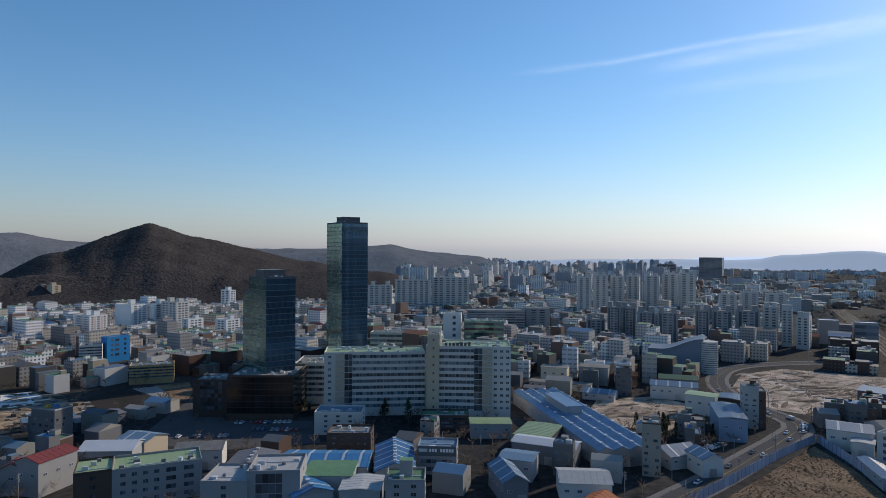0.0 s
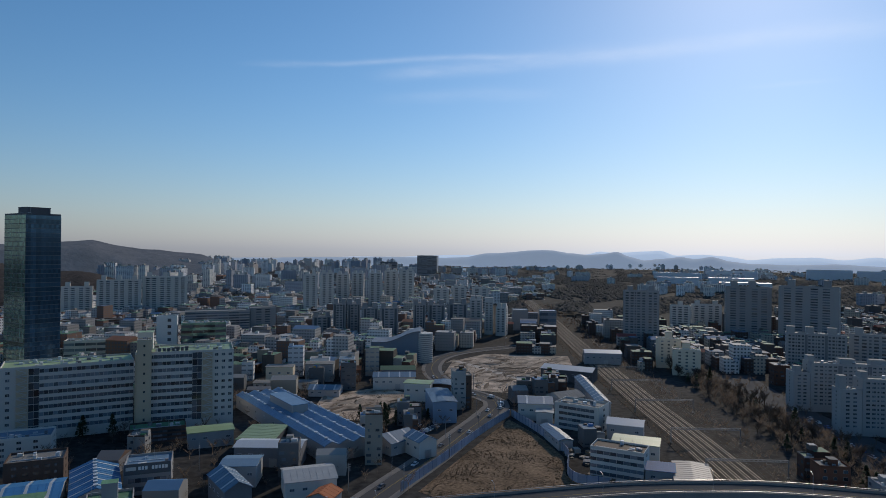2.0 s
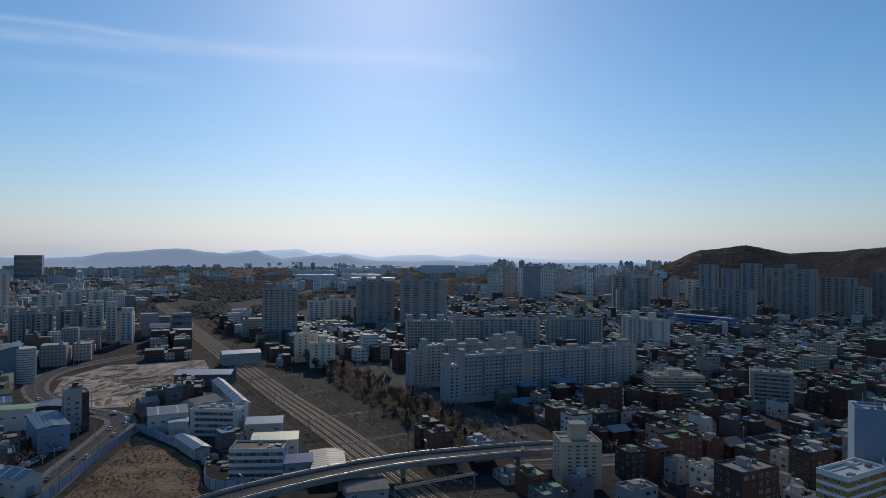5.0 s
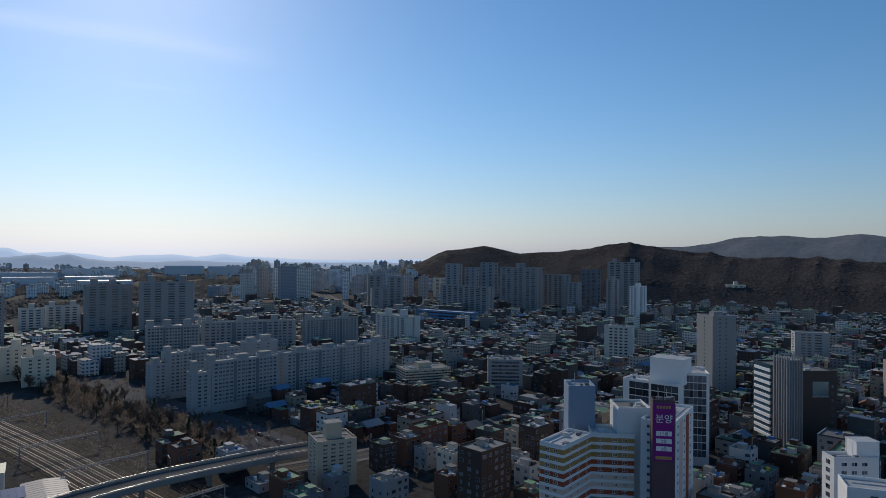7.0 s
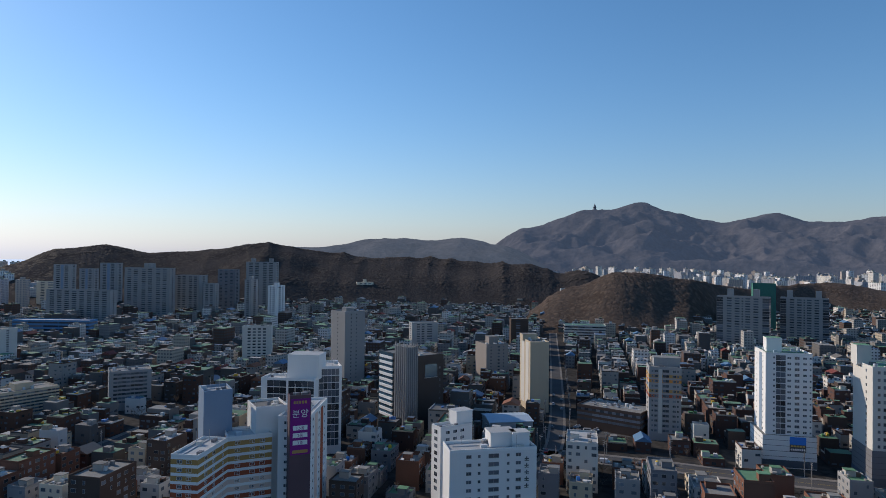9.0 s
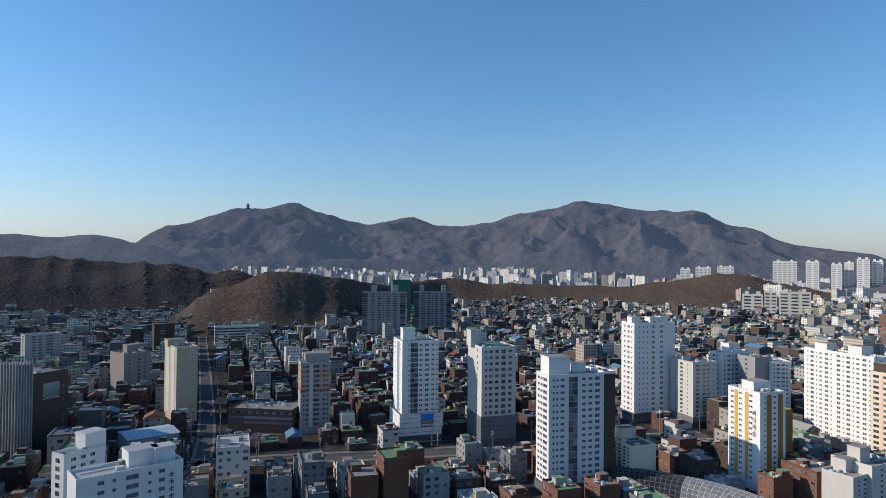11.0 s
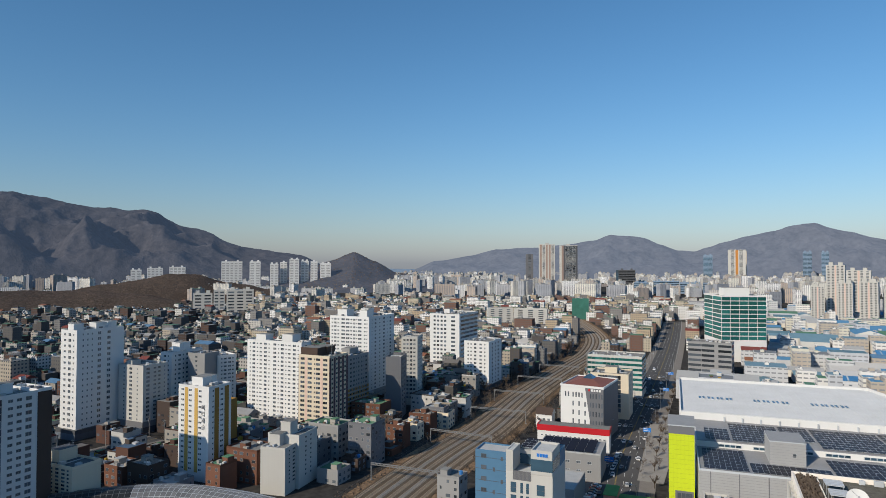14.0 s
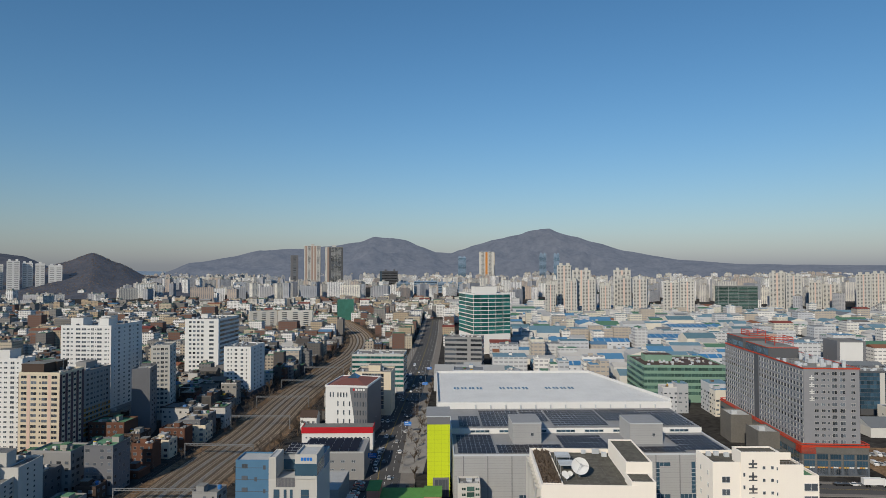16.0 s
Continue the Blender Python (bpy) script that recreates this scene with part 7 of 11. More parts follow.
patch("ground_forecourt", FORECOURT, DRYGRASS, "dry grass and parking beside a hotel")
claim_poly(FORECOURT)

ROAD_A = road([(60, 226), (89, 252), (124, 283), (156, 314), (183, 340), (206, 370), (200, 420), (205, 470), (224, 515), (252, 549), (293, 568), (350, 577)], 11, "two-way asphalt road beside a fence", 2)
ROAD_B = road([(-60, -190), (-104, -266), (-129, -317), (-182, -412), (-266, -562), (-395, -800), (-520, -1040)], 21, "wide asphalt avenue lined by offices", 6, 7.0)
VERGE = [(-123, -283), (-133, -277), (-162, -326), (-187, -381), (-198, -402), (-186, -404), (-150, -335)]
patch("paved_verge", VERGE, CONCRETE, "pale paved verge between an avenue and a warehouse", 0.24)
ROAD_C = road([(291, -158), (262, -196), (225, -240), (190, -286), (160, -333), (120, -380)], 11, "shopping street with pale paving", 2)
ROAD_D = road([(240, -118), (258, -133), (307, -174), (450, -256), (700, -393), (820, -460)], 7, "straight street between low houses", 1, 1.5)
ROAD_E = road([(956, 340), (1120, 440), (1284, 527), (1500, 650)], 26, "wide avenue full of cars in the distance", 6)
ROAD_F = road([(-250, -195), (-294, -168), (-380, -116), (-480, -56)], 13, "works road beside a hotel", 2)
ROAD_G = road([(267, 137), (300, 105), (360, 60), (450, 10)], 10, "road dropping from an overpass into the houses", 2)
ROAD_H = road([(310, 380), (380, 500), (470, 690), (560, 860)], 8, "service road along the railway", 2, side=False)


def fence(points, label, h=5.0):
    """Tall site hoarding: posts, rails and separate panels."""
    path = smooth_path(points, 4.0)
    o = thing("site_fence", Matrix(), label, "fence")
    panel, post = Build(), Build()
    panel.box(-1.9, -0.04, 0.2, 1.9, 0.04, h, PANEL)
    for k in range(7):
        panel.box(-1.8 + k * 0.6, -0.09, 0.2, -1.65 + k * 0.6, -0.03, h, PANEL)
    post.box(-0.1, -0.1, 0, 0.1, 0.1, h + 0.25, PANELDARK)
    pm, qm = panel.mesh("panel"), post.mesh("post")
    for p, q in zip(path, path[1:]):
        a = math.degrees(math.atan2(q.y - p.y, q.x - p.x))
        m = (p + q) / 2
        part("panel", pm, o, at=pose(m.x, m.y, 0, 0, 0, a) @ Matrix.Diagonal(((q - p).length / 4.0, 1, 1, 1)))
        part("post", qm, o, at=pose(p.x, p.y, 0, 0, 0, a))


PANEL = mat("grey_blue_hoarding", (0.34, 0.38, 0.46), 0.5, 0.1, tint=0.12)
PANELDARK = mat("dark_blue_post", (0.08, 0.11, 0.22), 0.5, 0.1)
fence([(93, 246), (123, 272), (166, 310), (196, 334)], "pale blue site hoarding along the road", 4.5)
fence([(197, 334), (192, 294), (184, 258), (170, 238), (167, 226), (176, 216)], "pale grey site hoarding round a vacant lot", 4.5)


def overpass():
    """Curved road bridge over the tracks on piers with parapets."""
    path = smooth_path([(70, 212), (130, 202), (165, 195), (197, 184), (223, 171), (245, 155), (267, 137), (284, 120)], 9)
    o = thing("road_overpass", Matrix(), "curved concrete road overpass crossing the railway", "bridge")
    b = Build()
    strip(b, path, -6.2, 6.2, 6.6, 7.8, CONCRETE, ASPHALT)
    strip(b, path, -4.0, 4.0, 5.6, 6.6, CONCRETE)
    part("deck", b, o)
    for s in (-6.2, 5.9):
        b = Build()
        strip(b, path, s, s + 0.3, 7.8, 8.8, CONCRETE)
        part("parapet_wall", b, o)
        r = Build()
        strip(r, path, s + 0.05, s + 0.2, 9.2, 9.35, STEEL)
        part("guard_rail", r, o)
    b = Build()
    dashes(b, path, 0, 0.2, 1, 0, 7.815, YLINE)
    part("centre_line", b, o)
    for i, p in enumerate(path[::3]):
        b = Build()
        b.tube(p.x, p.y, 1.1, 0, 5.7, CONCRETE, 12)
        part("pier", b, o)
    lamp_row(path, 6.0, 7.8, 4)
    claim_path(path, 8)


LAMP = []


def lamp_row(path, s, z, every):
    for i, (p, q) in enumerate(zip(path, path[1:])):
        if i % every:
            continue
        e = offset([p, q], s)[0]
        m = pose(e.x, e.y, z, 0, 0, math.degrees(math.atan2(q.y - p.y, q.x - p.x)) + (90 if s > 0 else -90))
        if LAMP:
            copy_thing(LAMP[0], m)
            continue
        o = thing("street_lamp", m, "tall grey steel street lamp with one arm", "street lamp", "street lamps")
        b = Build()
        b.tube(0, 0, 0.12, 0, 9, STEEL, 8, 0.07)
        part("pole", b, o)
        b = Build()
        b.beam((0, 0, 8.9), (2.2, 0, 9.4), 0.05, STEEL)
        arm = part("arm", b, o)
        b = Build()
        b.box(1.9, -0.18, 9.32, 2.8, 0.18, 9.48, SHEET, bottom=True)
        part("lamp_head", b, arm)
        LAMP.append(o)


overpass()
lamp_row(ROAD_B, 11.5, 0.2, 3)
lamp_row(ROAD_B, -11.5, 0.2, 3)
lamp_row(ROAD_A, -6.0, 0.2, 4)

# ---- warehouse with solar roofs ----


def warehouse():
    """Long grey logistics hall: a high rear hall, a stepped front with solar fields, roof plant and a lime green stair tower."""
    yaw, w = 153.5, 118.0
    c, s = math.cos(radians(yaw)), math.sin(radians(yaw))
    o = thing("warehouse", pose(-126, -233, 0, 0, 0, yaw), "vast pale grey warehouse with solar panels on its stepped roof", "warehouse")
    claim(-126 + c * w / 2 - s * 84, -233 + s * w / 2 + c * 84, w + 8, 170, yaw, 4)
    b = Build()
    b.box(0, 0, 0, w, 34.5, 20.8, SHEDW)
    b.box(0, 34.5, 0, w, 74.5, 23.3, WHITE)
    part("front_hall", b, o)
    b = Build()
    rear = [(-6, 74.5), (w + 1, 74.5), (w - 21, 166), (-6, 166)]
    b.prism(rear, 0, 26.6, WHITE)
    part("rear_hall", b, o)
    b = Build()
    b.prism([(-5.6, 75), (w + 0.4, 75), (w - 21.4, 165.5), (-5.6, 165.5)], 26.6, 27.0, ROOFSHEET)
    for i in range(30):
        x = -5 + i * 4.0
        end = 165.3 if x < w - 22 else 165 - (x - (w - 22)) * 4.0
        if end > 77:
            b.box(x, 75.1, 27.0, x + 0.12, end, 27.07, ROOFSHEET)
    part("rear_roof", b, o)
    for name, pts in (("parapet", [(-6, 165.5), (w - 21, 165.5), (w - 21, 166), (-6, 166)]), ("parapet", [(-6, 75), (-5.6, 75), (-5.6, 165.5), (-6, 165.5)]),
                      ("parapet", [(w + 0.4, 75), (w + 1, 75), (w - 21, 165.5), (w - 21.6, 165.5)])):
        b = Build()
        b.prism(pts, 26.6, 28.4, WHITE)
        part(name, b, o)
    for i in range(24):
        b = Build()
        x = 3.6 + (i % 8) * 1.9 + (i % 8 // 2) * 0.7 + (i // 8) * 27.0
        b.box(x, 108, 26.9, x + 1.5, 114, 27.35, SHEET)
        b.box(x + 0.2, 108.3, 27.35, x + 1.3, 113.7, 27.45, GLASS)
        part("skylight", b, o)
    for y0, y1, z in ((0.5, 34.4, 20.8), (35, 74.4, 23.3)):
        b = Build()
        b.box(0.4, y0, z, w - 0.4, y1, z + 0.2, ROOFGREY)
        for i in range(int(w / 6)):
            b.box(1 + i * 6, y0, z + 0.2, 1.1 + i * 6, y1, z + 0.26, ROOFGREY)
        part("roof", b, o)
    for a in ((0, 0, w, 0.5), (0, 0.5, 0.4, 34.4), (w - 0.4, 0.5, w, 34.4)):
        b = Build()
        b.box(a[0], a[1], 20.8, a[2], a[3], 21.5, SHEET)
        part("parapet", b, o)
    for i in range(8):
        b = Build()
        x = 9 + i * 13.4
        b.box(x, 34.3, 21.5, x + 9, 34.52, 22.7, SHEET)
        for k in range(4):
            b.box(x + 0.3 + k * 2.2, 34.22, 21.65, x + 2.2 + k * 2.2, 34.4, 22.55, BLUEGLASS)
        part("clerestory_window", b, o)
    for i in range(13):
        b = Build()
        x = 14 + i * 8
        b.box(x - 0.3, 73.6, 23.5, x + 0.3, 74.2, 25.2, SHEET)
        b.tube(x, 73.9, 0.45, 25.2, 25.6, SHEET, 8)
        part("roof_vent", b, o)
    panel = Build()
    panel.box(-0.93, -1.9, 0, 0.93, 1.9, 0.06, SOLAR, bottom=True)
    for y0 in (-1.93, 1.93):
        panel.box(-0.95, y0 - 0.03, 0.02, 0.95, y0 + 0.03, 0.075, SHEET)
    panel.box(0.93, -1.93, 0.0, 0.98, 1.93, 0.08, SHEET)
    pm = panel.mesh("solar_panel")
    n, rest = 0, Build()
    fields = ((2, 19, 2.5, 33, 21.0), (19, 48, 2.5, 16, 21.0), (48, 68, 9, 29, 21.0), (68, 98, 2.5, 11, 21.0), (98, 117, 5, 30, 21.0), (4, 15, 37, 57, 23.5), (15, 36, 37, 72, 23.5),
              (36, 49, 46, 72, 23.5), (49, 76, 37, 72, 23.5), (76, 98, 46, 72, 23.5), (98, 116, 37, 72, 23.5))
    for x0, x1, y0, y1, z in fields:
        for k in range(int((y1 - y0) / 3.98)):
            for i in range(int((x1 - x0) / 2.0)):
                x, y = x0 + 1 + i * 2.0, y0 + 2 + k * 3.98
                n += 1
                if n <= 240:
                    part("solar_panel", pm, o, at=Matrix.Translation((x, y, z + 0.35)) @ Matrix.Rotation(radians(2), 4, "X"))
                else:
                    rest.box(x - 0.93, y - 1.9, z + 0.25, x + 0.93, y + 1.9, z + 0.38, SOLAR)
                    rest.box(x + 0.93, y - 1.9, z + 0.25, x + 1.0, y + 1.9, z + 0.4, SHEET)
                    rest.box(x - 0.93, y - 1.96, z + 0.3, x + 0.93, y - 1.9, z + 0.4, SHEET)
    tagged(part("solar_field", rest, o, "dark blue solar panels in rows"), kind="stuff")
    for x0, x1, y0 in ((26.7, 39.4, 17.5), (78.3, 92.7, 15.5)):
        b = Build()
        b.box(x0, y0, 20.8, x1, y0 + 16, 30, SHEDW, ROOFGREY)
        b.box(x0 - 0.15, y0 - 0.15, 29.8, x1 + 0.15, y0 + 16.15, 30.2, SHEET, ROOFGREY, True)
        for k in range(8):
            b.box(x0, y0 - 0.04, 21.6 + k * 1.05, x1, y0 + 0.02, 21.66 + k * 1.05, ROOFGREY, bottom=True)
        part("roof_plant_room", b, o)
        part("window", piece("n", 1.3, 1.5, GLASS, SHEET), o, at=Matrix.Translation((x1 - 4, y0, 25)))
    for i in range(12):
        b = Build()
        b.box(i * 10 + 4, -0.12, 0, i * 10 + 4.3, 0.02, 20.8, MIDGREY)
        part("wall_joint", b, o)
    b = Build()
    for k in range(19):
        b.box(0, -0.05, 1 + k * 1.05, w, 0.02, 1.06 + k * 1.05, ROOFGREY, bottom=True)
    part("wall_ribs", b, o)
    for x0 in (32, 46, 62, 84, 99):
        for du, dz, ww, hh in ((0, 5, 1.6, 13.0), (-5, 3, 11, 1.7), (1.6, 16.3, 4.5, 1.5)):
            b = Build()
            b.box(x0 + du, -0.1, dz, x0 + du + ww, 0.02, dz + hh, BLUEGLASS, bottom=True)
            for k in range(int(max(ww, hh) / 1.7)):
                if hh > ww:
                    b.box(x0 + du - 0.05, -0.14, dz + k * 1.7, x0 + du + ww + 0.05, 0, dz + k * 1.7 + 0.15, SHEET, bottom=True)
                else:
                    b.box(x0 + du + k * 1.7, -0.14, dz, x0 + du + k * 1.7 + 0.15, 0, dz + hh, SHEET, bottom=True)
            part("wall_window", b, o)
    t = Build()
    t.box(-11, 12, 0, -1.2, 30, 31, LIME)
    t.box(-11.1, 11.9, 31, -1.1, 30.1, 34.2, MIDGREY)
    t.box(-11.4, 11.6, 34.2, -0.8, 30.4, 34.6, SHEET, ROOFGREY, True)
    part("stair_tower", t, o, "lime green panelled stair tower")
    g = Build()
    for k in range(16):
        g.box(-11.03, 11.94, k * 1.9 + 1.8, -1.17, 12.0, k * 1.9 + 1.87, LIMEDARK, bottom=True)
    for k in range(6):
        g.box(-9.4 + k * 1.5, 11.94, 0, -9.34 + k * 1.5, 12.0, 31, LIMEDARK)
    part("panel_joint", g, o)
    g = Build()
    g.box(-8.6, 11.8, 0, -1.6, 12.02, 8.2, MIDGREY)
    g.box(-7.9, 11.7, 0, -2.2, 12.02, 7.4, GLASS)
    for k in range(4):
        g.box(-7.9 + k * 1.6, 11.62, 0, -7.75 + k * 1.6, 11.9, 7.4, MIDGREY)
    part("entrance_glazing", g, o)
    g = Build()
    for k in range(7):
        g.box(-11.15, 13 + k * 2.3, 2, -10.95, 14.6 + k * 2.3, 29, GLASS)
    part("side_glazing", g, o)


LIMEDARK = mat("lime_green_joint", (0.4, 0.48, 0.03), 0.6, 0.06)
ROOFGREY = mat("grey_sheet_roof", (0.27, 0.272, 0.275), 0.55, 0.12, grain=1, big=0.15)
ROOFSHEET = mat("pale_sheet_roof", (0.6, 0.605, 0.6), 0.8, 0.12, grain=1, big=0.1)
warehouse()


def red_annex():
    o = thing("annex_building", pose(-110.4, -336, 0, 0, 0, 153.5), "low white annex with a long bright red fascia", "shop")
    claim(-108, -331, 44, 22, 153.5, 2)
    b = Build()
    b.box(-19, -5, 0, 19, 5, 12.4, WHITE, GREYROOF)
    part("wall", b, o)
    b = Build()
    b.box(-19.2, -5.25, 9.6, 19.2, -5, 12.8, RED, bottom=True)
    b.box(-19.3, -5, 9.6, -19, 5, 12.8, RED, bottom=True)
    b.box(19, -5, 9.6, 19.3, 5, 12.8, RED, bottom=True)
    part("fascia", b, o, "bright red painted fascia")
    for i in range(16):
        part("window", piece("n", 1.2, 0.8, GLASS, WHITE), o, at=Matrix.Translation((-16.5 + i * 2.2, -5, 7.2)))


red_annex()


def solar_works():
    """Low grey works with rows of solar panels on its flat roof."""
    o = thing("works_building", pose(-97, -299, 0, 0, 0, 153), "low grey works with solar panels on a flat roof", "factory")
    claim(-97, -299, 30, 26, 153, 3)
    b = Build()
    b.box(-15, -12, 0, 15, 12, 12.4, GREY, ROOFGREY)
    part("wall", b, o)
    for x0, x1, y0, y1 in ((-15, 15, -12, -11.7), (-15, 15, 11.7, 12), (-15, -14.7, -11.7, 11.7), (14.7, 15, -11.7, 11.7)):
        b = Build()
        b.box(x0, y0, 12.4, x1, y1, 13.0, PALEROOF)
        part("parapet", b, o)
    for j in range(4):
        for i in range(6):
            b = Build()
            b.box(-2.0, -1.6, 0, 2.0, 1.6, 0.12, SOLAR, bottom=True)
            part("solar_panel", b, o, at=pose(-12 + i * 4.3, -8.5 + j * 5.2, 13.3, 14, 0, 0))
    for i in range(5):
        part("window", piece("w", 2.0, 1.2, GLASS, SHEET), o, at=Matrix.Translation((-10 + i * 5, -12, 8.6)))
        part("window", piece("w", 2.0, 1.2, GLASS, SHEET), o, at=Matrix.Translation((-10 + i * 5, -12, 4.6)))


solar_works()


def glass_canopy():
    """Ribbed glass barrel roof of a station entrance, bent on its way."""
    o = thing("station_canopy", Matrix(), "dark ribbed glass barrel roof over a station passage", "canopy")
    path = smooth_path([(122, -262), (100, -268), (76, -268), (52, -258), (34, -246)], 2.2)
    claim_path(path, 11)
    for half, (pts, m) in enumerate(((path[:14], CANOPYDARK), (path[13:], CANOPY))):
        b, ribs = Build(), Build()
        rows = []
        for i, p in enumerate(pts):
            d = (pts[min(i + 1, len(pts) - 1)] - pts[max(i - 1, 0)]).normalized()
            row = []
            for k in range(13):
                a = math.pi * k / 12
                row.append((p.x + d.y * math.cos(a) * 9, p.y - d.x * math.cos(a) * 9, 3.0 + math.sin(a) * 7.5))
            rows.append(row)
        for r0, r1 in zip(rows, rows[1:]):
            for k in range(12):
                b.face([r0[k], r0[k + 1], r1[k + 1], r1[k]], m)
                ribs.beam(r0[k], r0[k + 1], 0.07, MASTGREY if half == 0 else SHEET)
                ribs.beam(r0[k], r1[k], 0.05, MASTGREY if half == 0 else SHEET)
        part("glazing", b, o)
        part("ribs", ribs, o, "pale steel ribs")
    b = Build()
    strip(b, path, -9, 9, 0, 3.0, DARKGREY)
    part("base_wall", b, o)


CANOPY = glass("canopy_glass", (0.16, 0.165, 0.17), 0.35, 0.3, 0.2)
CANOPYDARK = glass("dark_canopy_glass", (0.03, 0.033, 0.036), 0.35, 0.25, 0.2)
glass_canopy()


HALLWALL = mat("slate_blue_render", (0.19, 0.23, 0.28), 0.75, 0.08, streak=0.4)
HALLROOF = mat("dull_slate_sheet", (0.17, 0.2, 0.235), 0.5, 0.1)


def hall_church():
    """Blue-grey hall with a swept roof and a round stair tower."""
    p = (205, 545)
    o = thing("assembly_hall", pose(p[0], p[1], 0, 0, 0, -25), "blue-grey hall with a swept curved roof and a round tower", "hall")
    claim(*p, 56, 40, -25)
    b = Build()
    n = 16
    for i in range(n):
        x0, x1 = -26 + 44 * i / n, -26 + 44 * (i + 1) / n
        z0, z1 = (18 + 10 * math.sin(max(0, (x + 16) / 34) * math.pi / 2) ** 2 for x in (x0, x1))
        b.face([(x0, -14, 0), (x1, -14, 0), (x1, -14, z1), (x0, -14, z0)], HALLWALL)
        b.face([(x1, 14, 0), (x0, 14, 0), (x0, 14, z0), (x1, 14, z1)], HALLWALL)
        b.face([(x0, -15, z0), (x1, -15, z1), (x1, 15, z1), (x0, 15, z0)], HALLROOF)
        b.face([(x0, -15, z0 - 0.8), (x1, -15, z1 - 0.8), (x1, -15, z1), (x0, -15, z0)], HALLROOF)
    b.face([(-26, 14, 0), (-26, -14, 0), (-26, -14, 18), (-26, 14, 18)], HALLWALL)
    b.face([(18, -14, 0), (18, 14, 0), (18, 14, 28), (18, -14, 28)], HALLWALL)
    part("hall_body", b, o)
    b = Build()
    b.tube(22, -10, 7, 0, 26, OFFWHITE, 24)
    for k in range(14):
        b.tube(22, -10, 7.12, 1.5 + k * 1.75, 2.1 + k * 1.75, MIDGREY, 24)
    part("round_tower", b, o, "white round tower with dark rings")
    for i in range(9):
        part("window", piece("n", 1.0, 2.0, GLASS, SHEET), o, at=Matrix.Translation((-24 + i * 4.4, -14, 4)))


hall_church()


DISH = (-119.9, -145.6)


def dish_roof():
    """A satellite dish, planters and small shelters on a cream building's roof."""
    o = thing("satellite_dish", pose(DISH[0], DISH[1], 39.1, 0, 0, 150), "large white dish antenna on a roof", "dish antenna")
    b = Build()
    b.tube(0, 0, 0.3, 0, 2.2, STEEL, 8)
    part("mast", b, o)
    b = Build()
    rings, n = 6, 20
    for j in range(rings + 1):
        r = 2.5 * j / rings
        b.v += [(r * math.cos(i * math.tau / n), r * math.sin(i * math.tau / n), 0.16 * r * r) for i in range(n)]
    for j in range(rings):
        for i in range(n):
            k = (i + 1) % n
            b.f.append((j * n + i, (j + 1) * n + i, (j + 1) * n + k, j * n + k))
    b.m = [b.slot(WHITE)] * len(b.f)
    b.uv = [(0.0, 0.0)] * (4 * len(b.f))
    bowl = part("reflector", b, o, smooth=True, at=Matrix.Translation((0, -0.5, 2.8)) @ Matrix.Rotation(radians(55), 4, "X"))
    b = Build()
    for i in range(3):
        a = i * math.tau / 3
        b.beam((2.2 * math.cos(a), 2.2 * math.sin(a), 0.8), (0, 0, 2.4), 0.04, STEEL)
    b.box(-0.2, -0.2, 2.2, 0.2, 0.2, 2.6, STEEL, bottom=True)
    part("feed", b, bowl)


dish_roof()



BANNER = (7.5, 5.0, 50.5)


def banner():
    """Purple sales banner with white lettering on the two faces of the corner tower."""
    src = [o for o in bpy.data.objects if o.name.startswith("banner_tower")][0]
    w, d, h = BANNER
    for side, fw in ((0, w), (1, d)):
        m = side_matrix(side, w, d)
        b = Build()
        b.box(-fw / 2 + 0.3, -0.12, h - 21, fw / 2 - 0.3, 0.02, h - 1.2, PURPLE, bottom=True)
        part("banner_sheet", b, src, "purple vinyl banner", at=m)
        b = Build()
        for k in range(3):
            z = h - 11.5 - k * 2.6
            b.box(-fw * 0.34, -0.16, z - 0.8, fw * 0.34, -0.1, z + 0.8, WHITE, bottom=True)
        part("banner_plate", b, src, "white label plates", at=m)
        b = Build()
        for k in range(5):
            b.box(-fw * 0.32 + k * fw * 0.13, -0.16, h - 3.0, -fw * 0.32 + k * fw * 0.13 + fw * 0.09, -0.1, h - 2.0, YELLOW, bottom=True)
        b.box(-fw * 0.36, -0.16, h - 20.4, fw * 0.36, -0.1, h - 19.3, YELLOW, bottom=True)
        part("banner_bars", b, src, "yellow lettering bars", at=m)
        for txt, size, z, material in (("\uBD84\uC591", fw * 0.42, h - 7.6, WHITE), ("1.5\uB8F8", fw * 0.19, h - 12.1, PURPLE), ("2\uB8F8", fw * 0.19, h - 14.7, PURPLE), ("3\uB8F8", fw * 0.19, h - 17.3, PURPLE)):
            lettering(txt, size, z, material, src, m)


def lettering(txt, size, z, material, owner, m, u=0.0, out=0.17):
    curve = bpy.data.curves.new("lettering", "FONT")
    curve.body, curve.size, curve.align_x, curve.extrude = txt, size, "CENTER", 0.02
    tmp = new("lettering", curve)
    me = bpy.data.meshes.new_from_object(tmp.evaluated_get(bpy.context.evaluated_depsgraph_get()))
    bpy.data.objects.remove(tmp)
    me.materials.clear()
    me.materials.append(material)
    part("lettering", me, owner, at=m @ Matrix.Translation((u, -out, z)) @ Matrix.Rotation(math.pi / 2, 4, "X"))


banner()


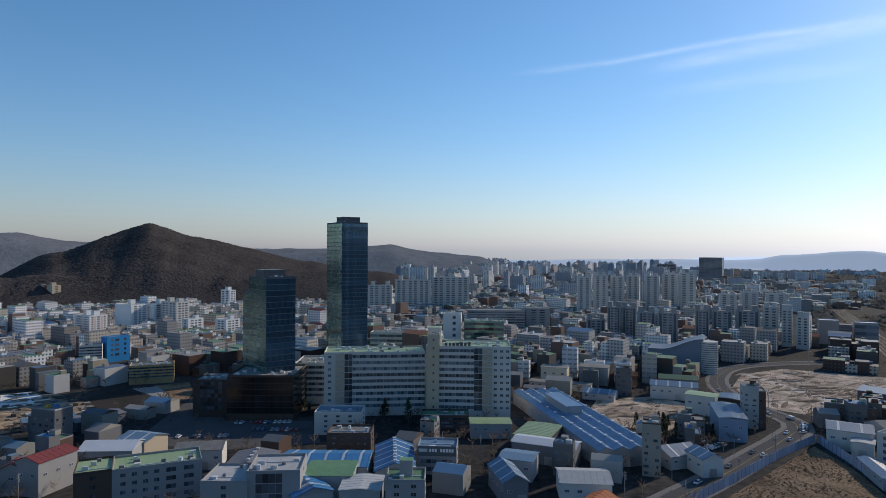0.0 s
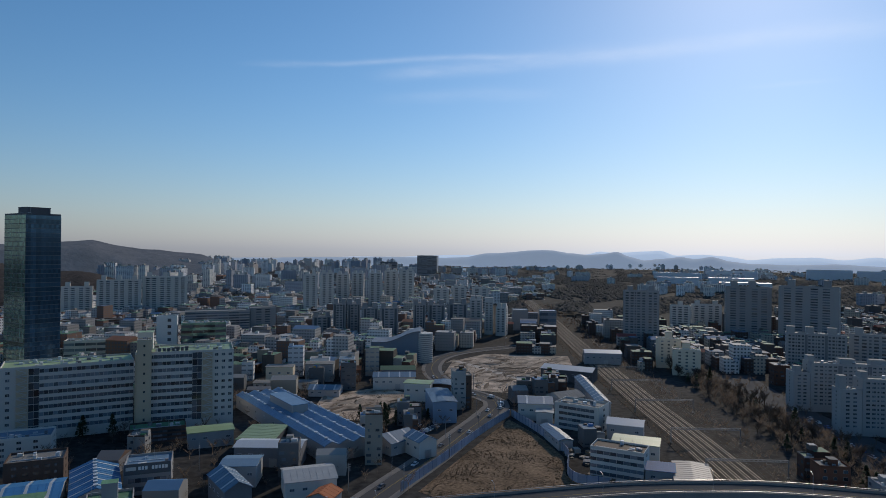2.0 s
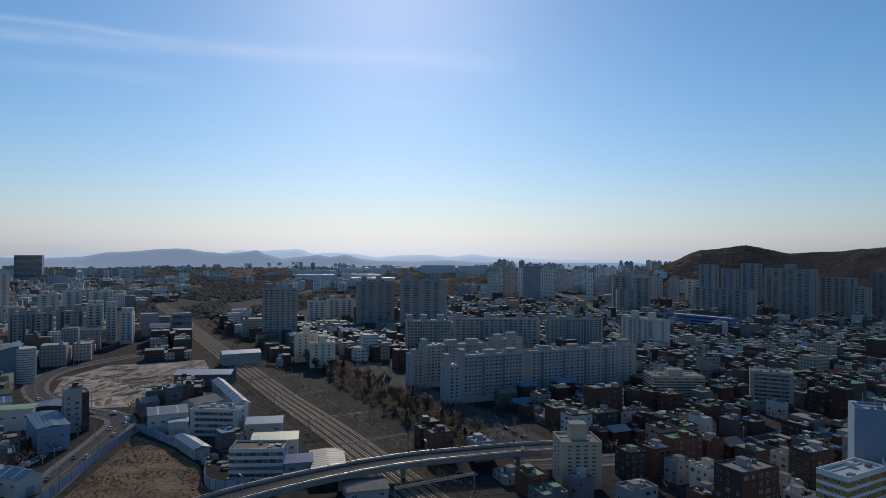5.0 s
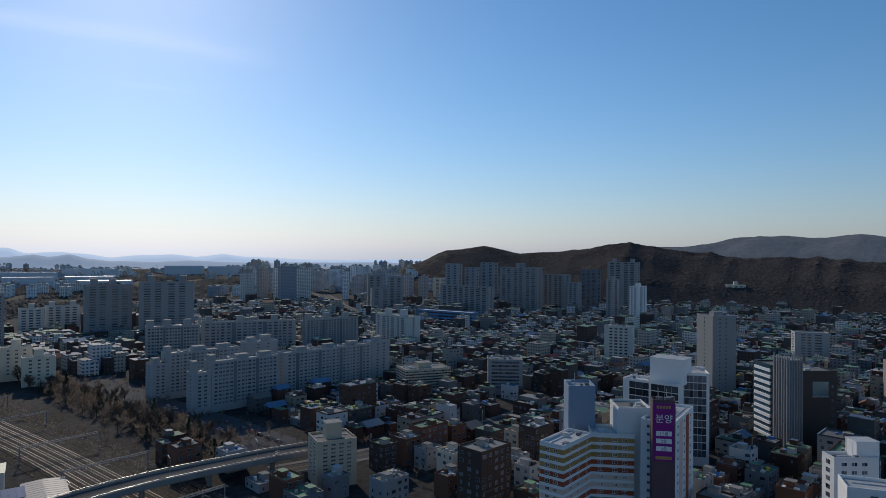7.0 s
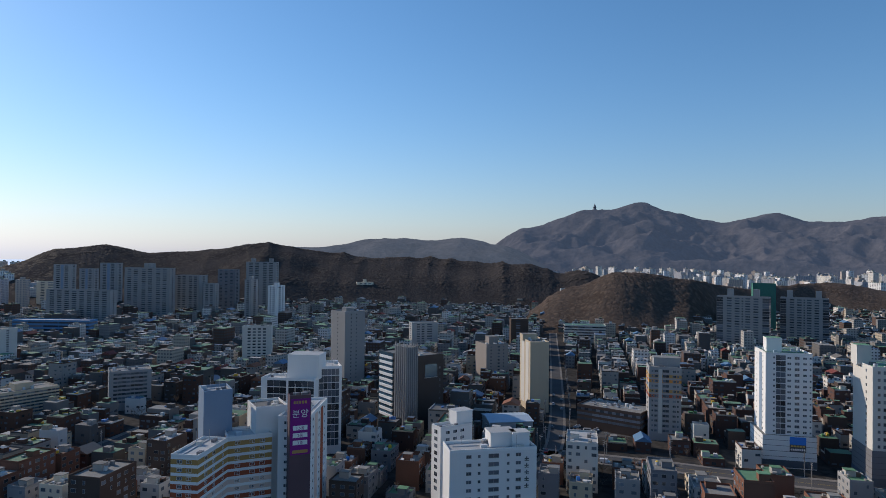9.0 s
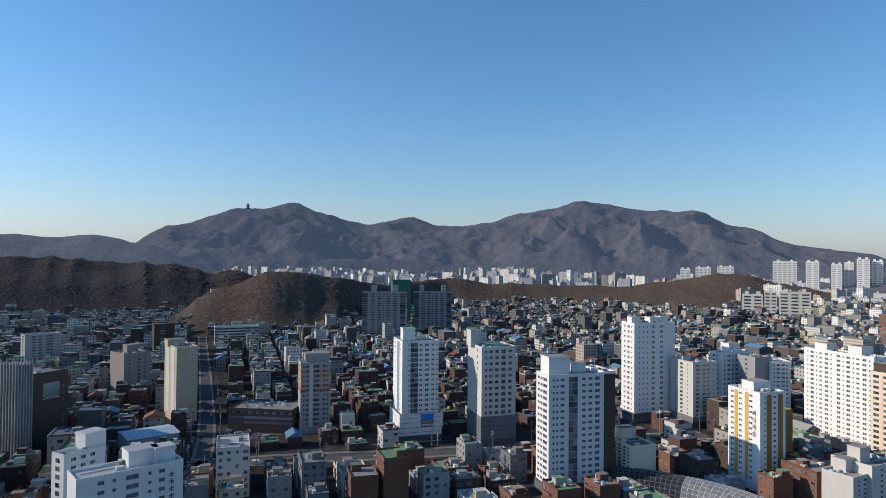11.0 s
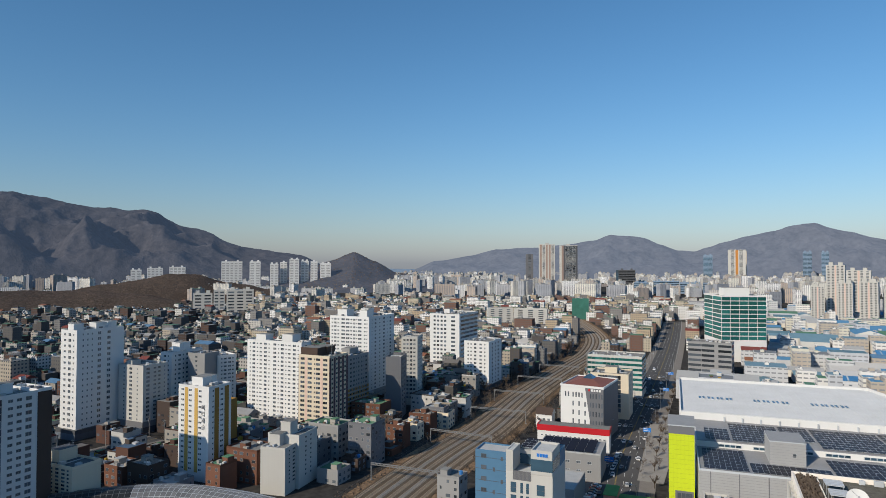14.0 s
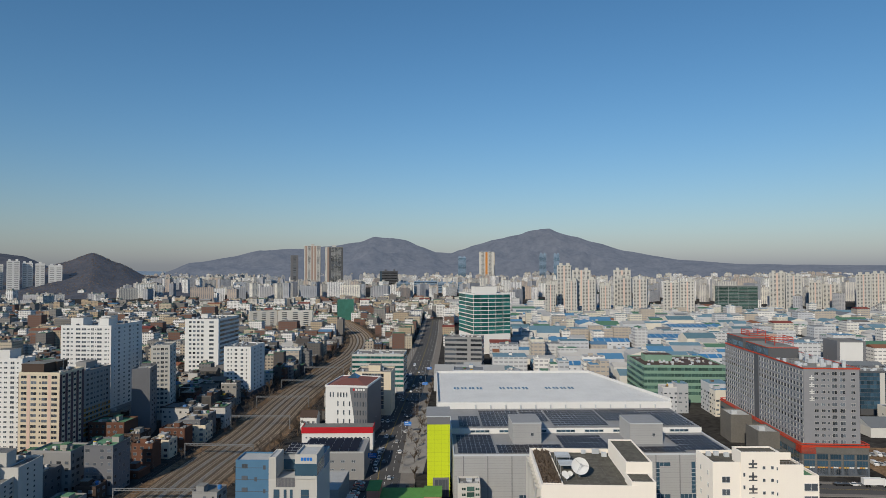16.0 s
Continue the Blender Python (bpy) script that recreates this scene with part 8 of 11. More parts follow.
def sign_bars(x, y, z, yaw, n, size, material, upright, label):
    """A name on a wall, as plain bars."""
    o = thing("wall_sign", pose(x, y, z, 0, 0, yaw), label, "sign")
    for i in range(n):
        b = Build()
        du, dz = (0, -i * size * 1.5) if upright else (i * size * 1.3, 0)
        b.box(du - size / 2, -0.1, dz - size * 0.1, du + size / 2, 0.05, dz + size * 0.12, material, bottom=True)
        b.box(du - size / 2, -0.1, dz - size / 2, du + size / 2, 0.05, dz - size * 0.38, material, bottom=True)
        b.box(du - size * 0.1, -0.1, dz - size / 2, du + size * 0.1, 0.05, dz + size / 2, material, bottom=True)
        part("sign_letter", b, o)


def on_wall(cx, cy, yaw, u, depth):
    c, s = math.cos(radians(yaw)), math.sin(radians(yaw))
    return cx + c * u + s * depth, cy + s * u - c * depth


for spot, z, yaw, n, size, m, up, label in (
        (on_wall(-154.3, -128.2, 152.3, 11.4, 0.45), 42.6, 152.3, 6, 2.4, DARKGREY, True, "dark upright name letters as bars on a cream wall"),
        (on_wall(201.4, -88.6, -97.7, 11.6, 5.5), 32.0, -97.7, 5, 1.5, DARKGREY, True, "dark upright name letters as bars on a white wall"),
        (on_wall(-330.6, -227.2, 148.7, -9.2, 50.0), 46.0, 148.7, 4, 2.2, WHITE, True, "white upright name letters as bars on grey panels")):
    sign_bars(spot[0], spot[1], z, yaw, n, size, m, up, label)


def roof_board():
    o = thing("roof_signboard", pose(*on_wall(-1.8, 291.7, -4, 0, 8.3), 12.0, 0, 0, -4), "dark roof signboard with pale letter bars", "sign")
    b = Build()
    b.box(-8.6, 0, -3.6, 8.6, 0.3, 0.8, DARKGREY, bottom=True)
    board = part("board", b, o)
    b = Build()
    for i in range(9):
        if i != 3:
            b.box(-3.4 + i * 1.25, -0.08, -1.8, -2.5 + i * 1.25, 0.02, -0.4, WHITE, bottom=True)
    b.box(-8.0, -0.08, -1.8, -4.2, 0.02, -0.4, OFFWHITE, bottom=True)
    part("letter_bars", b, board)


roof_board()

# ---- trees ----


def bare_tree(height, seed):
    rnd = random.Random(seed)
    o = thing("bare_tree", Matrix.Translation((0, 0, -50)), "leafless brown winter tree", "tree", "trees along the railway")
    t, c = Build(), Build()
    t.tube(0, 0, height * 0.025, 0, height * 0.45, BARK, 7, height * 0.016)
    part("trunk", t, o)
    for i in range(13):
        a, z = rnd.uniform(0, math.tau), height * rnd.uniform(0.25, 0.5)
        q = Vector((math.cos(a), math.sin(a), rnd.uniform(0.8, 2.2))).normalized()
        end = Vector((0, 0, z)) + q * height * rnd.uniform(0.3, 0.5)
        c.beam((0, 0, z), end, height * 0.008, BARK)
        for k in range(8):
            p = Vector((0, 0, z)).lerp(end, rnd.uniform(0.3, 1.0))
            v = (q + Vector((rnd.uniform(-1, 1), rnd.uniform(-1, 1), rnd.uniform(-0.2, 1))) * 0.8).normalized() * height * rnd.uniform(0.1, 0.22)
            c.beam(p, p + v, height * 0.0035, TWIG)
            s = v.cross(Vector((0, 0, 1))).normalized() * height * 0.05
            c.beam(p + v * 0.5, p + v * 0.8 + s, height * 0.003, TWIG)
    part("crown", c, o)
    return o


def pine_tree(height, seed):
    rnd = random.Random(seed)
    o = thing("pine_tree", Matrix.Translation((0, 0, -50)), "dark green pine with an uneven crown", "tree", "evergreens in the yards")
    t, c = Build(), Build()
    t.tube(0, 0, height * 0.03, 0, height * 0.8, BARK, 7, height * 0.01)
    part("trunk", t, o)
    for i in range(150):
        a, f = rnd.uniform(0, math.tau), rnd.uniform(0.18, 1.0)
        r = height * 0.26 * (1.08 - f) * rnd.uniform(0.5, 1.15)
        x, y, z, s = r * math.cos(a), r * math.sin(a), height * f, height * rnd.uniform(0.04, 0.08)
        for k in range(3):
            b1, b2 = rnd.uniform(0, 6), rnd.uniform(-0.6, 0.3)
            v1 = Vector((math.cos(b1), math.sin(b1), b2)) * s
            v2 = Vector((-math.sin(b1), math.cos(b1), b2)) * s * 0.6
            p = Vector((x, y, z))
            c.face([tuple(p - v1), tuple(p + v2), tuple(p + v1), tuple(p - v2)], PINE)
    part("crown", c, o)
    return o


def plant_trees():
    rnd = random.Random(21)
    kinds = [bare_tree(11, 1), bare_tree(9, 2), bare_tree(14, 3)]
    pines = [pine_tree(9, 4), pine_tree(11, 5)]
    used = set()

    def plant(src, x, y, s):
        m = pose(x, y, 0, 0, 0, rnd.uniform(0, 360)) @ Matrix.Diagonal((s, s, s, 1))
        if src in used:
            t = copy_thing(src, m)
            t.scale = (s, s, s)
        else:
            src.matrix_basis = m
            used.add(src)

    for side, lo, hi in ((26, -720, -380), (-26, -560, -300), (27, 440, 760)):
        for p in offset(RAIL, side)[::2]:
            if lo < p.y < hi and rnd.random() < 0.8:
                plant(rnd.choice(kinds), p.x + rnd.uniform(-4, 4), p.y + rnd.uniform(-4, 4), rnd.uniform(0.7, 1.2))
    for p in offset(ROAD_B, 17)[::2]:
        if p.length < 620:
            plant(kinds[1], p.x, p.y, rnd.uniform(0.6, 0.8))
    for i in range(26):
        plant(rnd.choice(pines), 120 + rnd.uniform(-12, 60), 345 + rnd.uniform(-14, 14) + i * 0.6, rnd.uniform(0.6, 1.0))
    for i in range(60):
        f = i / 60
        plant(rnd.choice(kinds + kinds + pines), 282 + f * 145 + rnd.uniform(-14, 14), 175 + f * 265 + rnd.uniform(-12, 12), rnd.uniform(0.7, 1.2))
    for i in range(16):
        plant(rnd.choice(pines + kinds), -60 + rnd.uniform(-40, 40), 385 + rnd.uniform(-10, 20), rnd.uniform(0.7, 1.1))


plant_trees()


def poles():
    rnd = random.Random(77)
    o = thing("utility_pole", Matrix.Translation((0, 0, -50)), "grey concrete utility pole with cross-arms and wires", "utility pole", "utility poles")
    b = Build()
    b.tube(0, 0, 0.2, 0, 12, CONCRETE, 8, 0.13)
    part("pole", b, o)
    b = Build()
    for z in (10.4, 11.3):
        b.beam((-1.1, 0, z), (1.1, 0, z), 0.07, STEEL)
    b.tube(0.5, 0.1, 0.35, 8.6, 9.8, MIDGREY, 10)
    part("cross_arm", b, o)
    first = True
    for path, s, gap, far in ((ROAD_A, 8.0, 3, 460), (ROAD_C, 7.5, 2, 420), (ROAD_C, -7.5, 2, 420), (ROAD_D, 7.5, 2, 560), (ROAD_D, -7.5, 3, 520), (ROAD_G, 7, 3, 420)):
        for i, p in enumerate(offset(path, s)):
            if i % gap or p.length > far:
                continue
            m = pose(p.x, p.y, 0, 0, 0, rnd.uniform(0, 180))
            if first:
                o.matrix_basis, first = m, False
            else:
                copy_thing(o, m)
    for i in range(34):
        a, r = rnd.uniform(-20, 36), rnd.uniform(262, 420)
        x, y = at_polar(a, r)
        if free(x, y):
            copy_thing(o, pose(x, y, 0, 0, 0, rnd.uniform(0, 180)))


poles()
woods("bare shrubs and small trees between the workshops", (-34, 44), (262, 560), lambda a, r: 1.0, 900, TWIG, size=(2.5, 6), least=0.5, seed=61)
woods("bare street trees among the houses", (-165, -55), (262, 620), lambda a, r: 1.0, 900, TWIG, size=(2.0, 4.5), least=0.5, seed=62)

# ---- cars ----
PAINTS = [mat(n, c, 0.3, 0.03, spec=0.5) for n, c in (("white_car_paint", (0.7, 0.7, 0.7)), ("black_car_paint", (0.02, 0.02, 0.022)),
          ("silver_car_paint", (0.4, 0.41, 0.42)), ("grey_car_paint", (0.12, 0.125, 0.13)), ("blue_car_paint", (0.03, 0.08, 0.25)), ("red_car_paint", (0.35, 0.03, 0.03)))]
TYRE = mat("tyre_rubber", (0.02, 0.02, 0.02), 0.9, 0.1)
COLOURS = ("white", "black", "silver", "dark grey", "blue", "red")


def make_car(k, van=False, plain=False):
    p = PAINTS[k]
    L, W, H = (4.9, 1.95, 2.0) if van else (4.6, 1.82, 1.45)
    o = thing("van" if van else "car", Matrix.Translation((0, 0, -50)), f"{COLOURS[k]} {'delivery van' if van else 'saloon car'} standing on asphalt", "van" if van else "car", "cars")
    b = Build()
    prof = ([(-L / 2, 0.3), (L / 2, 0.3), (L / 2, 0.9), (L / 2 - 0.9, 1.05), (L / 2 - 1.3, H), (-L / 2, H)] if van else
            [(-L / 2, 0.3), (L / 2, 0.3), (L / 2, 0.75), (L / 2 - 1.0, 0.9), (-L / 2 + 0.5, 0.95), (-L / 2, 0.85)])
    for s in (-1, 1):
        b.face([(x, s * W / 2, z) for x, z in (prof if s < 0 else prof[::-1])], p)
    for (x0, z0), (x1, z1) in zip(prof, prof[1:] + prof[:1]):
        b.face([(x0, -W / 2, z0), (x0, W / 2, z0), (x1, W / 2, z1), (x1, -W / 2, z1)], p)
    if not van:
        b.box(-1.1, -0.63, H - 0.02, 0.55, 0.63, H + 0.03, p)
    part("body", b, o)
    b = Build()
    if van:
        b.face([(L / 2 - 0.92, -W / 2 + 0.1, 1.08), (L / 2 - 0.92, W / 2 - 0.1, 1.08), (L / 2 - 1.25, W / 2 - 0.1, H - 0.1), (L / 2 - 1.25, -W / 2 + 0.1, H - 0.1)], GLASS)
        part("windscreen", b, o)
    else:
        lo, hi = (-1.75, 1.35), (-1.1, 0.55)
        q = [(lo[0], -0.8, 0.92), (lo[1], -0.8, 0.92), (lo[1], 0.8, 0.92), (lo[0], 0.8, 0.92), (hi[0], -0.62, H), (hi[1], -0.62, H), (hi[1], 0.62, H), (hi[0], 0.62, H)]
        for f in ((0, 1, 5, 4), (1, 2, 6, 5), (2, 3, 7, 6), (3, 0, 4, 7)):
            b.face([q[i] for i in f], GLASS)
        part("window_glass", b, o)
    if plain:
        return o
    for x in (-L / 2 + 0.85, L / 2 - 0.85):
        for y in (-W / 2 + 0.1, W / 2 - 0.1):
            b = Build()
            n = 10
            k0 = len(b.v)
            b.v += [(x + 0.33 * math.cos(i * math.tau / n), y + e, 0.33 + 0.33 * math.sin(i * math.tau / n)) for e in (-0.1, 0.1) for i in range(n)]
            b.f += [tuple(k0 + i for i in range(n)), tuple(k0 + 2 * n - 1 - i for i in range(n))]
            b.f += [(k0 + i, k0 + (i + 1) % n, k0 + n + (i + 1) % n, k0 + n + i) for i in range(n)]
            b.m += [b.slot(TYRE)] * (n + 2)
            b.uv += [(0.0, 0.0)] * (2 * n + 4 * n)
            part("wheel", b, o)
    return o


def park_cars():
    rnd = random.Random(31)
    near = [make_car(k) for k in range(6)] + [make_car(0, True)]
    away = [make_car(k, plain=True) for k in range(6)] + [make_car(0, True, True)]
    used = set()

    def put(x, y, a, z=0.07):
        src = rnd.choices(near if math.hypot(x, y) < 345 else away, (5, 4, 4, 4, 1, 1, 2))[0]
        m = pose(x, y, z, 0, 0, a)
        if src in used:
            copy_thing(src, m)
        else:
            src.matrix_basis = m
            used.add(src)

    def along(path, sides, gap, far):
        for s in sides:
            run = rnd.uniform(0, gap)
            for p, q in zip(offset(path, s), offset(path, s)[1:]):
                run -= (q - p).length
                if run < 0 and p.length < far:
                    put(p.x, p.y, math.degrees(math.atan2(q.y - p.y, q.x - p.x)) + (180 if s < 0 else 0))
                    run = gap * rnd.uniform(0.5, 1.6)

    along(ROAD_A, (-2.7, 2.7), 40, 500)
    along(ROAD_B, (-8.7, -5.2, -1.7, 1.7, 5.2, 8.7), 40, 640)
    along(ROAD_C, (-2.7, 2.7, 5.0), 34, 420)
    along(ROAD_D, (-2.7, 2.7), 40, 480)
    for row, (x0, y0, dx, dy, a, n) in enumerate(((118, 306, -4.5, 3.0, 40, 9), (112, 296, -4.5, 3.0, 40, 9), (200, 352, 1.5, 2.6, 30, 7), (-118, -300, -2.5, -4.2, 63, 6),
                                                  (-110, 352, 2.7, 0, 90, 12), (-118, 366, 2.7, 0.2, 90, 12), (-140, 338, 2.7, 0.2, 90, 10), (318, -205, 1.4, -2.4, -30, 8), (328, -199, 1.4, -2.4, -30, 8),
                                                  (-82, -262, -1.6, -2.7, 151, 8), (-90, -258, -1.6, -2.7, 151, 8), (-118, -326, -1.4, -2.6, 151, 6), (128, 318, 2.4, 1.6, 130, 8), (122, 326, 2.4, 1.6, 130, 8),
                                                  (300, 140, 4.6, 7.8, 60, 9), (318, 190, 4.6, 8.2, 60, 9), (345, 226, 4.4, 8.4, 60, 8), (-338, -184, -2.5, 1.5, 58, 12), (-346, -198, -2.5, 1.5, 58, 14), (-284, -180, -2.9, 1.75, 148, 8), (-300, -157, -5.4, 3.3, 148, 6))):
        for i in range(n):
            if rnd.random() < 0.85:
                put(x0 + dx * i, y0 + dy * i, a + rnd.uniform(-4, 4))


park_cars()


def green_works():
    """Low brick workshop with bright green roofs beside the avenue."""
    o = thing("roadside_workshop", pose(-106, -240, 0, 0, 0, 152), "low workshop with bright green roofs and salmon walls", "workshop")
    claim(-106, -240, 34, 16, 152, 1)
    for x0, x1, y0, y1, z in ((-14, -9, -5, 7, 9.5), (-9, 9, -4, 8, 6.0), (9, 16, -6, 6, 7.5)):
        b = Build()
        b.box(x0, y0, 0, x1, y1, z, SALMON)
        part("wall", b, o)
        b = Build()
        b.box(x0 - 0.2, y0 - 0.2, z, x1 + 0.2, y1 + 0.2, z + 0.25, BRIGHTGREEN)
        part("roof", b, o)
    for i in range(5):
        part("window", piece("w", 1.8, 1.2, GLASS, WHITE), o, at=Matrix.Translation((-7 + i * 3.4, -4, 3.6)))


SALMON = mat("salmon_render", (0.42, 0.22, 0.16), 0.85, 0.1)
BRIGHTGREEN = mat("bright_green_roof_paint", (0.1, 0.26, 0.07), 0.7, 0.2, grain=2, big=0.3)
green_works()


STRAW = island("dry_weed_stalks", [(0.25, 0.17, 0.1), (0.2, 0.14, 0.085), (0.3, 0.21, 0.13), (0.16, 0.12, 0.08)], 0.95)


def weeds(poly, count, label, seed, size=(0.15, 0.45)):
    """Tufts of dry weeds scattered over a plot."""
    rnd = random.Random(seed)
    b = Build()
    xs, ys = [p[0] for p in poly], [p[1] for p in poly]
    for i in range(count):
        x, y, inside = rnd.uniform(min(xs), max(xs)), rnd.uniform(min(ys), max(ys)), False
        for (x0, y0), (x1, y1) in zip(poly, poly[1:] + poly[:1]):
            if (y0 > y) != (y1 > y) and x < (x1 - x0) * (y - y0) / (y1 - y0) + x0:
                inside = not inside
        if inside and noise.noise(Vector((x * 0.06, y * 0.06, seed))) > rnd.uniform(-0.5, 0.4):
            s, a, n = rnd.uniform(*size), rnd.uniform(0, 6.28), len(b.v)
            b.v += [(x - s * math.cos(a), y - s * math.sin(a), 0.04), (x + s * math.cos(a), y + s * math.sin(a), 0.04), (x + rnd.uniform(-0.3, 0.3), y, 0.1 + s)]
            b.f.append((n, n + 1, n + 2))
    b.m = [b.slot(STRAW)] * len(b.f)
    b.uv = [(0.0, 0.0)] * (3 * len(b.f))
    single("dry_weeds", b, label, "weeds", kind="stuff")


weeds(LOT, 16000, "dry brown weeds over a fenced lot", 3)


def mounds(poly, count, label, seed):
    """Low uneven heaps of earth pushed up on cleared land."""
    rnd = random.Random(seed)
    b = Build()
    cx, cy = sum(p[0] for p in poly) / len(poly), sum(p[1] for p in poly) / len(poly)
    for i in range(count):
        p, f = rnd.choice(poly), rnd.uniform(0.05, 0.9)
        x, y, long, turn = cx + (p[0] - cx) * f + rnd.uniform(-12, 12), cy + (p[1] - cy) * f + rnd.uniform(-12, 12), rnd.uniform(2, 12), rnd.gauss(0.5, 0.4)
        c, q, n, k = math.cos(turn), math.sin(turn), 9, len(b.v)
        for ring_r, z in ((1.0, 0.03), (0.6, 0.55), (0.25, 0.8)):
            for a in range(n):
                w = ring_r * rnd.uniform(0.8, 1.2)
                b.v.append((*rot2(math.cos(a * math.tau / n) * long * w, math.sin(a * math.tau / n) * 1.6 * w, c, q, x, y), z * rnd.uniform(0.7, 1.2)))
        for r in (0, 1):
            for a in range(n):
                e = (a + 1) % n
                b.f.append((k + r * n + a, k + r * n + e, k + (r + 1) * n + e, k + (r + 1) * n + a))
        b.f.append(tuple(k + 2 * n + a for a in range(n)))
    b.m = [b.slot(MOUND)] * len(b.f)
    b.uv = [(0.0, 0.0)] * sum(len(f) for f in b.f)
    single("earth_mounds", b, label, "earth", kind="stuff", smooth=True)


def rot2(px, py, c, s, x, y):
    return (x + px * c - py * s, y + px * s + py * c)


MOUND = island("turned_earth", [(0.2, 0.15, 0.11), (0.15, 0.115, 0.085), (0.26, 0.2, 0.15), (0.3, 0.25, 0.2)], 0.95)
mounds(WASTE, 150, "low heaps of brown earth on cleared land", 14)
mounds(FIELD, 40, "low heaps of brown earth in a yard", 15)
mounds(SITE, 60, "heaps of dark spoil on a building site", 16)
weeds(WASTE, 5000, "patches of dry weeds on cleared land", 4)
weeds(FIELD, 3000, "patches of dry weeds in a yard", 5)


def rubble(poly, count, label, seed):
    """Heaps, blocks and stacked goods lying on a plot."""
    rnd = random.Random(seed)
    b = Build()
    cx, cy = sum(p[0] for p in poly) / len(poly), sum(p[1] for p in poly) / len(poly)
    for i in range(count):
        p, f = rnd.choice(poly), rnd.uniform(0.2, 0.95)
        x, y, s = cx + (p[0] - cx) * f + rnd.uniform(-8, 8), cy + (p[1] - cy) * f + rnd.uniform(-8, 8), rnd.uniform(0.5, 2.2)
        c, q = math.cos(i), math.sin(i)
        b.prism([rot2(px * s, py * s * rnd.uniform(0.5, 1.4), c, q, x, y) for px, py in ((-1, -1), (1, -1), (1, 1), (-1, 1))], 0, s * rnd.uniform(0.4, 1.0), LITTER)
    single("site_rubble", b, label, "rubble", kind="stuff")


def woods_in(poly, count, label, seed, size):
    """Bare crowns scattered over a plot."""
    rnd = random.Random(seed)
    b = Build()
    xs, ys = [p[0] for p in poly], [p[1] for p in poly]
    for i in range(count):
        x, y, inside = rnd.uniform(min(xs), max(xs)), rnd.uniform(min(ys), max(ys)), False
        for (x0, y0), (x1, y1) in zip(poly, poly[1:] + poly[:1]):
            if (y0 > y) != (y1 > y) and x < (x1 - x0) * (y - y0) / (y1 - y0) + x0:
                inside = not inside
        if inside:
            for k in range(2):
                crown(b, x, y, 0.3 + k, rnd.uniform(*size), rnd.uniform(1.0, 1.7), rnd, True)
    b.m = [b.slot(TWIG)] * len(b.f)
    b.uv = [(0.0, 0.0)] * (4 * len(b.f))
    single("woodland", b, label, "trees", kind="stuff")


LITTER = island("stacked_goods", [(0.22, 0.2, 0.17), (0.12, 0.1, 0.08), (0.36, 0.34, 0.31), (0.12, 0.14, 0.17), (0.2, 0.15, 0.1), (0.17, 0.13, 0.09)])
rubble(SITE, 90, "heaps, containers and stacked goods on a building site", 6)
rubble([(175, 216), (205, 226), (210, 262), (190, 262)], 60, "stacked goods in a works yard", 7)
woods_in(VERGE, 150, "bare street trees on a paved verge", 29, (1.6, 3.4))
woods_in(LANE, 420, "bare bushes and small trees beside a lane", 19, (1.5, 3.6))
woods_in(BELT, 1800, "bare trees and bushes in a strip beside the railway", 9, (2.2, 5.4))
woods_in(CARPARK, 60, "bare bushes round a car park", 10, (1.0, 2.5))
woods_in([(60, 300), (110, 296), (120, 330), (70, 352)], 60, "bare bushes between workshops", 11, (1.5, 3.5))

# ---- offices, hotel and works beside the avenue ----
STONE = mat("grey_brown_stone", (0.15, 0.145, 0.135), 0.8, 0.15, grain=1.2)
OLDDECK = mat("weathered_roof_paving", (0.12, 0.115, 0.1), 0.9, 0.4, grain=1.2, big=0.25)
SOIL = mat("planter_soil", (0.1, 0.07, 0.05), 0.95, 0.4, grain=2)
PANELBLUE = mat("pale_blue_panels", (0.09, 0.2, 0.32), 0.5, 0.06, grain=0.5)
HIPROOF = mat("brown_red_hipped_roof", (0.2, 0.085, 0.07), 0.7, 0.12)
SIGNBLUE = mat("blue_sign_face", (0.03, 0.2, 0.62), 0.4, 0.05)


def ring(b, x0, y0, x1, y1, z0, z1, t, material):
    """A low wall round a rectangle."""
    for a in ((x0, y0, x1, y0 + t), (x0, y1 - t, x1, y1), (x0, y0 + t, x0 + t, y1 - t), (x1 - t, y0 + t, x1, y1 - t)):
        b.box(a[0], a[1], z0, a[2], a[3], z1, material)


def block(o, x0, y0, x1, y1, z0, z1, wall, deck, rim=1.0):
    """One volume of a building: walls, parapet and roof deck as parts."""
    b = Build()
    b.box(x0, y0, z0, x1, y1, z1 - rim, wall)
    part("wall", b, o)
    b = Build()
    ring(b, x0, y0, x1, y1, z1 - rim, z1, 0.35, wall)
    part("parapet", b, o)
    b = Build()
    b.box(x0 + 0.35, y0 + 0.35, z1 - rim, x1 - 0.35, y1 - 0.35, z1 - rim + 0.12, deck)
    part("roof", b, o)


def face_window(o, kind, x, y, z, w, h, trim=WHITE, pane=GLASS, turn=0.0):
    part("window", piece(kind, w, h, pane, trim), o, at=Matrix.Translation((x, y, z)) @ Matrix.Rotation(radians(turn), 4, "Z"))


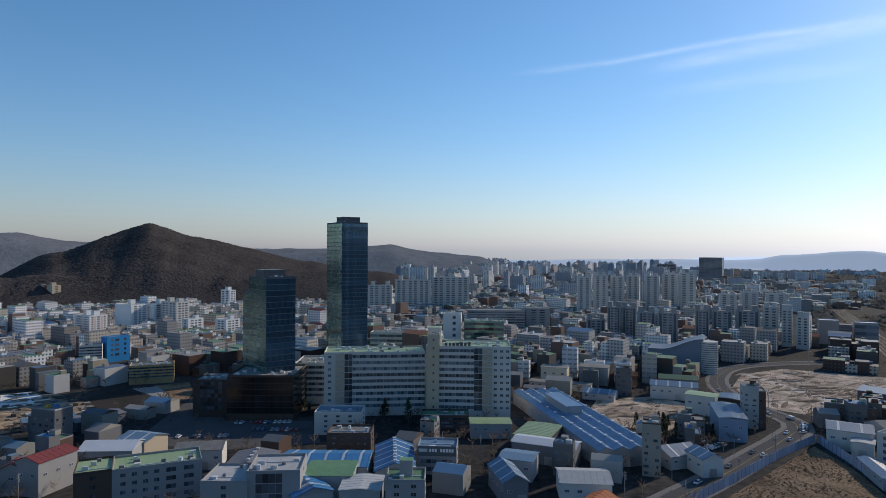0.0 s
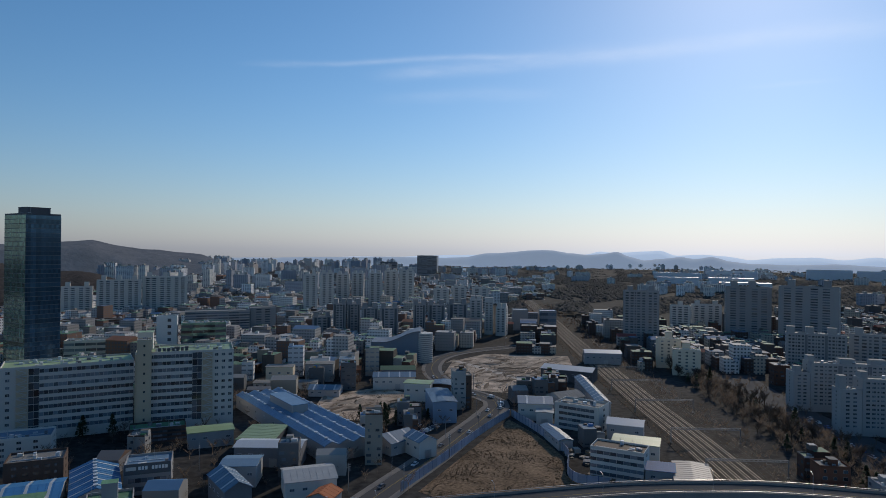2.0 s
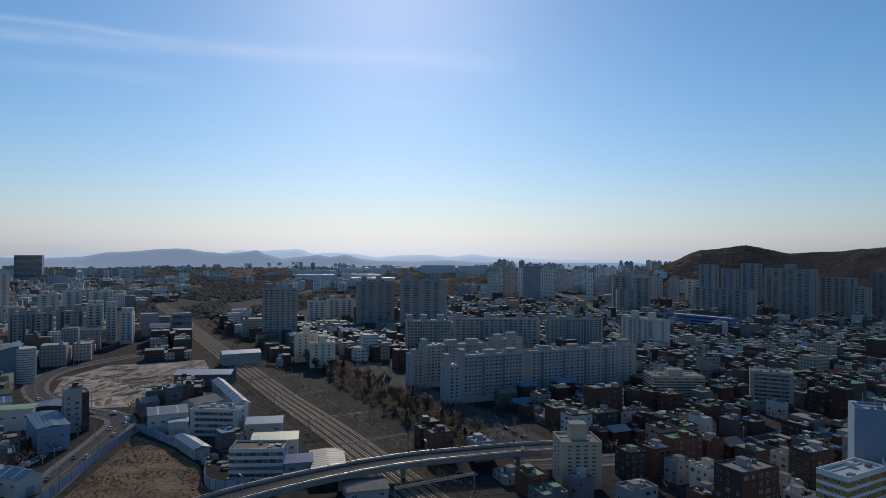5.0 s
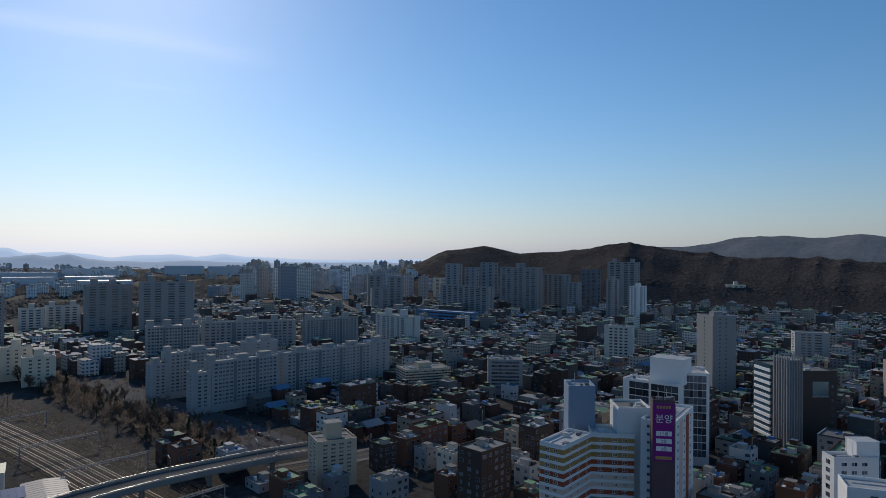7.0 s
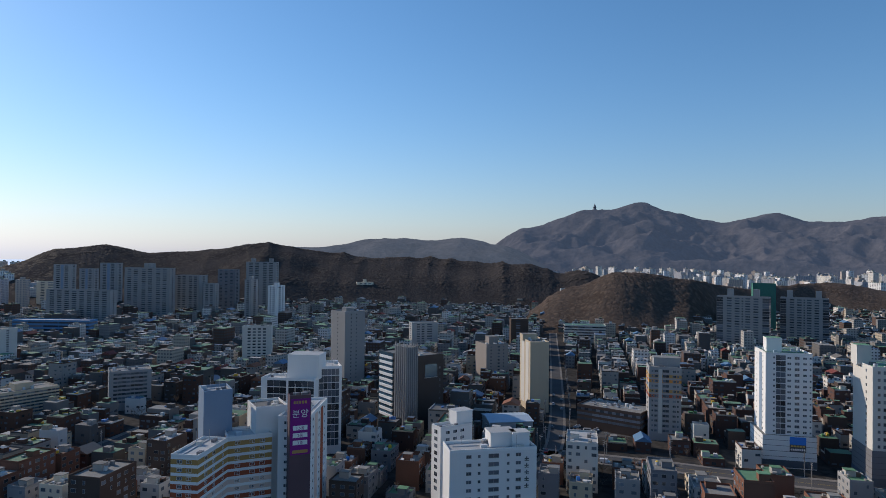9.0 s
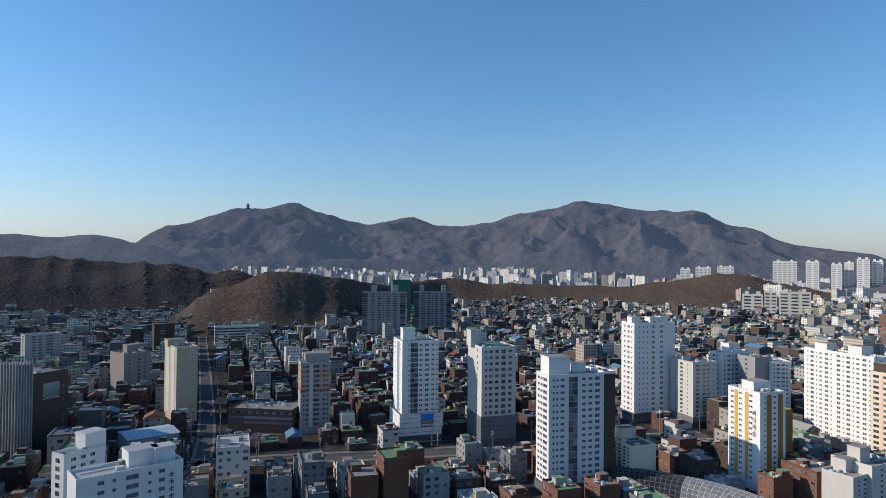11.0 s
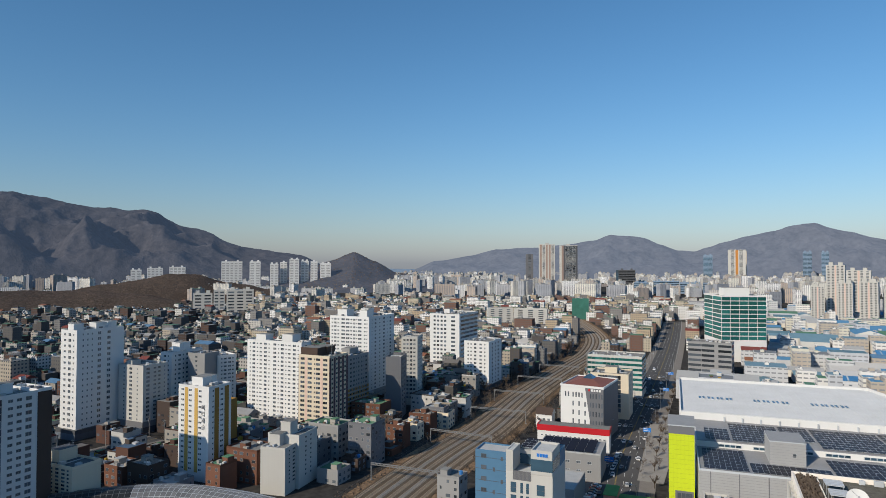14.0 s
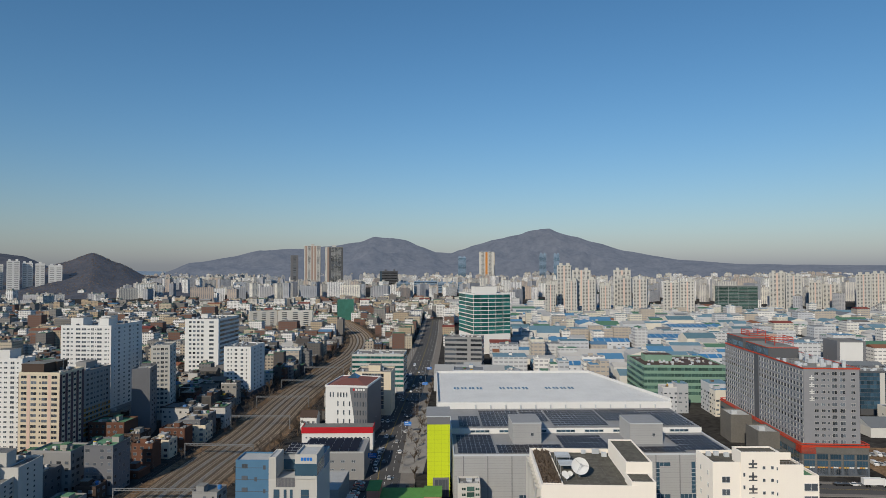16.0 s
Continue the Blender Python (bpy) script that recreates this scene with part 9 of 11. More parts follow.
def dish_building():
    o = thing("office_building", pose(-104.5, -142.9, 0, 0, 0, 150.1), "cream office with a weathered roof terrace, planters and shelters", "office building")
    claim(-124, -150, 34, 36, 150.1, 1)
    block(o, 0, 0, 26, 35, 0, 40, PALECREAM, OLDDECK, 1.4)
    block(o, 24.8, 8, 32.2, 31.5, 0, 44, PALECREAM, OLDDECK, 0.5)
    block(o, 24.4, 0.2, 31, 8, 0, 41, PALECREAM, OLDDECK, 0.4)
    b = Build()
    for i in range(11):
        b.box(0.6, i * 3 + 1.2, 38.74, 26 - 0.4, i * 3 + 1.26, 38.76, STONE)
    for i in range(8):
        b.box(i * 3 + 2, 0.5, 38.74, i * 3 + 2.06, 34.5, 38.76, STONE)
    part("paving_joint", b, o)
    b = Build()
    ring(b, 0.5, 2.5, 6.3, 34.4, 38.7, 39.6, 0.3, PALECREAM)
    b.box(0.8, 2.8, 38.7, 6.0, 34.1, 39.35, SOIL)
    part("planter", b, o, "long planter bed with brown shrubs")
    for i in range(13):
        block_w = piece("w", 2.6, 1.5, GLASS, WHITE)
        if i < 3:
            part("window", block_w, o, at=Matrix.Translation((3.8 + i * 8.0, 0, 34.6)))
            part("window", block_w, o, at=Matrix.Translation((3.8 + i * 8.0, 0, 30.8)))
    for k in range(9):
        b = Build()
        b.box(-1.3, 2 + k * 3.6, 4, -1.1, 4.2 + k * 3.6, 38.2, OFFWHITE)
        b.box(-1.3, 2 + k * 3.6, 36.0, 0.0, 2.2 + k * 3.6, 38.2, OFFWHITE)
        part("side_louvre", b, o)
    for y in (15.4, 23.5):
        b = Build()
        b.box(6.8, y - 2.6, 41.2, 11.2, y + 2.6, 41.4, SHEET, bottom=True)
        for i in range(5):
            b.box(6.8, y - 2.6 + i * 1.25, 41.4, 11.2, y - 2.5 + i * 1.25, 41.46, STEEL)
        part("shelter_roof", b, o)
        for px in (7.0, 10.9):
            for py in (y - 2.4, y + 2.4):
                b = Build()
                b.box(px - 0.07, py - 0.07, 38.7, px + 0.07, py + 0.07, 41.2, STEEL)
                part("shelter_post", b, o)
    for x, y, w, d, h in ((25.4 - 3, 30, 1.6, 1.2, 1.3), (20, 33, 2.2, 0.9, 1.4), (16.5, 33.2, 1.4, 0.8, 1.1)):
        b = Build()
        b.box(x, y, 38.8, x + w, y + d, 38.8 + h, SHEET)
        part("air_conditioner", b, o)
    rnd = random.Random(5)
    b = Build()
    for i in range(260):
        x, y, s = rnd.uniform(1.1, 5.7), rnd.uniform(3.2, 33.6), rnd.uniform(0.3, 0.8)
        for k in range(5):
            a, q = rnd.uniform(0, 6.28), rnd.uniform(0.2, 0.5) * s
            n = len(b.v)
            b.v += [(x, y, 39.3), (x + q * math.cos(a) + 0.2, y + q * math.sin(a), 39.4 + s), (x + q * math.cos(a) - 0.12, y + q * math.sin(a) + 0.15, 39.4 + s * 1.3)]
            b.f.append((n, n + 1, n + 2))
    b.m = [b.slot(TWIG)] * len(b.f)
    b.uv = [(0.0, 0.0)] * (3 * len(b.f))
    single("shrub_bed", b, "dry brown shrubs growing in a roof planter", "shrubs", kind="stuff", at=o.matrix_basis.copy())
    for u, v, r in ((7.6, 9.0, 0.9), (7.9, 7.0, 0.75), (9.2, 9.3, 0.8)):
        p = o.matrix_basis @ Vector((u, v, 38.7))
        d = thing("small_dish", pose(p.x, p.y, p.z, 0, 0, 150), "small white dish antenna on a roof", "dish antenna", "small dishes")
        b = Build()
        b.tube(0, 0, 0.08, 0, 1.3, STEEL, 6)
        part("mast", b, d)
        b = Build()
        for j in range(4):
            q = r * j / 3
            b.v += [(q * math.cos(i * math.tau / 14), q * math.sin(i * math.tau / 14), 0.35 * q * q) for i in range(14)]
        for j in range(3):
            for i in range(14):
                k = (i + 1) % 14
                b.f.append((j * 14 + i, (j + 1) * 14 + i, (j + 1) * 14 + k, j * 14 + k))
        b.m = [b.slot(WHITE)] * len(b.f)
        b.uv = [(0.0, 0.0)] * (4 * len(b.f))
        part("reflector", b, d, smooth=True, at=Matrix.Translation((0, -0.2, 1.4)) @ Matrix.Rotation(radians(55), 4, "X"))


def name_building():
    o = thing("office_building", pose(-154.3, -128.2, 0, 0, 0, 152.3), "cream office building with an upright name and stepped roofs", "office building")
    claim(-165, -127, 34, 16, 152.3, 1)
    block(o, 0, 0, 12, 12.2, 0, 43, PALECREAM, OLDDECK, 1.1)
    block(o, 8, -0.35, 19.2, 5.5, 0, 46, PALECREAM, OLDDECK, 0.5)
    block(o, 19.2, 0, 26.2, 10, 0, 42.2, PALECREAM, OLDDECK, 0.8)
    block(o, 26.2, 0.6, 31, 9, 0, 39, PALECREAM, GREENROOF, 0.9)
    for k in range(6):
        z = 41.5 - k * 3.6
        for x in (14.6, 17.0):
            face_window(o, "n", x, -0.35, z, 0.9, 1.0)
        for x in (8.9,):
            face_window(o, "n", x, -0.35, z - 2, 0.7, 1.2)
        face_window(o, "n", 18.4, -0.35, z - 0.3, 0.5, 1.0)
    for k in range(5):
        z = 35.6 - k * 3.6
        face_window(o, "b", 28.6, 0.6, z, 4.0, 2.2)
        face_window(o, "b", 3.8, 0, z + 2.4, 2.4, 1.8)
        for y in (3.2, 8.4):
            face_window(o, "n", 0, y, z + 3.4, 0.9, 1.4, turn=-90)
    b = Build()
    for i in range(8):
        b.box(19.4 + i * 0.95, 0.15, 42.2, 19.46 + i * 0.95, 0.2, 43.2, STEEL)
    b.box(19.3, 0.12, 43.15, 26.1, 0.22, 43.25, STEEL, bottom=True)
    part("roof_railing", b, o)
    b = Build()
    b.box(20, 5.5, 42, 25.5, 9, 44.2, PALECREAM, OLDDECK)
    part("stair_head", b, o)
    b = Build()
    for x, y in ((2, 9), (4.5, 9.5), (7, 8)):
        b.box(x, y, 42, x + 1.4, y + 0.9, 43.2, SHEET)
    part("roof_unit", b, o)


def panel_office():
    """Pale blue block and a white block with a sign tower, terrace and solar roof."""
    o = thing("office_building", pose(-36.0, -214.9, 0, 0, 0, 151), "pale blue and white office with a terrace and solar roof", "office building")
    claim(-48, -215, 30, 24, 151, 2)
    block(o, 0, 0, 10.8, 9, 0, 37, PANELBLUE, PALEROOF, 0.6)
    b = Build()
    for k in range(9):
        b.box(-0.03, -0.05, 4 + k * 3.8, 10.8, 0.02, 4.12 + k * 3.8, DARKGREY, bottom=True)
    part("panel_joint", b, o)
    for k in range(9):
        face_window(o, "w", 3.0, 0, 35.0 - k * 3.8, 1.9, 1.4, trim=DARKGREY)
        face_window(o, "n", 9.4 if k % 2 == 0 else 6.6, 0, 34.6 - k * 3.8, 0.8, 1.3, trim=DARKGREY)
    block(o, 10.8, 0, 26.5, 20, 0, 31, OFFWHITE, PALEROOF, 0.6)
    block(o, 10.8, 0, 13.2, 9, 31, 38, OFFWHITE, PALEROOF, 0.4)
    block(o, 19.4, -0.4, 26.5, 11, 31, 39, OFFWHITE, PALEROOF, 0.8)
    block(o, 13.2, 9, 19.4, 20, 31, 36, PALEROOF, PALEROOF, 0.3)
    block(o, 19.4, 11, 26.5, 20, 31, 36, PANELBLUE, PALEROOF, 0.3)
    b = Build()
    b.box(19.4, -0.5, 32.2, 26.6, -0.35, 36.0, BLUEGLASS, bottom=True)
    b.box(26.45, -0.4, 32.2, 26.62, 10.8, 36.0, BLUEGLASS, bottom=True)
    part("glass_band", b, o, "black glass band below the sign")
    b = Build()
    b.box(13.2, -0.1, 28.4, 19.4, 0.05, 31.4, MIDGREY)
    for i in range(14):
        b.box(13.3 + i * 0.45, -0.18, 28.4, 13.36 + i * 0.45, -0.08, 31.4, GREY)
    part("terrace_screen", b, o)
    b = Build()
    b.box(13.2, 8.9, 31.2, 19.4, 9.02, 34.6, BLUEGLASS)
    part("terrace_glazing", b, o)
    for i, (x, w) in enumerate(((13.4, 1.9), (16.2, 0.9), (18.2, 0.9), (22.6, 2.6))):
        for k in range(6):
            b = Build()
            b.box(x - w / 2, -0.12, 24.2 - k * 4.2, x + w / 2, 0.02, 27.6 - k * 4.2, BLUEGLASS, bottom=True)
            b.box(x - w / 2, -0.18, 25.8 - k * 4.2, x + w / 2, 0, 25.9 - k * 4.2, DARKGREY, bottom=True)
            part("slot_window", b, o)
    for k in range(4):
        b = Build()
        b.box(21.4 + k * 0.95, -0.6, 37.0, 22.15 + k * 0.95, -0.38, 38.0, SIGNBLUE, bottom=True)
        part("sign_bar", b, o)
    pm = None
    for y0 in (9.8, 13.2, 16.6):
        for i in range(6):
            b = Build()
            b.box(-0.95, -1.5, 0, 0.95, 1.5, 0.06, SOLAR, bottom=True)
            b.box(-0.97, -1.55, 0, 0.97, -1.47, 0.09, SHEET)
            b.box(-0.99, -1.5, 0, -0.93, 1.5, 0.09, SHEET)
            b.box(-0.95, -0.03, 0.02, 0.95, 0.03, 0.08, SHEET)
            pm = pm or b.mesh("solar_panel")
            part("solar_panel", pm, o, at=Matrix.Translation((14.3 + i * 2.02, y0 + 1.2, 36.9)) @ Matrix.Rotation(radians(12), 4, "X"))
    # the low hall behind, with its own solar roof
    h = thing("workshop_hall", pose(-73, -262, 0, 0, 0, 151), "low grey hall with a solar roof behind an office", "workshop")
    claim(-73, -262, 34, 24, 151, 1)
    block(h, -15, -12, 15, 12, 0, 11, GREY, PALEROOF, 0.5)
    for y0 in (-9, -5, -1):
        for i in range(9):
            part("solar_panel", pm, h, at=Matrix.Translation((-12 + i * 2.02, y0, 11.3)) @ Matrix.Rotation(radians(12), 4, "X"))
    for i in range(4):
        face_window(h, "w", -11 + i * 7, -12, 6.0, 2.2, 1.6)


def slant_office():
    o = thing("office_building", pose(-109.8, -358.3, 0, 0, 0, 144.4), "white office with a slanted grey front and brown hipped roof", "office building")
    w, d, h = 24.7, 33.0, 30.0
    claim(-128, -365, w, d, 144.4, 2)
    b = Build()
    b.box(0, 0, 0, w, d, h, WHITE)
    part("wall", b, o)
    b = Build()
    k = len(b.v)
    b.v += [(0.58 * w, -0.14, h - 0.1), (0.76 * w, -0.14, 0), (w + 0.1, -0.14, 0), (w + 0.1, -0.14, h - 0.1), (0.58 * w, 0, h - 0.1), (0.76 * w, 0, 0)]
    b.f += [(k, k + 1, k + 2, k + 3), (k + 4, k + 5, k + 1, k)]
    b.m += [b.slot(MIDGREY)] * 2
    b.uv += [(0.0, 0.0)] * 8
    b.box(w, -0.14, 0, w + 0.12, d, h - 0.1, MIDGREY)
    part("slanted_cladding", b, o, "dark grey cladding cut at a slant")
    b = Build()
    ring(b, -0.3, -0.3, w + 0.3, d + 0.3, h - 0.3, h + 0.9, 0.5, WHITE)
    part("parapet", b, o)
    b = Build()
    n = len(b.v)
    b.v += [(0.3, 0.3, h + 0.2), (w - 0.3, 0.3, h + 0.2), (w - 0.3, d - 0.3, h + 0.2), (0.3, d - 0.3, h + 0.2), (w * 0.4, d * 0.4, h + 3.0), (w * 0.6, d * 0.4, h + 3.0), (w * 0.6, d * 0.6, h + 3.0), (w * 0.4, d * 0.6, h + 3.0)]
    for i in range(4):
        j = (i + 1) % 4
        b.f.append((n + i, n + j, n + 4 + j, n + 4 + i))
    b.m += [b.slot(HIPROOF)] * 4
    b.uv += [(0.0, 0.0)] * 16
    part("hipped_roof", b, o)
    b = Build()
    n = len(b.v)
    b.v += [(w * 0.37, d * 0.37, h + 2.7), (w * 0.63, d * 0.37, h + 2.7), (w * 0.63, d * 0.63, h + 2.7), (w * 0.37, d * 0.63, h + 2.7), (w / 2, d / 2, h + 5.4)]
    for i in range(4):
        b.f.append((n + i, n + (i + 1) % 4, n + 4))
    b.m += [b.slot(BLUEGLASS)] * 4
    b.uv += [(0.0, 0.0)] * 12
    part("roof_lantern", b, o, "glass pyramid on the roof")
    rows = {0: (0.12, 0.19, 0.3, 0.37, 0.44, 0.51, 0.71, 0.77, 0.84, 0.91, 0.97)}
    for r in range(5):
        for u in rows.get(r, (0.3, 0.44, 0.58, 0.71, 0.77, 0.84, 0.91, 0.97)):
            dark = u > 0.6
            face_window(o, "n", u * w, -0.14 if dark else 0, 25.4 - r * 5.0, 0.95, 2.9, trim=MIDGREY if dark else WHITE)
    b = Build()
    for i in range(5):
        b.box(w * 0.66 + i * 1.5, -0.3, 28.0, w * 0.66 + i * 1.5 + 1.0, -0.14, 29.2, WHITE if i else RED, bottom=True)
    part("sign_bar", b, o)
    # small gabled house and canopy at its foot
    g = thing("gabled_house", pose(-108, -384, 0, 0, 0, 150), "small white gabled house beside the tracks", "house")
    b = Build()
    b.box(-5, -4, 0, 5, 4, 8, WHITE)
    n = len(b.v)
    b.v += [(-5.3, -4.3, 7.8), (5.3, -4.3, 7.8), (5.3, 4.3, 7.8), (-5.3, 4.3, 7.8), (-5.3, 0, 11.5), (5.3, 0, 11.5)]
    b.f += [(n, n + 1, n + 5, n + 4), (n + 2, n + 3, n + 4, n + 5), (n + 1, n + 2, n + 5), (n + 3, n, n + 4)]
    b.m += [b.slot(BROWN)] * 2 + [b.slot(WHITE)] * 2
    b.uv += [(0.0, 0.0)] * 14
    part("house_body", b, g)
    for i in range(3):
        face_window(g, "w", -3 + i * 3, -4, 5, 1.6, 1.4)


def hotel():
    o = tower(-330.6, -227.2, 148.7, 25.7, 99.4, 50.4, 12, ". . . w w n p p . w .", "", "dark grey hotel block with red trim over a stone podium", wall=HOTELGREY, trim=OFFWHITE,
              podium=(14, 2.5, STONE), roof=GREYROOF, cap=REDRAIL, name="hotel_building", category="hotel", left="")
    w, d = 25.7, 99.4
    m = side_matrix(3, w, d)
    fh = (50.4 - 1.2 - 14) / 12
    for i in range(30):
        u = -d / 2 + 1.8 + i * 3.3
        if 43 < u + d / 2 < 50 or u > d / 2 - 1:
            continue
        b = Build()
        for f in range(12):
            z = 14 + f * fh
            b.box(u - 1.0, -0.08, z + 0.75, u + 0.55, 0.02, z + 2.4, GLASS, bottom=True)
            b.box(u + 0.55, -0.1, z + 0.7, u + 1.15, 0.02, z + 2.45, OFFWHITE, bottom=True)
            b.box(u - 1.1, -0.12, z + 0.6, u + 1.2, 0.02, z + 0.75, SHEET, bottom=True)
        tagged(part("window_column", b, o, at=m), kind="stuff")
    b = Build()
    # flat dark strip stands in for the shaded gap between the wings
    b.box(-6.0, -0.2, 14, -0.6, 0.02, 50.6, DARKGREY)
    part("recess_strip", b, o, at=m)
    for y0, y1, z1 in ((-10, 20, 55.0), (24, 49, 56.5)):
        b = Build()
        b.box(-w / 2 + 1.0, y0, 49.4, w / 2 - 9, y1, z1, DARKGREY, GREYROOF)
        b.box(-w / 2 + 0.9, y0 - 0.1, z1 - 0.2, w / 2 - 8.9, y1 + 0.1, z1 + 0.25, REDRAIL, GREYROOF, True)
        for k in range(int((y1 - y0) / 3)):
            b.box(-w / 2 + 0.9, y0 + 0.5 + k * 3, 51, -w / 2 + 1.02, y0 + 2.8 + k * 3, 54, BLUEGLASS)
        part("penthouse", b, o)
    for y0 in (-4, 30):
        b = Build()
        for k in range(3):
            ring(b, -6, y0, 4, y0 + 12, 57.2 + k * 1.3, 57.5 + k * 1.3, 0.3, REDRAIL)
        for px, py in ((-6, y0), (3.7, y0), (-6, y0 + 11.7), (3.7, y0 + 11.7)):
            b.box(px, py, 55, px + 0.3, py + 0.3, 60.2, REDRAIL)
        part("roof_frame", b, o, "red painted steel frame round roof plant")
    rnd = random.Random(8)
    for k in range(16):
        b = Build()
        x, y = rnd.uniform(0, 11), rnd.uniform(-47, -14)
        if k % 2:
            b.tube(x, y, 0.9, 49.5, 52.6, SHEET, 10)
            b.tube(x, y, 1.1, 52.6, 53.0, SHEET, 10)
        else:
            b.box(x, y, 49.5, x + 2.4, y + 1.6, 51.4, SHEET)
        part("roof_unit", b, o)
    for side in (0, 3):
        ms = side_matrix(side, w + 5, d + 5)
        fw = w + 5 if side == 0 else d + 5
        for i in range(int(fw / 6)):
            u = -fw / 2 + 0.9 + i * 6.0
            for z0, z1 in ((1.0, 3.9), (4.8, 7.4), (8.0, 10.4)):
                b = Build()
                b.box(u, -0.1, z0, u + 5.0, 0.02, z1, BLUEGLASS, bottom=True)
                for k in range(4):
                    b.box(u + k * 1.25, -0.16, z0, u + k * 1.25 + 0.08, 0, z1, DARKGREY, bottom=True)
                part("shop_window", b, o, at=ms)
            if side == 0:
                b = Build()
                for k in range(4):
                    b.box(u + 0.2 + k * 1.2, -0.3, 4.0, u + 1.1 + k * 1.2, -0.1, 4.6, rnd.choice((WHITE, GOLD, WHITE, ORANGE)), bottom=True)
                part("shop_sign", b, o, at=ms)
    b = Build()
    for k in range(6):
        b.box(-15.6, -52.6, 10.8 + k * 0.5, -9, -52.4, 11.05 + k * 0.5, REDRAIL, bottom=True)
        b.box(-15.7, -52.5, 10.8 + k * 0.5, -15.5, -47, 11.05 + k * 0.5, REDRAIL, bottom=True)
    part("corner_louvre", b, o, "red louvres at the podium corner")
    for x0, y0, x1, y1, z in ((-26, -30, -15.4, -14, 15), (-27, 4, -15.4, 20, 15.5)):
        block(o, x0, y0, x1, y1, 0, z, STONE, PALEROOF, 0.7)
        b = Build()
        b.box(x0 + 2, y0 + 4, z - 0.6, x0 + 5, y0 + 6, z + 1.4, SHEET)
        part("roof_unit", b, o)
    b = Build()
    b.box(-25, -30.1, 2.5, -17, -29.95, 4.2, GOLD, bottom=True)
    part("yellow_sign", b, o)


dish_building()
name_building()
panel_office()
slant_office()
hotel()


def road_signs():
    o = thing("road_sign", Matrix.Translation((0, 0, -50)), "blue direction sign on a grey cantilever post", "road sign", "road signs")
    b = Build()
    b.tube(0, 0, 0.16, 0, 7.4, STEEL, 8, 0.12)
    part("post", b, o)
    b = Build()
    b.beam((0, 0, 6.9), (5.6, 0, 7.1), 0.09, STEEL)
    b.beam((0, 0, 6.2), (5.6, 0, 6.4), 0.06, STEEL)
    part("arm", b, o)
    b = Build()
    b.box(1.8, -0.12, 5.3, 6.0, -0.02, 7.6, SIGNBLUE, bottom=True)
    board = part("sign_board", b, o)
    b = Build()
    b.box(2.1, -0.14, 6.9, 4.2, -0.11, 7.2, WHITE, bottom=True)
    b.box(2.1, -0.14, 5.9, 5.6, -0.11, 6.2, WHITE, bottom=True)
    part("letter_bars", b, board)
    first = True
    for x, y, a in SIGNS:
        m = pose(x, y, 0.1, 0, 0, a)
        if first:
            o.matrix_basis, first = m, False
        else:
            copy_thing(o, m)


SIGNS = [(-110.8, -297, 151), (-152, -346, 151), (-216, -455, 151), (-252, -520, 151), (-88, -262, -29), (-170, -418, -29)]
road_signs()


def truck(x, y, yaw):
    o = thing("lorry", pose(x, y, 0.1, 0, 0, yaw), "white box lorry parked beside a hotel", "lorry", "lorries")
    b = Build()
    b.box(-5.5, -1.25, 1.2, 3.0, 1.25, 3.9, WHITE, bottom=True)
    part("cargo_box", b, o)
    b = Build()
    b.box(3.2, -1.2, 0.6, 5.4, 1.2, 2.9, WHITE, bottom=True)
    b.box(3.4, -1.1, 2.9, 4.8, 1.1, 3.6, WHITE)
    part("cab", b, o)
    b = Build()
    b.box(5.36, -1.1, 1.7, 5.45, 1.1, 2.8, GLASS, bottom=True)
    part("windscreen", b, o)
    b = Build()
    b.box(-5.4, -0.5, 0.8, 5.0, 0.5, 1.2, DARKGREY, bottom=True)
    part("chassis", b, o)
    for px in (-4.2, -2.9, 3.9):
        for py in (-1.1, 1.1):
            b = Build()
            n = 10
            b.v += [(px + 0.5 * math.cos(i * math.tau / n), py + e, 0.5 + 0.5 * math.sin(i * math.tau / n)) for e in (-0.15, 0.15) for i in range(n)]
            b.f += [tuple(range(n)), tuple(range(2 * n - 1, n - 1, -1))] + [(i, (i + 1) % n, n + (i + 1) % n, n + i) for i in range(n)]
            b.m = [b.slot(TYRE)] * (n + 2)
            b.uv = [(0.0, 0.0)] * (6 * n)
            part("wheel", b, o)


truck(-305, -166, 148.7)
truck(-352, -176, 148.7)


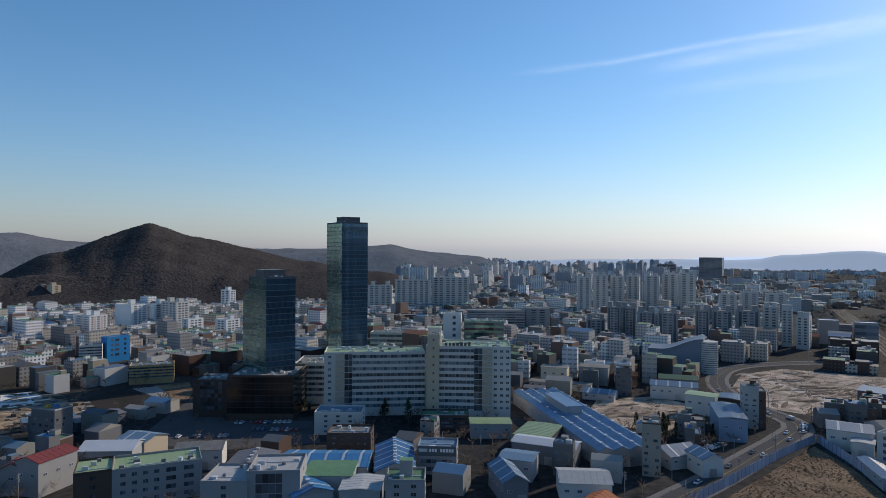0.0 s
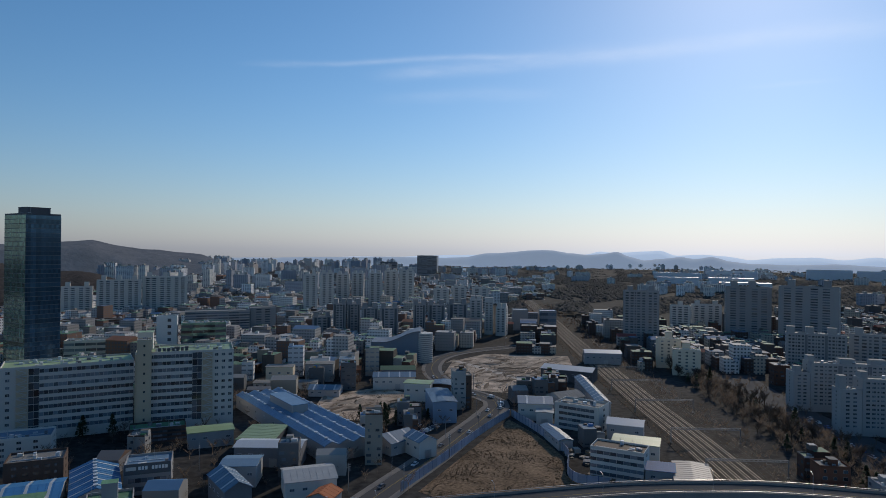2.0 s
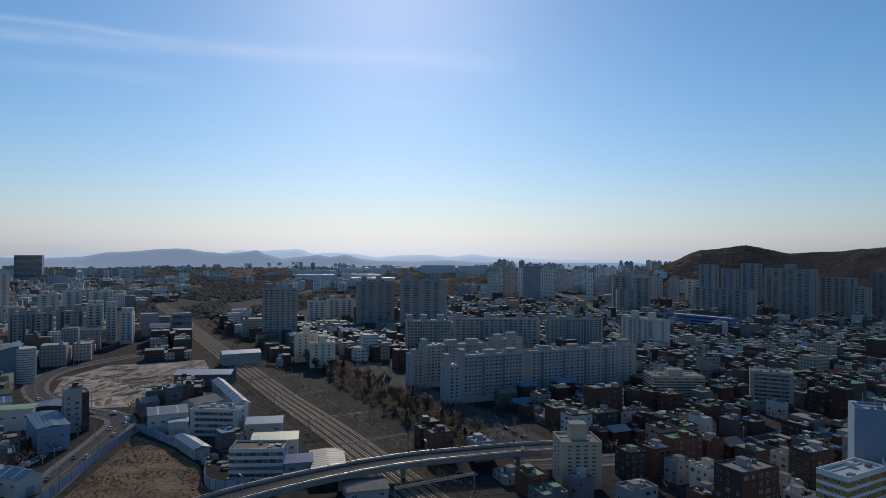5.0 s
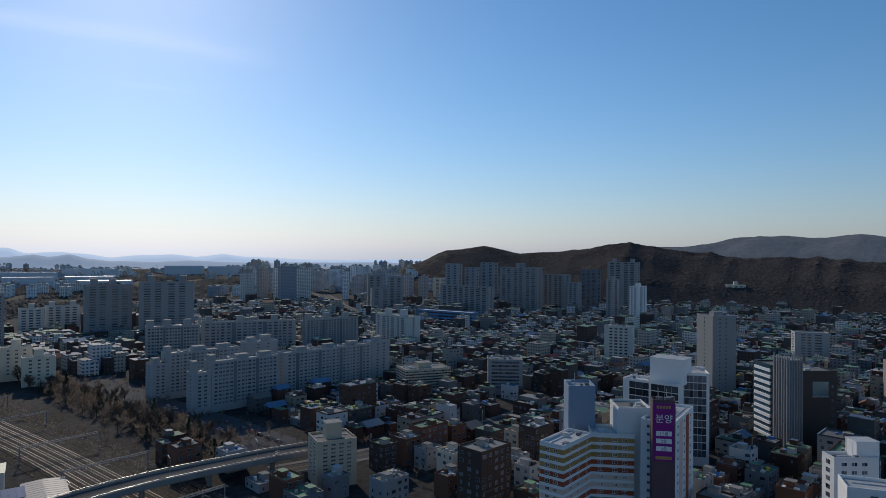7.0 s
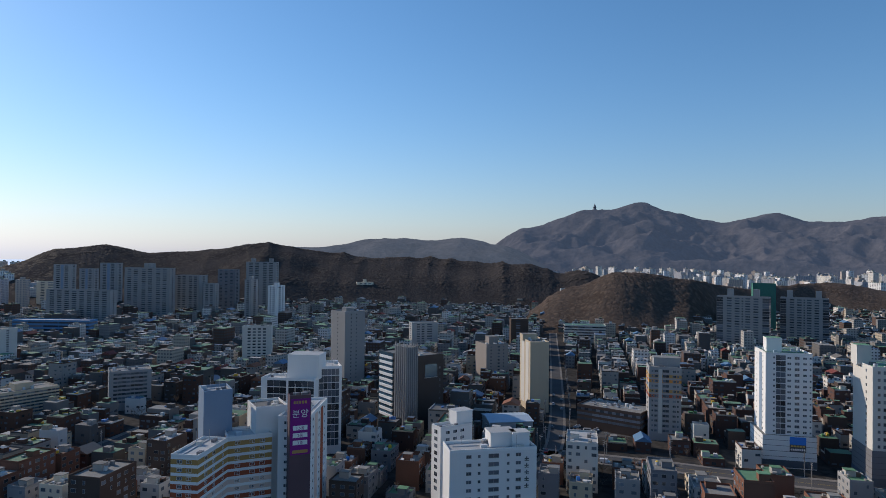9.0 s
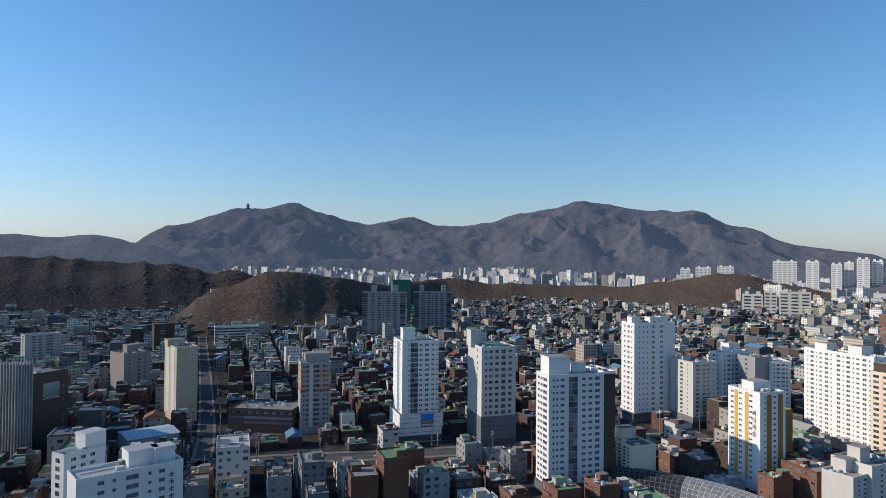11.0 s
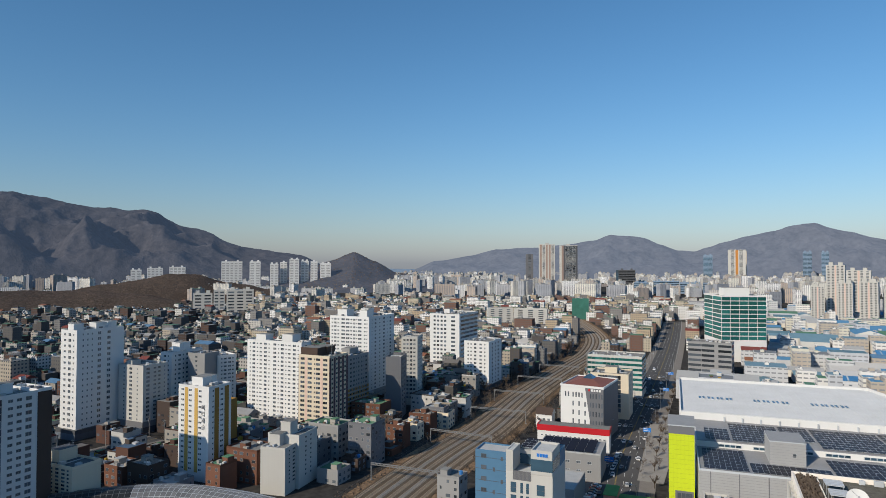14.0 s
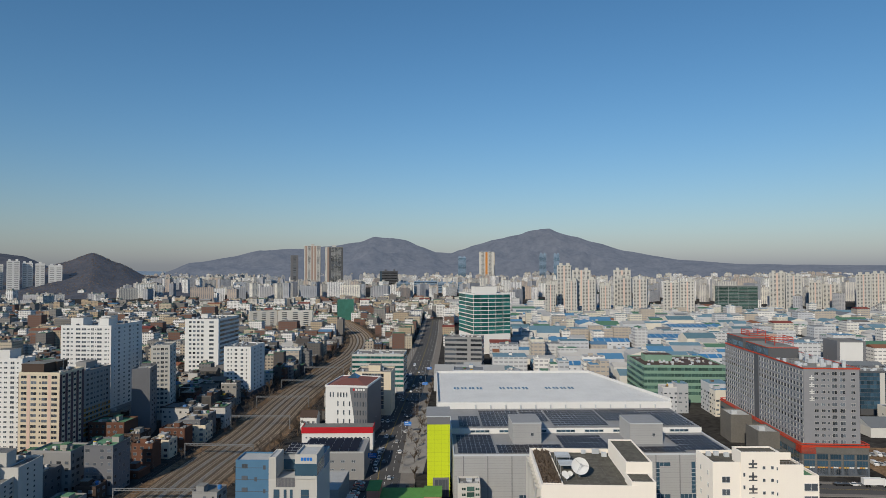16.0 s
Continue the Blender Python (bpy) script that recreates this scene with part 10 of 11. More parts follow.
def fin_office():
    """Black office: rounded white bands, a tall ribbed fin tower and a plain dark front."""
    o = thing("office_building", pose(368.9, -110.0, 0, 0, 0, -73.8), "black office building with white round bands and a tall fin tower", "office building")
    w, d, h = 24.4, 33.8, 42.8
    claim(368.9, -110.0, w, d, -73.8)
    block(o, -w / 2, -d / 2, w / 2, d / 2, 0, h, BLACKPANEL, GREYROOF, 1.0)
    for k in range(11):
        b = Build()
        z = 4.5 + k * 3.45
        pts = [(-w / 2 - 0.9, 0), (-w / 2 - 0.9, d / 2 - 3)]
        pts += [(-w / 2 - 0.9 + 4 - 4 * math.cos(a), d / 2 - 3 + 4 * math.sin(a)) for a in (0.3, 0.7, 1.1, 1.5)] + [(w / 2, d / 2 + 1), (w / 2, 0)]
        b.prism(pts[::-1], z, z + 1.5, WHITE, bottom=True)
        part("white_band", b, o, "white rounded parapet band")
        b = Build()
        b.box(-w / 2 - 0.2, 0.5, z + 1.5, -w / 2 + 0.02, d / 2, z + 3.4, BLUEGLASS)
        part("ribbon_window", b, o)
    b = Build()
    b.box(-w / 2 - 2.2, -d / 2 - 1.2, 0, -w / 2 + 5.2, -d / 2 + 12, h + 5.5, MIDGREY, GREYROOF)
    part("fin_tower", b, o, "grey fin tower with upright ribs")
    for i in range(12):
        b = Build()
        if i < 6:
            x = -w / 2 - 2.1 + i * 1.36
            b.box(x, -d / 2 - 1.7, 0, x + 0.45, -d / 2 - 1.18, h + 7 + (i % 2) * 0.8, GREY)
        else:
            y = -d / 2 - 0.9 + (i - 6) * 2.2
            b.box(-w / 2 - 2.7, y, 0, -w / 2 - 2.18, y + 0.5, h + 7 + (i % 2) * 0.8, GREY)
        part("rib", b, o)
    b = Build()
    b.box(-1.0, -d / 2 - 0.12, h - 13, 7.5, -d / 2 + 0.02, h - 5.5, BLUEGLASS, bottom=True)
    b.box(-1.3, -d / 2 - 0.16, h - 13.3, 7.8, -d / 2 - 0.02, h - 13, OFFWHITE, bottom=True)
    part("display_panel", b, o, "pale blue picture panel on the dark front")
    for k in range(9):
        part("window", piece("n", 1.0, 1.4, GLASS, DARKGREY), o, at=Matrix.Translation((9.6, -d / 2, 6 + k * 3.6)))
    roof_clutter(o, w, d, h - 1.0, 4)


BLACKPANEL = mat("black_glossy_panels", (0.022, 0.024, 0.028), 0.35, 0.1, grain=0.4, spec=0.4)
fin_office()


def office_name():
    """The name on the roof edge of the white office, as plain bars."""
    o = thing("roof_sign", pose(*on_wall(16.1, 395.0, -3.2, -14.0, 14.0), 42.9, 0, 0, -3.2), "dark letters as bars along an office roof edge", "sign")
    for i in range(7):
        b = Build()
        b.box(i * 2.3, -0.1, 0, i * 2.3 + 1.6, 0.1, 1.9, DARKGREY, bottom=True)
        part("sign_letter", b, o)


office_name()


def sales_banner():
    """A blue and yellow banner on a shop podium, its writing as bars."""
    o = thing("wall_banner", pose(*on_wall(244.3, -267.0, -122.0, 3.6, 12.05), 8.2, 0, 0, -122.0), "blue and dark sales banner with letter bars on a white podium", "banner")
    b = Build()
    b.box(-3.6, -0.12, 0, 3.6, 0.02, 3.4, DARKGREY, bottom=True)
    b.box(-3.6, -0.12, 3.4, 3.6, 0.02, 7.0, SIGNBLUE, bottom=True)
    cloth = part("banner_cloth", b, o)
    b = Build()
    for i in range(8):
        b.box(-3.2 + i * 0.82, -0.18, 0.6, -2.6 + i * 0.82, -0.1, 1.5, WHITE, bottom=True)
    for i in range(5):
        b.box(-3.0 + i * 1.25, -0.18, 2.3, -2.0 + i * 1.25, -0.1, 3.1, GOLD, bottom=True)
    part("letter_bars", b, cloth)



def tower_name():
    """The name down the white gable strip of the yellow striped tower."""
    o = thing("wall_sign", pose(*on_wall(76.7, -311.4, -121.2, -7.1, 6.2), 0, 0, 0, 148.8), "dark grey upright lettering on a white apartment gable", "sign")
    for i, letter in enumerate("\uC528\uD2F0\uCE90\uC2AC"):
        lettering(letter, 2.6, 33.0 - i * 3.0, DARKGREY, o, Matrix())


tower_name()


sales_banner()

# ---- streets of low houses and far city ----
WALLS = [(BRICK, 4), (OFFWHITE, 2), (CREAM, 1), (GREY, 3), (BEIGE, 1), (BROWN, 2), (MIDGREY, 3)]
ROOFS = [(GREENROOF, 4), (GREYROOF, 5), (PALEROOF, 2)]
HUT = mat("roof_hut_render", (0.36, 0.34, 0.31), 0.85, 0.15, tint=0.1)
TANK = mat("yellow_water_tank", (0.65, 0.45, 0.05), 0.5, 0.1)
BTANK = mat("blue_water_tank", (0.05, 0.2, 0.5), 0.5, 0.1)
BULKWALL = island("mixed_house_walls", [(0.085, 0.045, 0.034), (0.3, 0.285, 0.265), (0.09, 0.085, 0.08), (0.06, 0.036, 0.03), (0.34, 0.29, 0.22), (0.12, 0.115, 0.11), (0.07, 0.062, 0.058), (0.52, 0.51, 0.49), (0.1, 0.056, 0.042), (0.17, 0.165, 0.16)])
BULKROOF = island("mixed_house_roofs", [(0.102, 0.204, 0.128), (0.23, 0.23, 0.221), (0.145, 0.145, 0.145), (0.0765, 0.162, 0.102), (0.357, 0.357, 0.348), (0.17, 0.157, 0.145), (0.136, 0.246, 0.162), (0.085, 0.136, 0.204), (0.255, 0.246, 0.23)], 0.8)
FARHOUSE = far_wall("far_house_walls", [(0.1, 0.06, 0.046), (0.4, 0.38, 0.35), (0.13, 0.125, 0.12), (0.42, 0.37, 0.3), (0.2, 0.2, 0.2), (0.1, 0.09, 0.085), (0.6, 0.59, 0.57), (0.07, 0.048, 0.04)], dark=(0.09, 0.09, 0.1), cell=(2.8, 2.9), fill=(0.5, 0.45))
FARMIXED = far_wall("far_mixed_walls", [(0.56, 0.54, 0.5), (0.26, 0.25, 0.24), (0.7, 0.69, 0.67), (0.46, 0.37, 0.26), (0.2, 0.19, 0.18), (0.18, 0.1, 0.075), (0.76, 0.75, 0.74), (0.5, 0.44, 0.34)], dark=(0.13, 0.13, 0.14), cell=(2.8, 2.9), fill=(0.5, 0.45))
# wall tones set paler to stand in for haze and sunlit faces
WHITETOWN = far_wall("far_white_town_walls", [(0.7, 0.69, 0.67), (0.42, 0.41, 0.4), (0.76, 0.75, 0.74), (0.5, 0.45, 0.38), (0.3, 0.29, 0.28), (0.2, 0.12, 0.09), (0.66, 0.65, 0.64), (0.24, 0.22, 0.2)], dark=(0.12, 0.12, 0.13), cell=(2.8, 2.9), fill=(0.5, 0.45))
TERRACE = island("dark_terrace_walls", [(0.1, 0.055, 0.045), (0.085, 0.05, 0.042), (0.12, 0.065, 0.05), (0.32, 0.3, 0.27), (0.075, 0.055, 0.048), (0.5, 0.49, 0.46), (0.11, 0.06, 0.048), (0.09, 0.07, 0.06)])
FARTOWER = far_wall("far_tower_walls", [(0.76, 0.76, 0.74), (0.6, 0.58, 0.54), (0.45, 0.46, 0.49), (0.7, 0.68, 0.62), (0.5, 0.42, 0.36), (0.78, 0.78, 0.78), (0.34, 0.36, 0.4)], dark=(0.22, 0.23, 0.26), cell=(4.6, 2.9), fill=(0.55, 0.6))
FARWORKS = far_wall("far_factory_walls", [(0.66, 0.65, 0.62), (0.55, 0.56, 0.57), (0.72, 0.71, 0.69), (0.45, 0.4, 0.34), (0.6, 0.58, 0.5), (0.5, 0.52, 0.55)], dark=(0.26, 0.27, 0.29), cell=(4.5, 3.6), fill=(0.72, 0.32))
SHEDWALL = island("shed_walls", [(0.6, 0.6, 0.58), (0.5, 0.52, 0.55), (0.66, 0.63, 0.56), (0.4, 0.42, 0.45)])
SHEDROOF = island("shed_roofs", [(0.085, 0.221, 0.374), (0.136, 0.238, 0.306), (0.357, 0.365, 0.365), (0.17, 0.187, 0.204), (0.425, 0.425, 0.416), (0.102, 0.187, 0.23), (0.085, 0.187, 0.128), (0.468, 0.459, 0.442)])
WORKROOF = island("workshop_roofs", [(0.08, 0.19, 0.32), (0.12, 0.2, 0.26), (0.2, 0.2, 0.2), (0.12, 0.13, 0.14), (0.28, 0.28, 0.27), (0.08, 0.16, 0.1), (0.14, 0.12, 0.1)])
WORKWALL = island("workshop_walls", [(0.255, 0.255, 0.247), (0.165, 0.165, 0.173), (0.3, 0.285, 0.247), (0.105, 0.0675, 0.0525), (0.12, 0.128, 0.135), (0.375, 0.375, 0.36)])


def pick(rnd, table):
    return rnd.choices([a for a, _ in table], [b for _, b in table])[0]


def villa(x, y, yaw, w, d, floors, rnd):
    """A small walk-up house of its own: walls, parapet, roof, roof hut, tank and windows."""
    h = floors * 2.9 + 1.0
    wall, roof = pick(rnd, WALLS), pick(rnd, ROOFS)
    wn_, rn_ = wall.name.replace("_", " ").replace(" render", "").replace(" cladding", ""), roof.name.replace("_", " ")
    o = thing("villa_house", pose(x, y, 0, 0, 0, yaw), f"{floors}-storey {wn_} house under a {rn_}", "house", "low houses")
    shell(o, w, d, 0, h, wall, roof, 0.9, 0.2)
    b = Build()
    for s in range(4):
        ms, first = side_matrix(s, w, d), len(b.v)
        if wall is BRICK and s in (1, 3):
            continue
        fw = w if s in (0, 2) else d
        n = max(2, int(fw / 3.2))
        for f in range(floors):
            for i in range(n):
                u, z = -fw / 2 + fw * (i + 0.5) / n, f * 2.9 + 1.6
                if rnd.random() < 0.2:
                    continue
                ww = rnd.choice((0.4, 0.6, 0.85, 1.0))
                b.box(u - ww - 0.08, -0.05, z - 0.72, u + ww + 0.08, 0.02, z + 0.72, HUT, bottom=True)
                b.box(u - ww, -0.09, z - 0.64, u + ww, 0.0, z + 0.64, GLASS, bottom=True)
        b.v[first:] = [tuple(ms @ Vector(v)) for v in b.v[first:]]
    tagged(part("glazing", b, o), kind="stuff")
    b = Build()
    hx, hy = rnd.uniform(-0.25, 0.25) * w, rnd.uniform(-0.25, 0.25) * d
    b.box(hx - 1.6, hy - 1.9, h - 0.9, hx + 1.6, hy + 1.9, h + 1.7, wall if rnd.random() < 0.6 else HUT)
    hut = part("roof_hut", b, o)
    b = Build()
    b.box(hx - 1.8, hy - 2.1, h + 1.7, hx + 1.8, hy + 2.1, h + 1.9, roof, bottom=True)
    part("hut_roof", b, hut)
    if rnd.random() < 0.85:
        b = Build()
        for i in range(6):
            a, e = rnd.uniform(0.3, 1.2), rnd.uniform(0.3, 1.0)
            px, py = rnd.uniform(-0.4, 0.4) * w, rnd.uniform(-0.4, 0.4) * d
            b.box(px - a, py - e, h - 0.8, px + a, py + e, h - 0.8 + rnd.uniform(0.5, 1.6), CLUTTER)
        tagged(part("roof_clutter", b, o), kind="stuff")
    if rnd.random() < 0.4:
        b = Build()
        b.tube(-hx - 1, -hy, 0.8, h - 0.8, h + 0.6, rnd.choice((TANK, BTANK, SHEET)), 9)
        b.tube(-hx - 1, -hy, 0.8, h + 0.6, h + 0.85, rnd.choice((TANK, BTANK)), 9, 0.3)
        part("water_tank", b, o)
    if rnd.random() < 0.5:
        b = Build()
        for k in range(3):
            zz = 2.9 * (k % floors) + 3.0
            b.box(-w * 0.4, -d / 2 - 1.1, zz - 0.12, w * 0.1, -d / 2 + 0.05, zz, HUT, bottom=True)
            b.box(-w * 0.4, -d / 2 - 1.1, zz, w * 0.1, -d / 2 - 1.0, zz + 0.9, wall, bottom=True)
        part("balcony", b, o)
    return o


def rot(px, py, c, s, x, y):
    return (x + px * c - py * s, y + px * s + py * c)


def bulk_house(b, x, y, yaw, w, d, h, rnd, windows, wall, roof):
    """A house of one or two volumes with a parapet, roof hut and roof clutter."""
    c, s = math.cos(radians(yaw)), math.sin(radians(yaw))

    def quad(x0, y0, x1, y1):
        return [rot(px, py, c, s, x, y) for px, py in ((x0, y0), (x1, y0), (x1, y1), (x0, y1))]

    style, top = rnd.random(), h
    cut = rnd.uniform(0.45, 0.7) if style < 0.45 else 1.0
    if style < 0.45:
        top = h - 2.9
        e = -w / 2 + w * cut
        b.prism(quad(-w / 2, -d / 2, e, d / 2), 0, h, wall, wall)
        b.prism(quad(-w / 2 + 0.3, -d / 2 + 0.3, e - 0.3, d / 2 - 0.3), h - 0.4, h + 0.06, roof, roof)
        b.prism(quad(e + 0.02, -d / 2, w / 2, d / 2), 0, top, wall, wall)
    elif style > 0.93:
        b.prism(quad(-w / 2, -d / 2, w / 2, d / 2), 0, h - 1.2, wall, wall)
        p, k = quad(-w / 2 - 0.3, -d / 2 - 0.3, w / 2 + 0.3, d / 2 + 0.3), len(b.v)
        e0, e1 = rot(-w / 2 - 0.3, 0, c, s, x, y), rot(w / 2 + 0.3, 0, c, s, x, y)
        b.v += [(*q, h - 1.25) for q in p] + [(*e0, h + 1.3), (*e1, h + 1.3)]
        b.f += [(k, k + 1, k + 5, k + 4), (k + 2, k + 3, k + 4, k + 5), (k + 1, k + 2, k + 5), (k + 3, k, k + 4)]
        b.m += [b.slot(GABLED)] * 4
        b.uv += [(0.0, 0.0)] * 14
    else:
        b.prism(quad(-w / 2, -d / 2, w / 2, d / 2), 0, h, wall, wall)
    if style <= 0.93:
        x0 = -w / 2 + w * cut if style < 0.45 else -w / 2
        if w / 2 - x0 > 1.5:
            p = 0.7 if windows else 0.0
            b.prism(quad(x0 + 0.3, -d / 2 + 0.3, w / 2 - 0.3, d / 2 - 0.3), top - 0.4, top + 0.06, roof, roof)
            if windows:
                for a in ((x0, -d / 2, w / 2, -d / 2 + 0.2), (x0, d / 2 - 0.2, w / 2, d / 2), (x0, -d / 2 + 0.2, x0 + 0.2, d / 2 - 0.2), (w / 2 - 0.2, -d / 2 + 0.2, w / 2, d / 2 - 0.2)):
                    b.prism(quad(*a), top, top + p, wall, wall)
        for i in range(4 if windows else 1):
            hx, hy = rnd.uniform(-0.35, 0.35) * w, rnd.uniform(-0.35, 0.35) * d
            a, e, z = (1.5, 1.8, 2.3) if i == 0 else (rnd.uniform(0.4, 1.4), rnd.uniform(0.4, 1.2), rnd.uniform(0.6, 1.6))
            base = h if hx < -w / 2 + w * cut else top
            b.prism(quad(hx - a, hy - e, hx + a, hy + e), base, base + z, wall if i == 0 else CLUTTER, roof if i == 0 else CLUTTER)
    if windows:
        for side in range(4):
            fw, half = (w, d / 2) if side in (0, 2) else (d, w / 2)
            n = max(2, int(fw / 3.3))
            a = side * math.pi / 2
            ca, sa = math.cos(a), math.sin(a)
            for f in range(max(1, int((top - 0.8) / 2.9))):
                for i in range(n):
                    if rnd.random() < 0.25:
                        continue
                    u, z, ww = -fw / 2 + fw * (i + rnd.uniform(0.35, 0.65)) / n, f * 2.9 + 1.6, rnd.choice((0.4, 0.6, 0.9, 1.1))
                    q = []
                    for du, out in ((-ww, 0.0), (-ww, 0.07), (ww, 0.07), (ww, 0.0)):
                        lx, ly = u + du, -half - out
                        q.append(rot(lx * ca - ly * sa, lx * sa + ly * ca, c, s, x, y))
                    k, wh = len(b.v), rnd.choice((0.4, 0.6, 0.65))
                    b.v += [(px, py, zz) for px, py in q for zz in (z - wh, z + wh)]
                    b.f += [(k + 2, k + 4, k + 5, k + 3), (k, k + 2, k + 3, k + 1), (k + 4, k + 6, k + 7, k + 5), (k + 3, k + 5, k + 7, k + 1)]
                    b.m += [b.slot(GLASS)] * 4
                    b.uv += [(0.0, 0.0)] * 16


GABLED = island("gabled_sheet_roofs", [(0.2, 0.06, 0.05), (0.1, 0.2, 0.32), (0.16, 0.15, 0.14), (0.24, 0.11, 0.07), (0.3, 0.3, 0.3)])
CLUTTER = island("roof_clutter", [(0.5, 0.5, 0.5), (0.2, 0.2, 0.2), (0.08, 0.2, 0.1), (0.1, 0.22, 0.45), (0.35, 0.33, 0.3), (0.45, 0.3, 0.05), (0.12, 0.08, 0.06), (0.6, 0.6, 0.58)], 0.75)
SINGLES = [0]


def quarter(az, rr, yaw, seed, label, near=0.0, pitch=(15.0, 13.0), fl=(2, 4), keep=0.92, wall=None, windows=True, big=0.0, far_walls=None):
    """A quarter of small houses on a lane grid: those nearer than near are things, the rest is one mesh."""
    rnd = random.Random(seed)
    b = Build()
    c, s = math.cos(radians(yaw)), math.sin(radians(yaw))
    n = int(rr[1] / pitch[1]) + 2
    wall = wall or BULKWALL
    for j in range(-n, n):
        for i in range(-n, n):
            px = i * pitch[0] + (i // 6) * 7 + rnd.uniform(-1, 1)
            py = j * pitch[1] + (j // 2) * 4.5 + rnd.uniform(-0.8, 0.8)
            x, y = px * c - py * s, px * s + py * c
            r = math.hypot(x, y)
            if not rr[0] < r < rr[1]:
                continue
            a = math.degrees(math.atan2(-x, y))
            a = a if a >= az[0] else a + 360
            if not az[0] <= a <= az[1] or rnd.random() > keep:
                continue
            w, d, f = rnd.uniform(0.55, 0.92) * pitch[0], rnd.uniform(0.58, 0.92) * pitch[1], rnd.randint(fl[0] - (rnd.random() < 0.3), fl[1])
            if rnd.random() < big:
                w, d, f = w * 1.5, d * 1.25, f + rnd.randint(1, 4)
            if not free(x, y, max(w, d) * 0.42):
                continue
            turn = yaw + rnd.choice((0, 180)) + rnd.uniform(-2, 2)
            if r < near and SINGLES[0] < 300:
                SINGLES[0] += 1
                villa(x, y, turn, w, d, f, rnd)
            else:
                bulk_house(b, x, y, turn, w, d, f * 2.9 + 1, rnd, windows and r < 560, wall if r < 560 else far_walls or FARHOUSE, BULKROOF)
    if b.f:
        single("low_rise_houses", b, label, "houses", kind="stuff")


def sheds(az, rr, yaw, seed, label, pitch=(34.0, 26.0), keep=0.85, wall=None, roof=None, flat=0.4):
    rnd = random.Random(seed)
    b = Build()
    wall, roof = wall or SHEDWALL, roof or SHEDROOF
    c, s = math.cos(radians(yaw)), math.sin(radians(yaw))
    n = int(rr[1] / pitch[1]) + 2
    for j in range(-n, n):
        for i in range(-n, n):
            px, py = i * pitch[0] + rnd.uniform(-3, 3), j * pitch[1] + rnd.uniform(-2, 2)
            x, y = px * c - py * s, px * s + py * c
            r, a = math.hypot(x, y), math.degrees(math.atan2(-x, y))
            a = a if a >= az[0] else a + 360
            if not (rr[0] < r < rr[1] and az[0] <= a <= az[1]) or rnd.random() > keep:
                continue
            w, d, h = rnd.uniform(0.45, 1.0) * pitch[0], rnd.uniform(0.5, 0.95) * pitch[1], rnd.uniform(5, 11)
            if rnd.random() < 0.12:
                w, d, h = w * 1.9, d * 1.5, h * 1.3
            if not free(x, y, max(w, d) * 0.45):
                continue
            turn = yaw + rnd.choice((0, 90)) * (rnd.random() < 0.3)
            ct, st = math.cos(radians(turn)), math.sin(radians(turn))
            if rnd.random() < flat:
                bulk_house(b, x, y, turn, w * 0.8, d * 0.8, h + rnd.choice((0, 4, 8, 14)), rnd, r < 500, wall if r < 500 else FARWORKS, roof)
                continue
            poly = [rot(px, py, ct, st, x, y) for px, py in ((-w / 2, -d / 2), (w / 2, -d / 2), (w / 2, d / 2), (-w / 2, d / 2))]
            b.prism(poly, 0, h, wall)
            e0, e1 = rot(-w / 2, 0, ct, st, x, y), rot(w / 2, 0, ct, st, x, y)
            k, rise = len(b.v), d * 0.16
            b.v += [(*poly[0], h + 0.02), (*poly[1], h + 0.02), (*poly[2], h + 0.02), (*poly[3], h + 0.02), (*e0, h + rise), (*e1, h + rise)]
            b.f += [(k, k + 1, k + 5, k + 4), (k + 2, k + 3, k + 4, k + 5), (k + 1, k + 2, k + 5), (k + 3, k, k + 4)]
            b.m += [b.slot(roof)] * 2 + [b.slot(wall)] * 2
            b.uv += [(0.0, 0.0)] * 14
    if b.f:
        single("factory_sheds", b, label, "factories", kind="stuff")


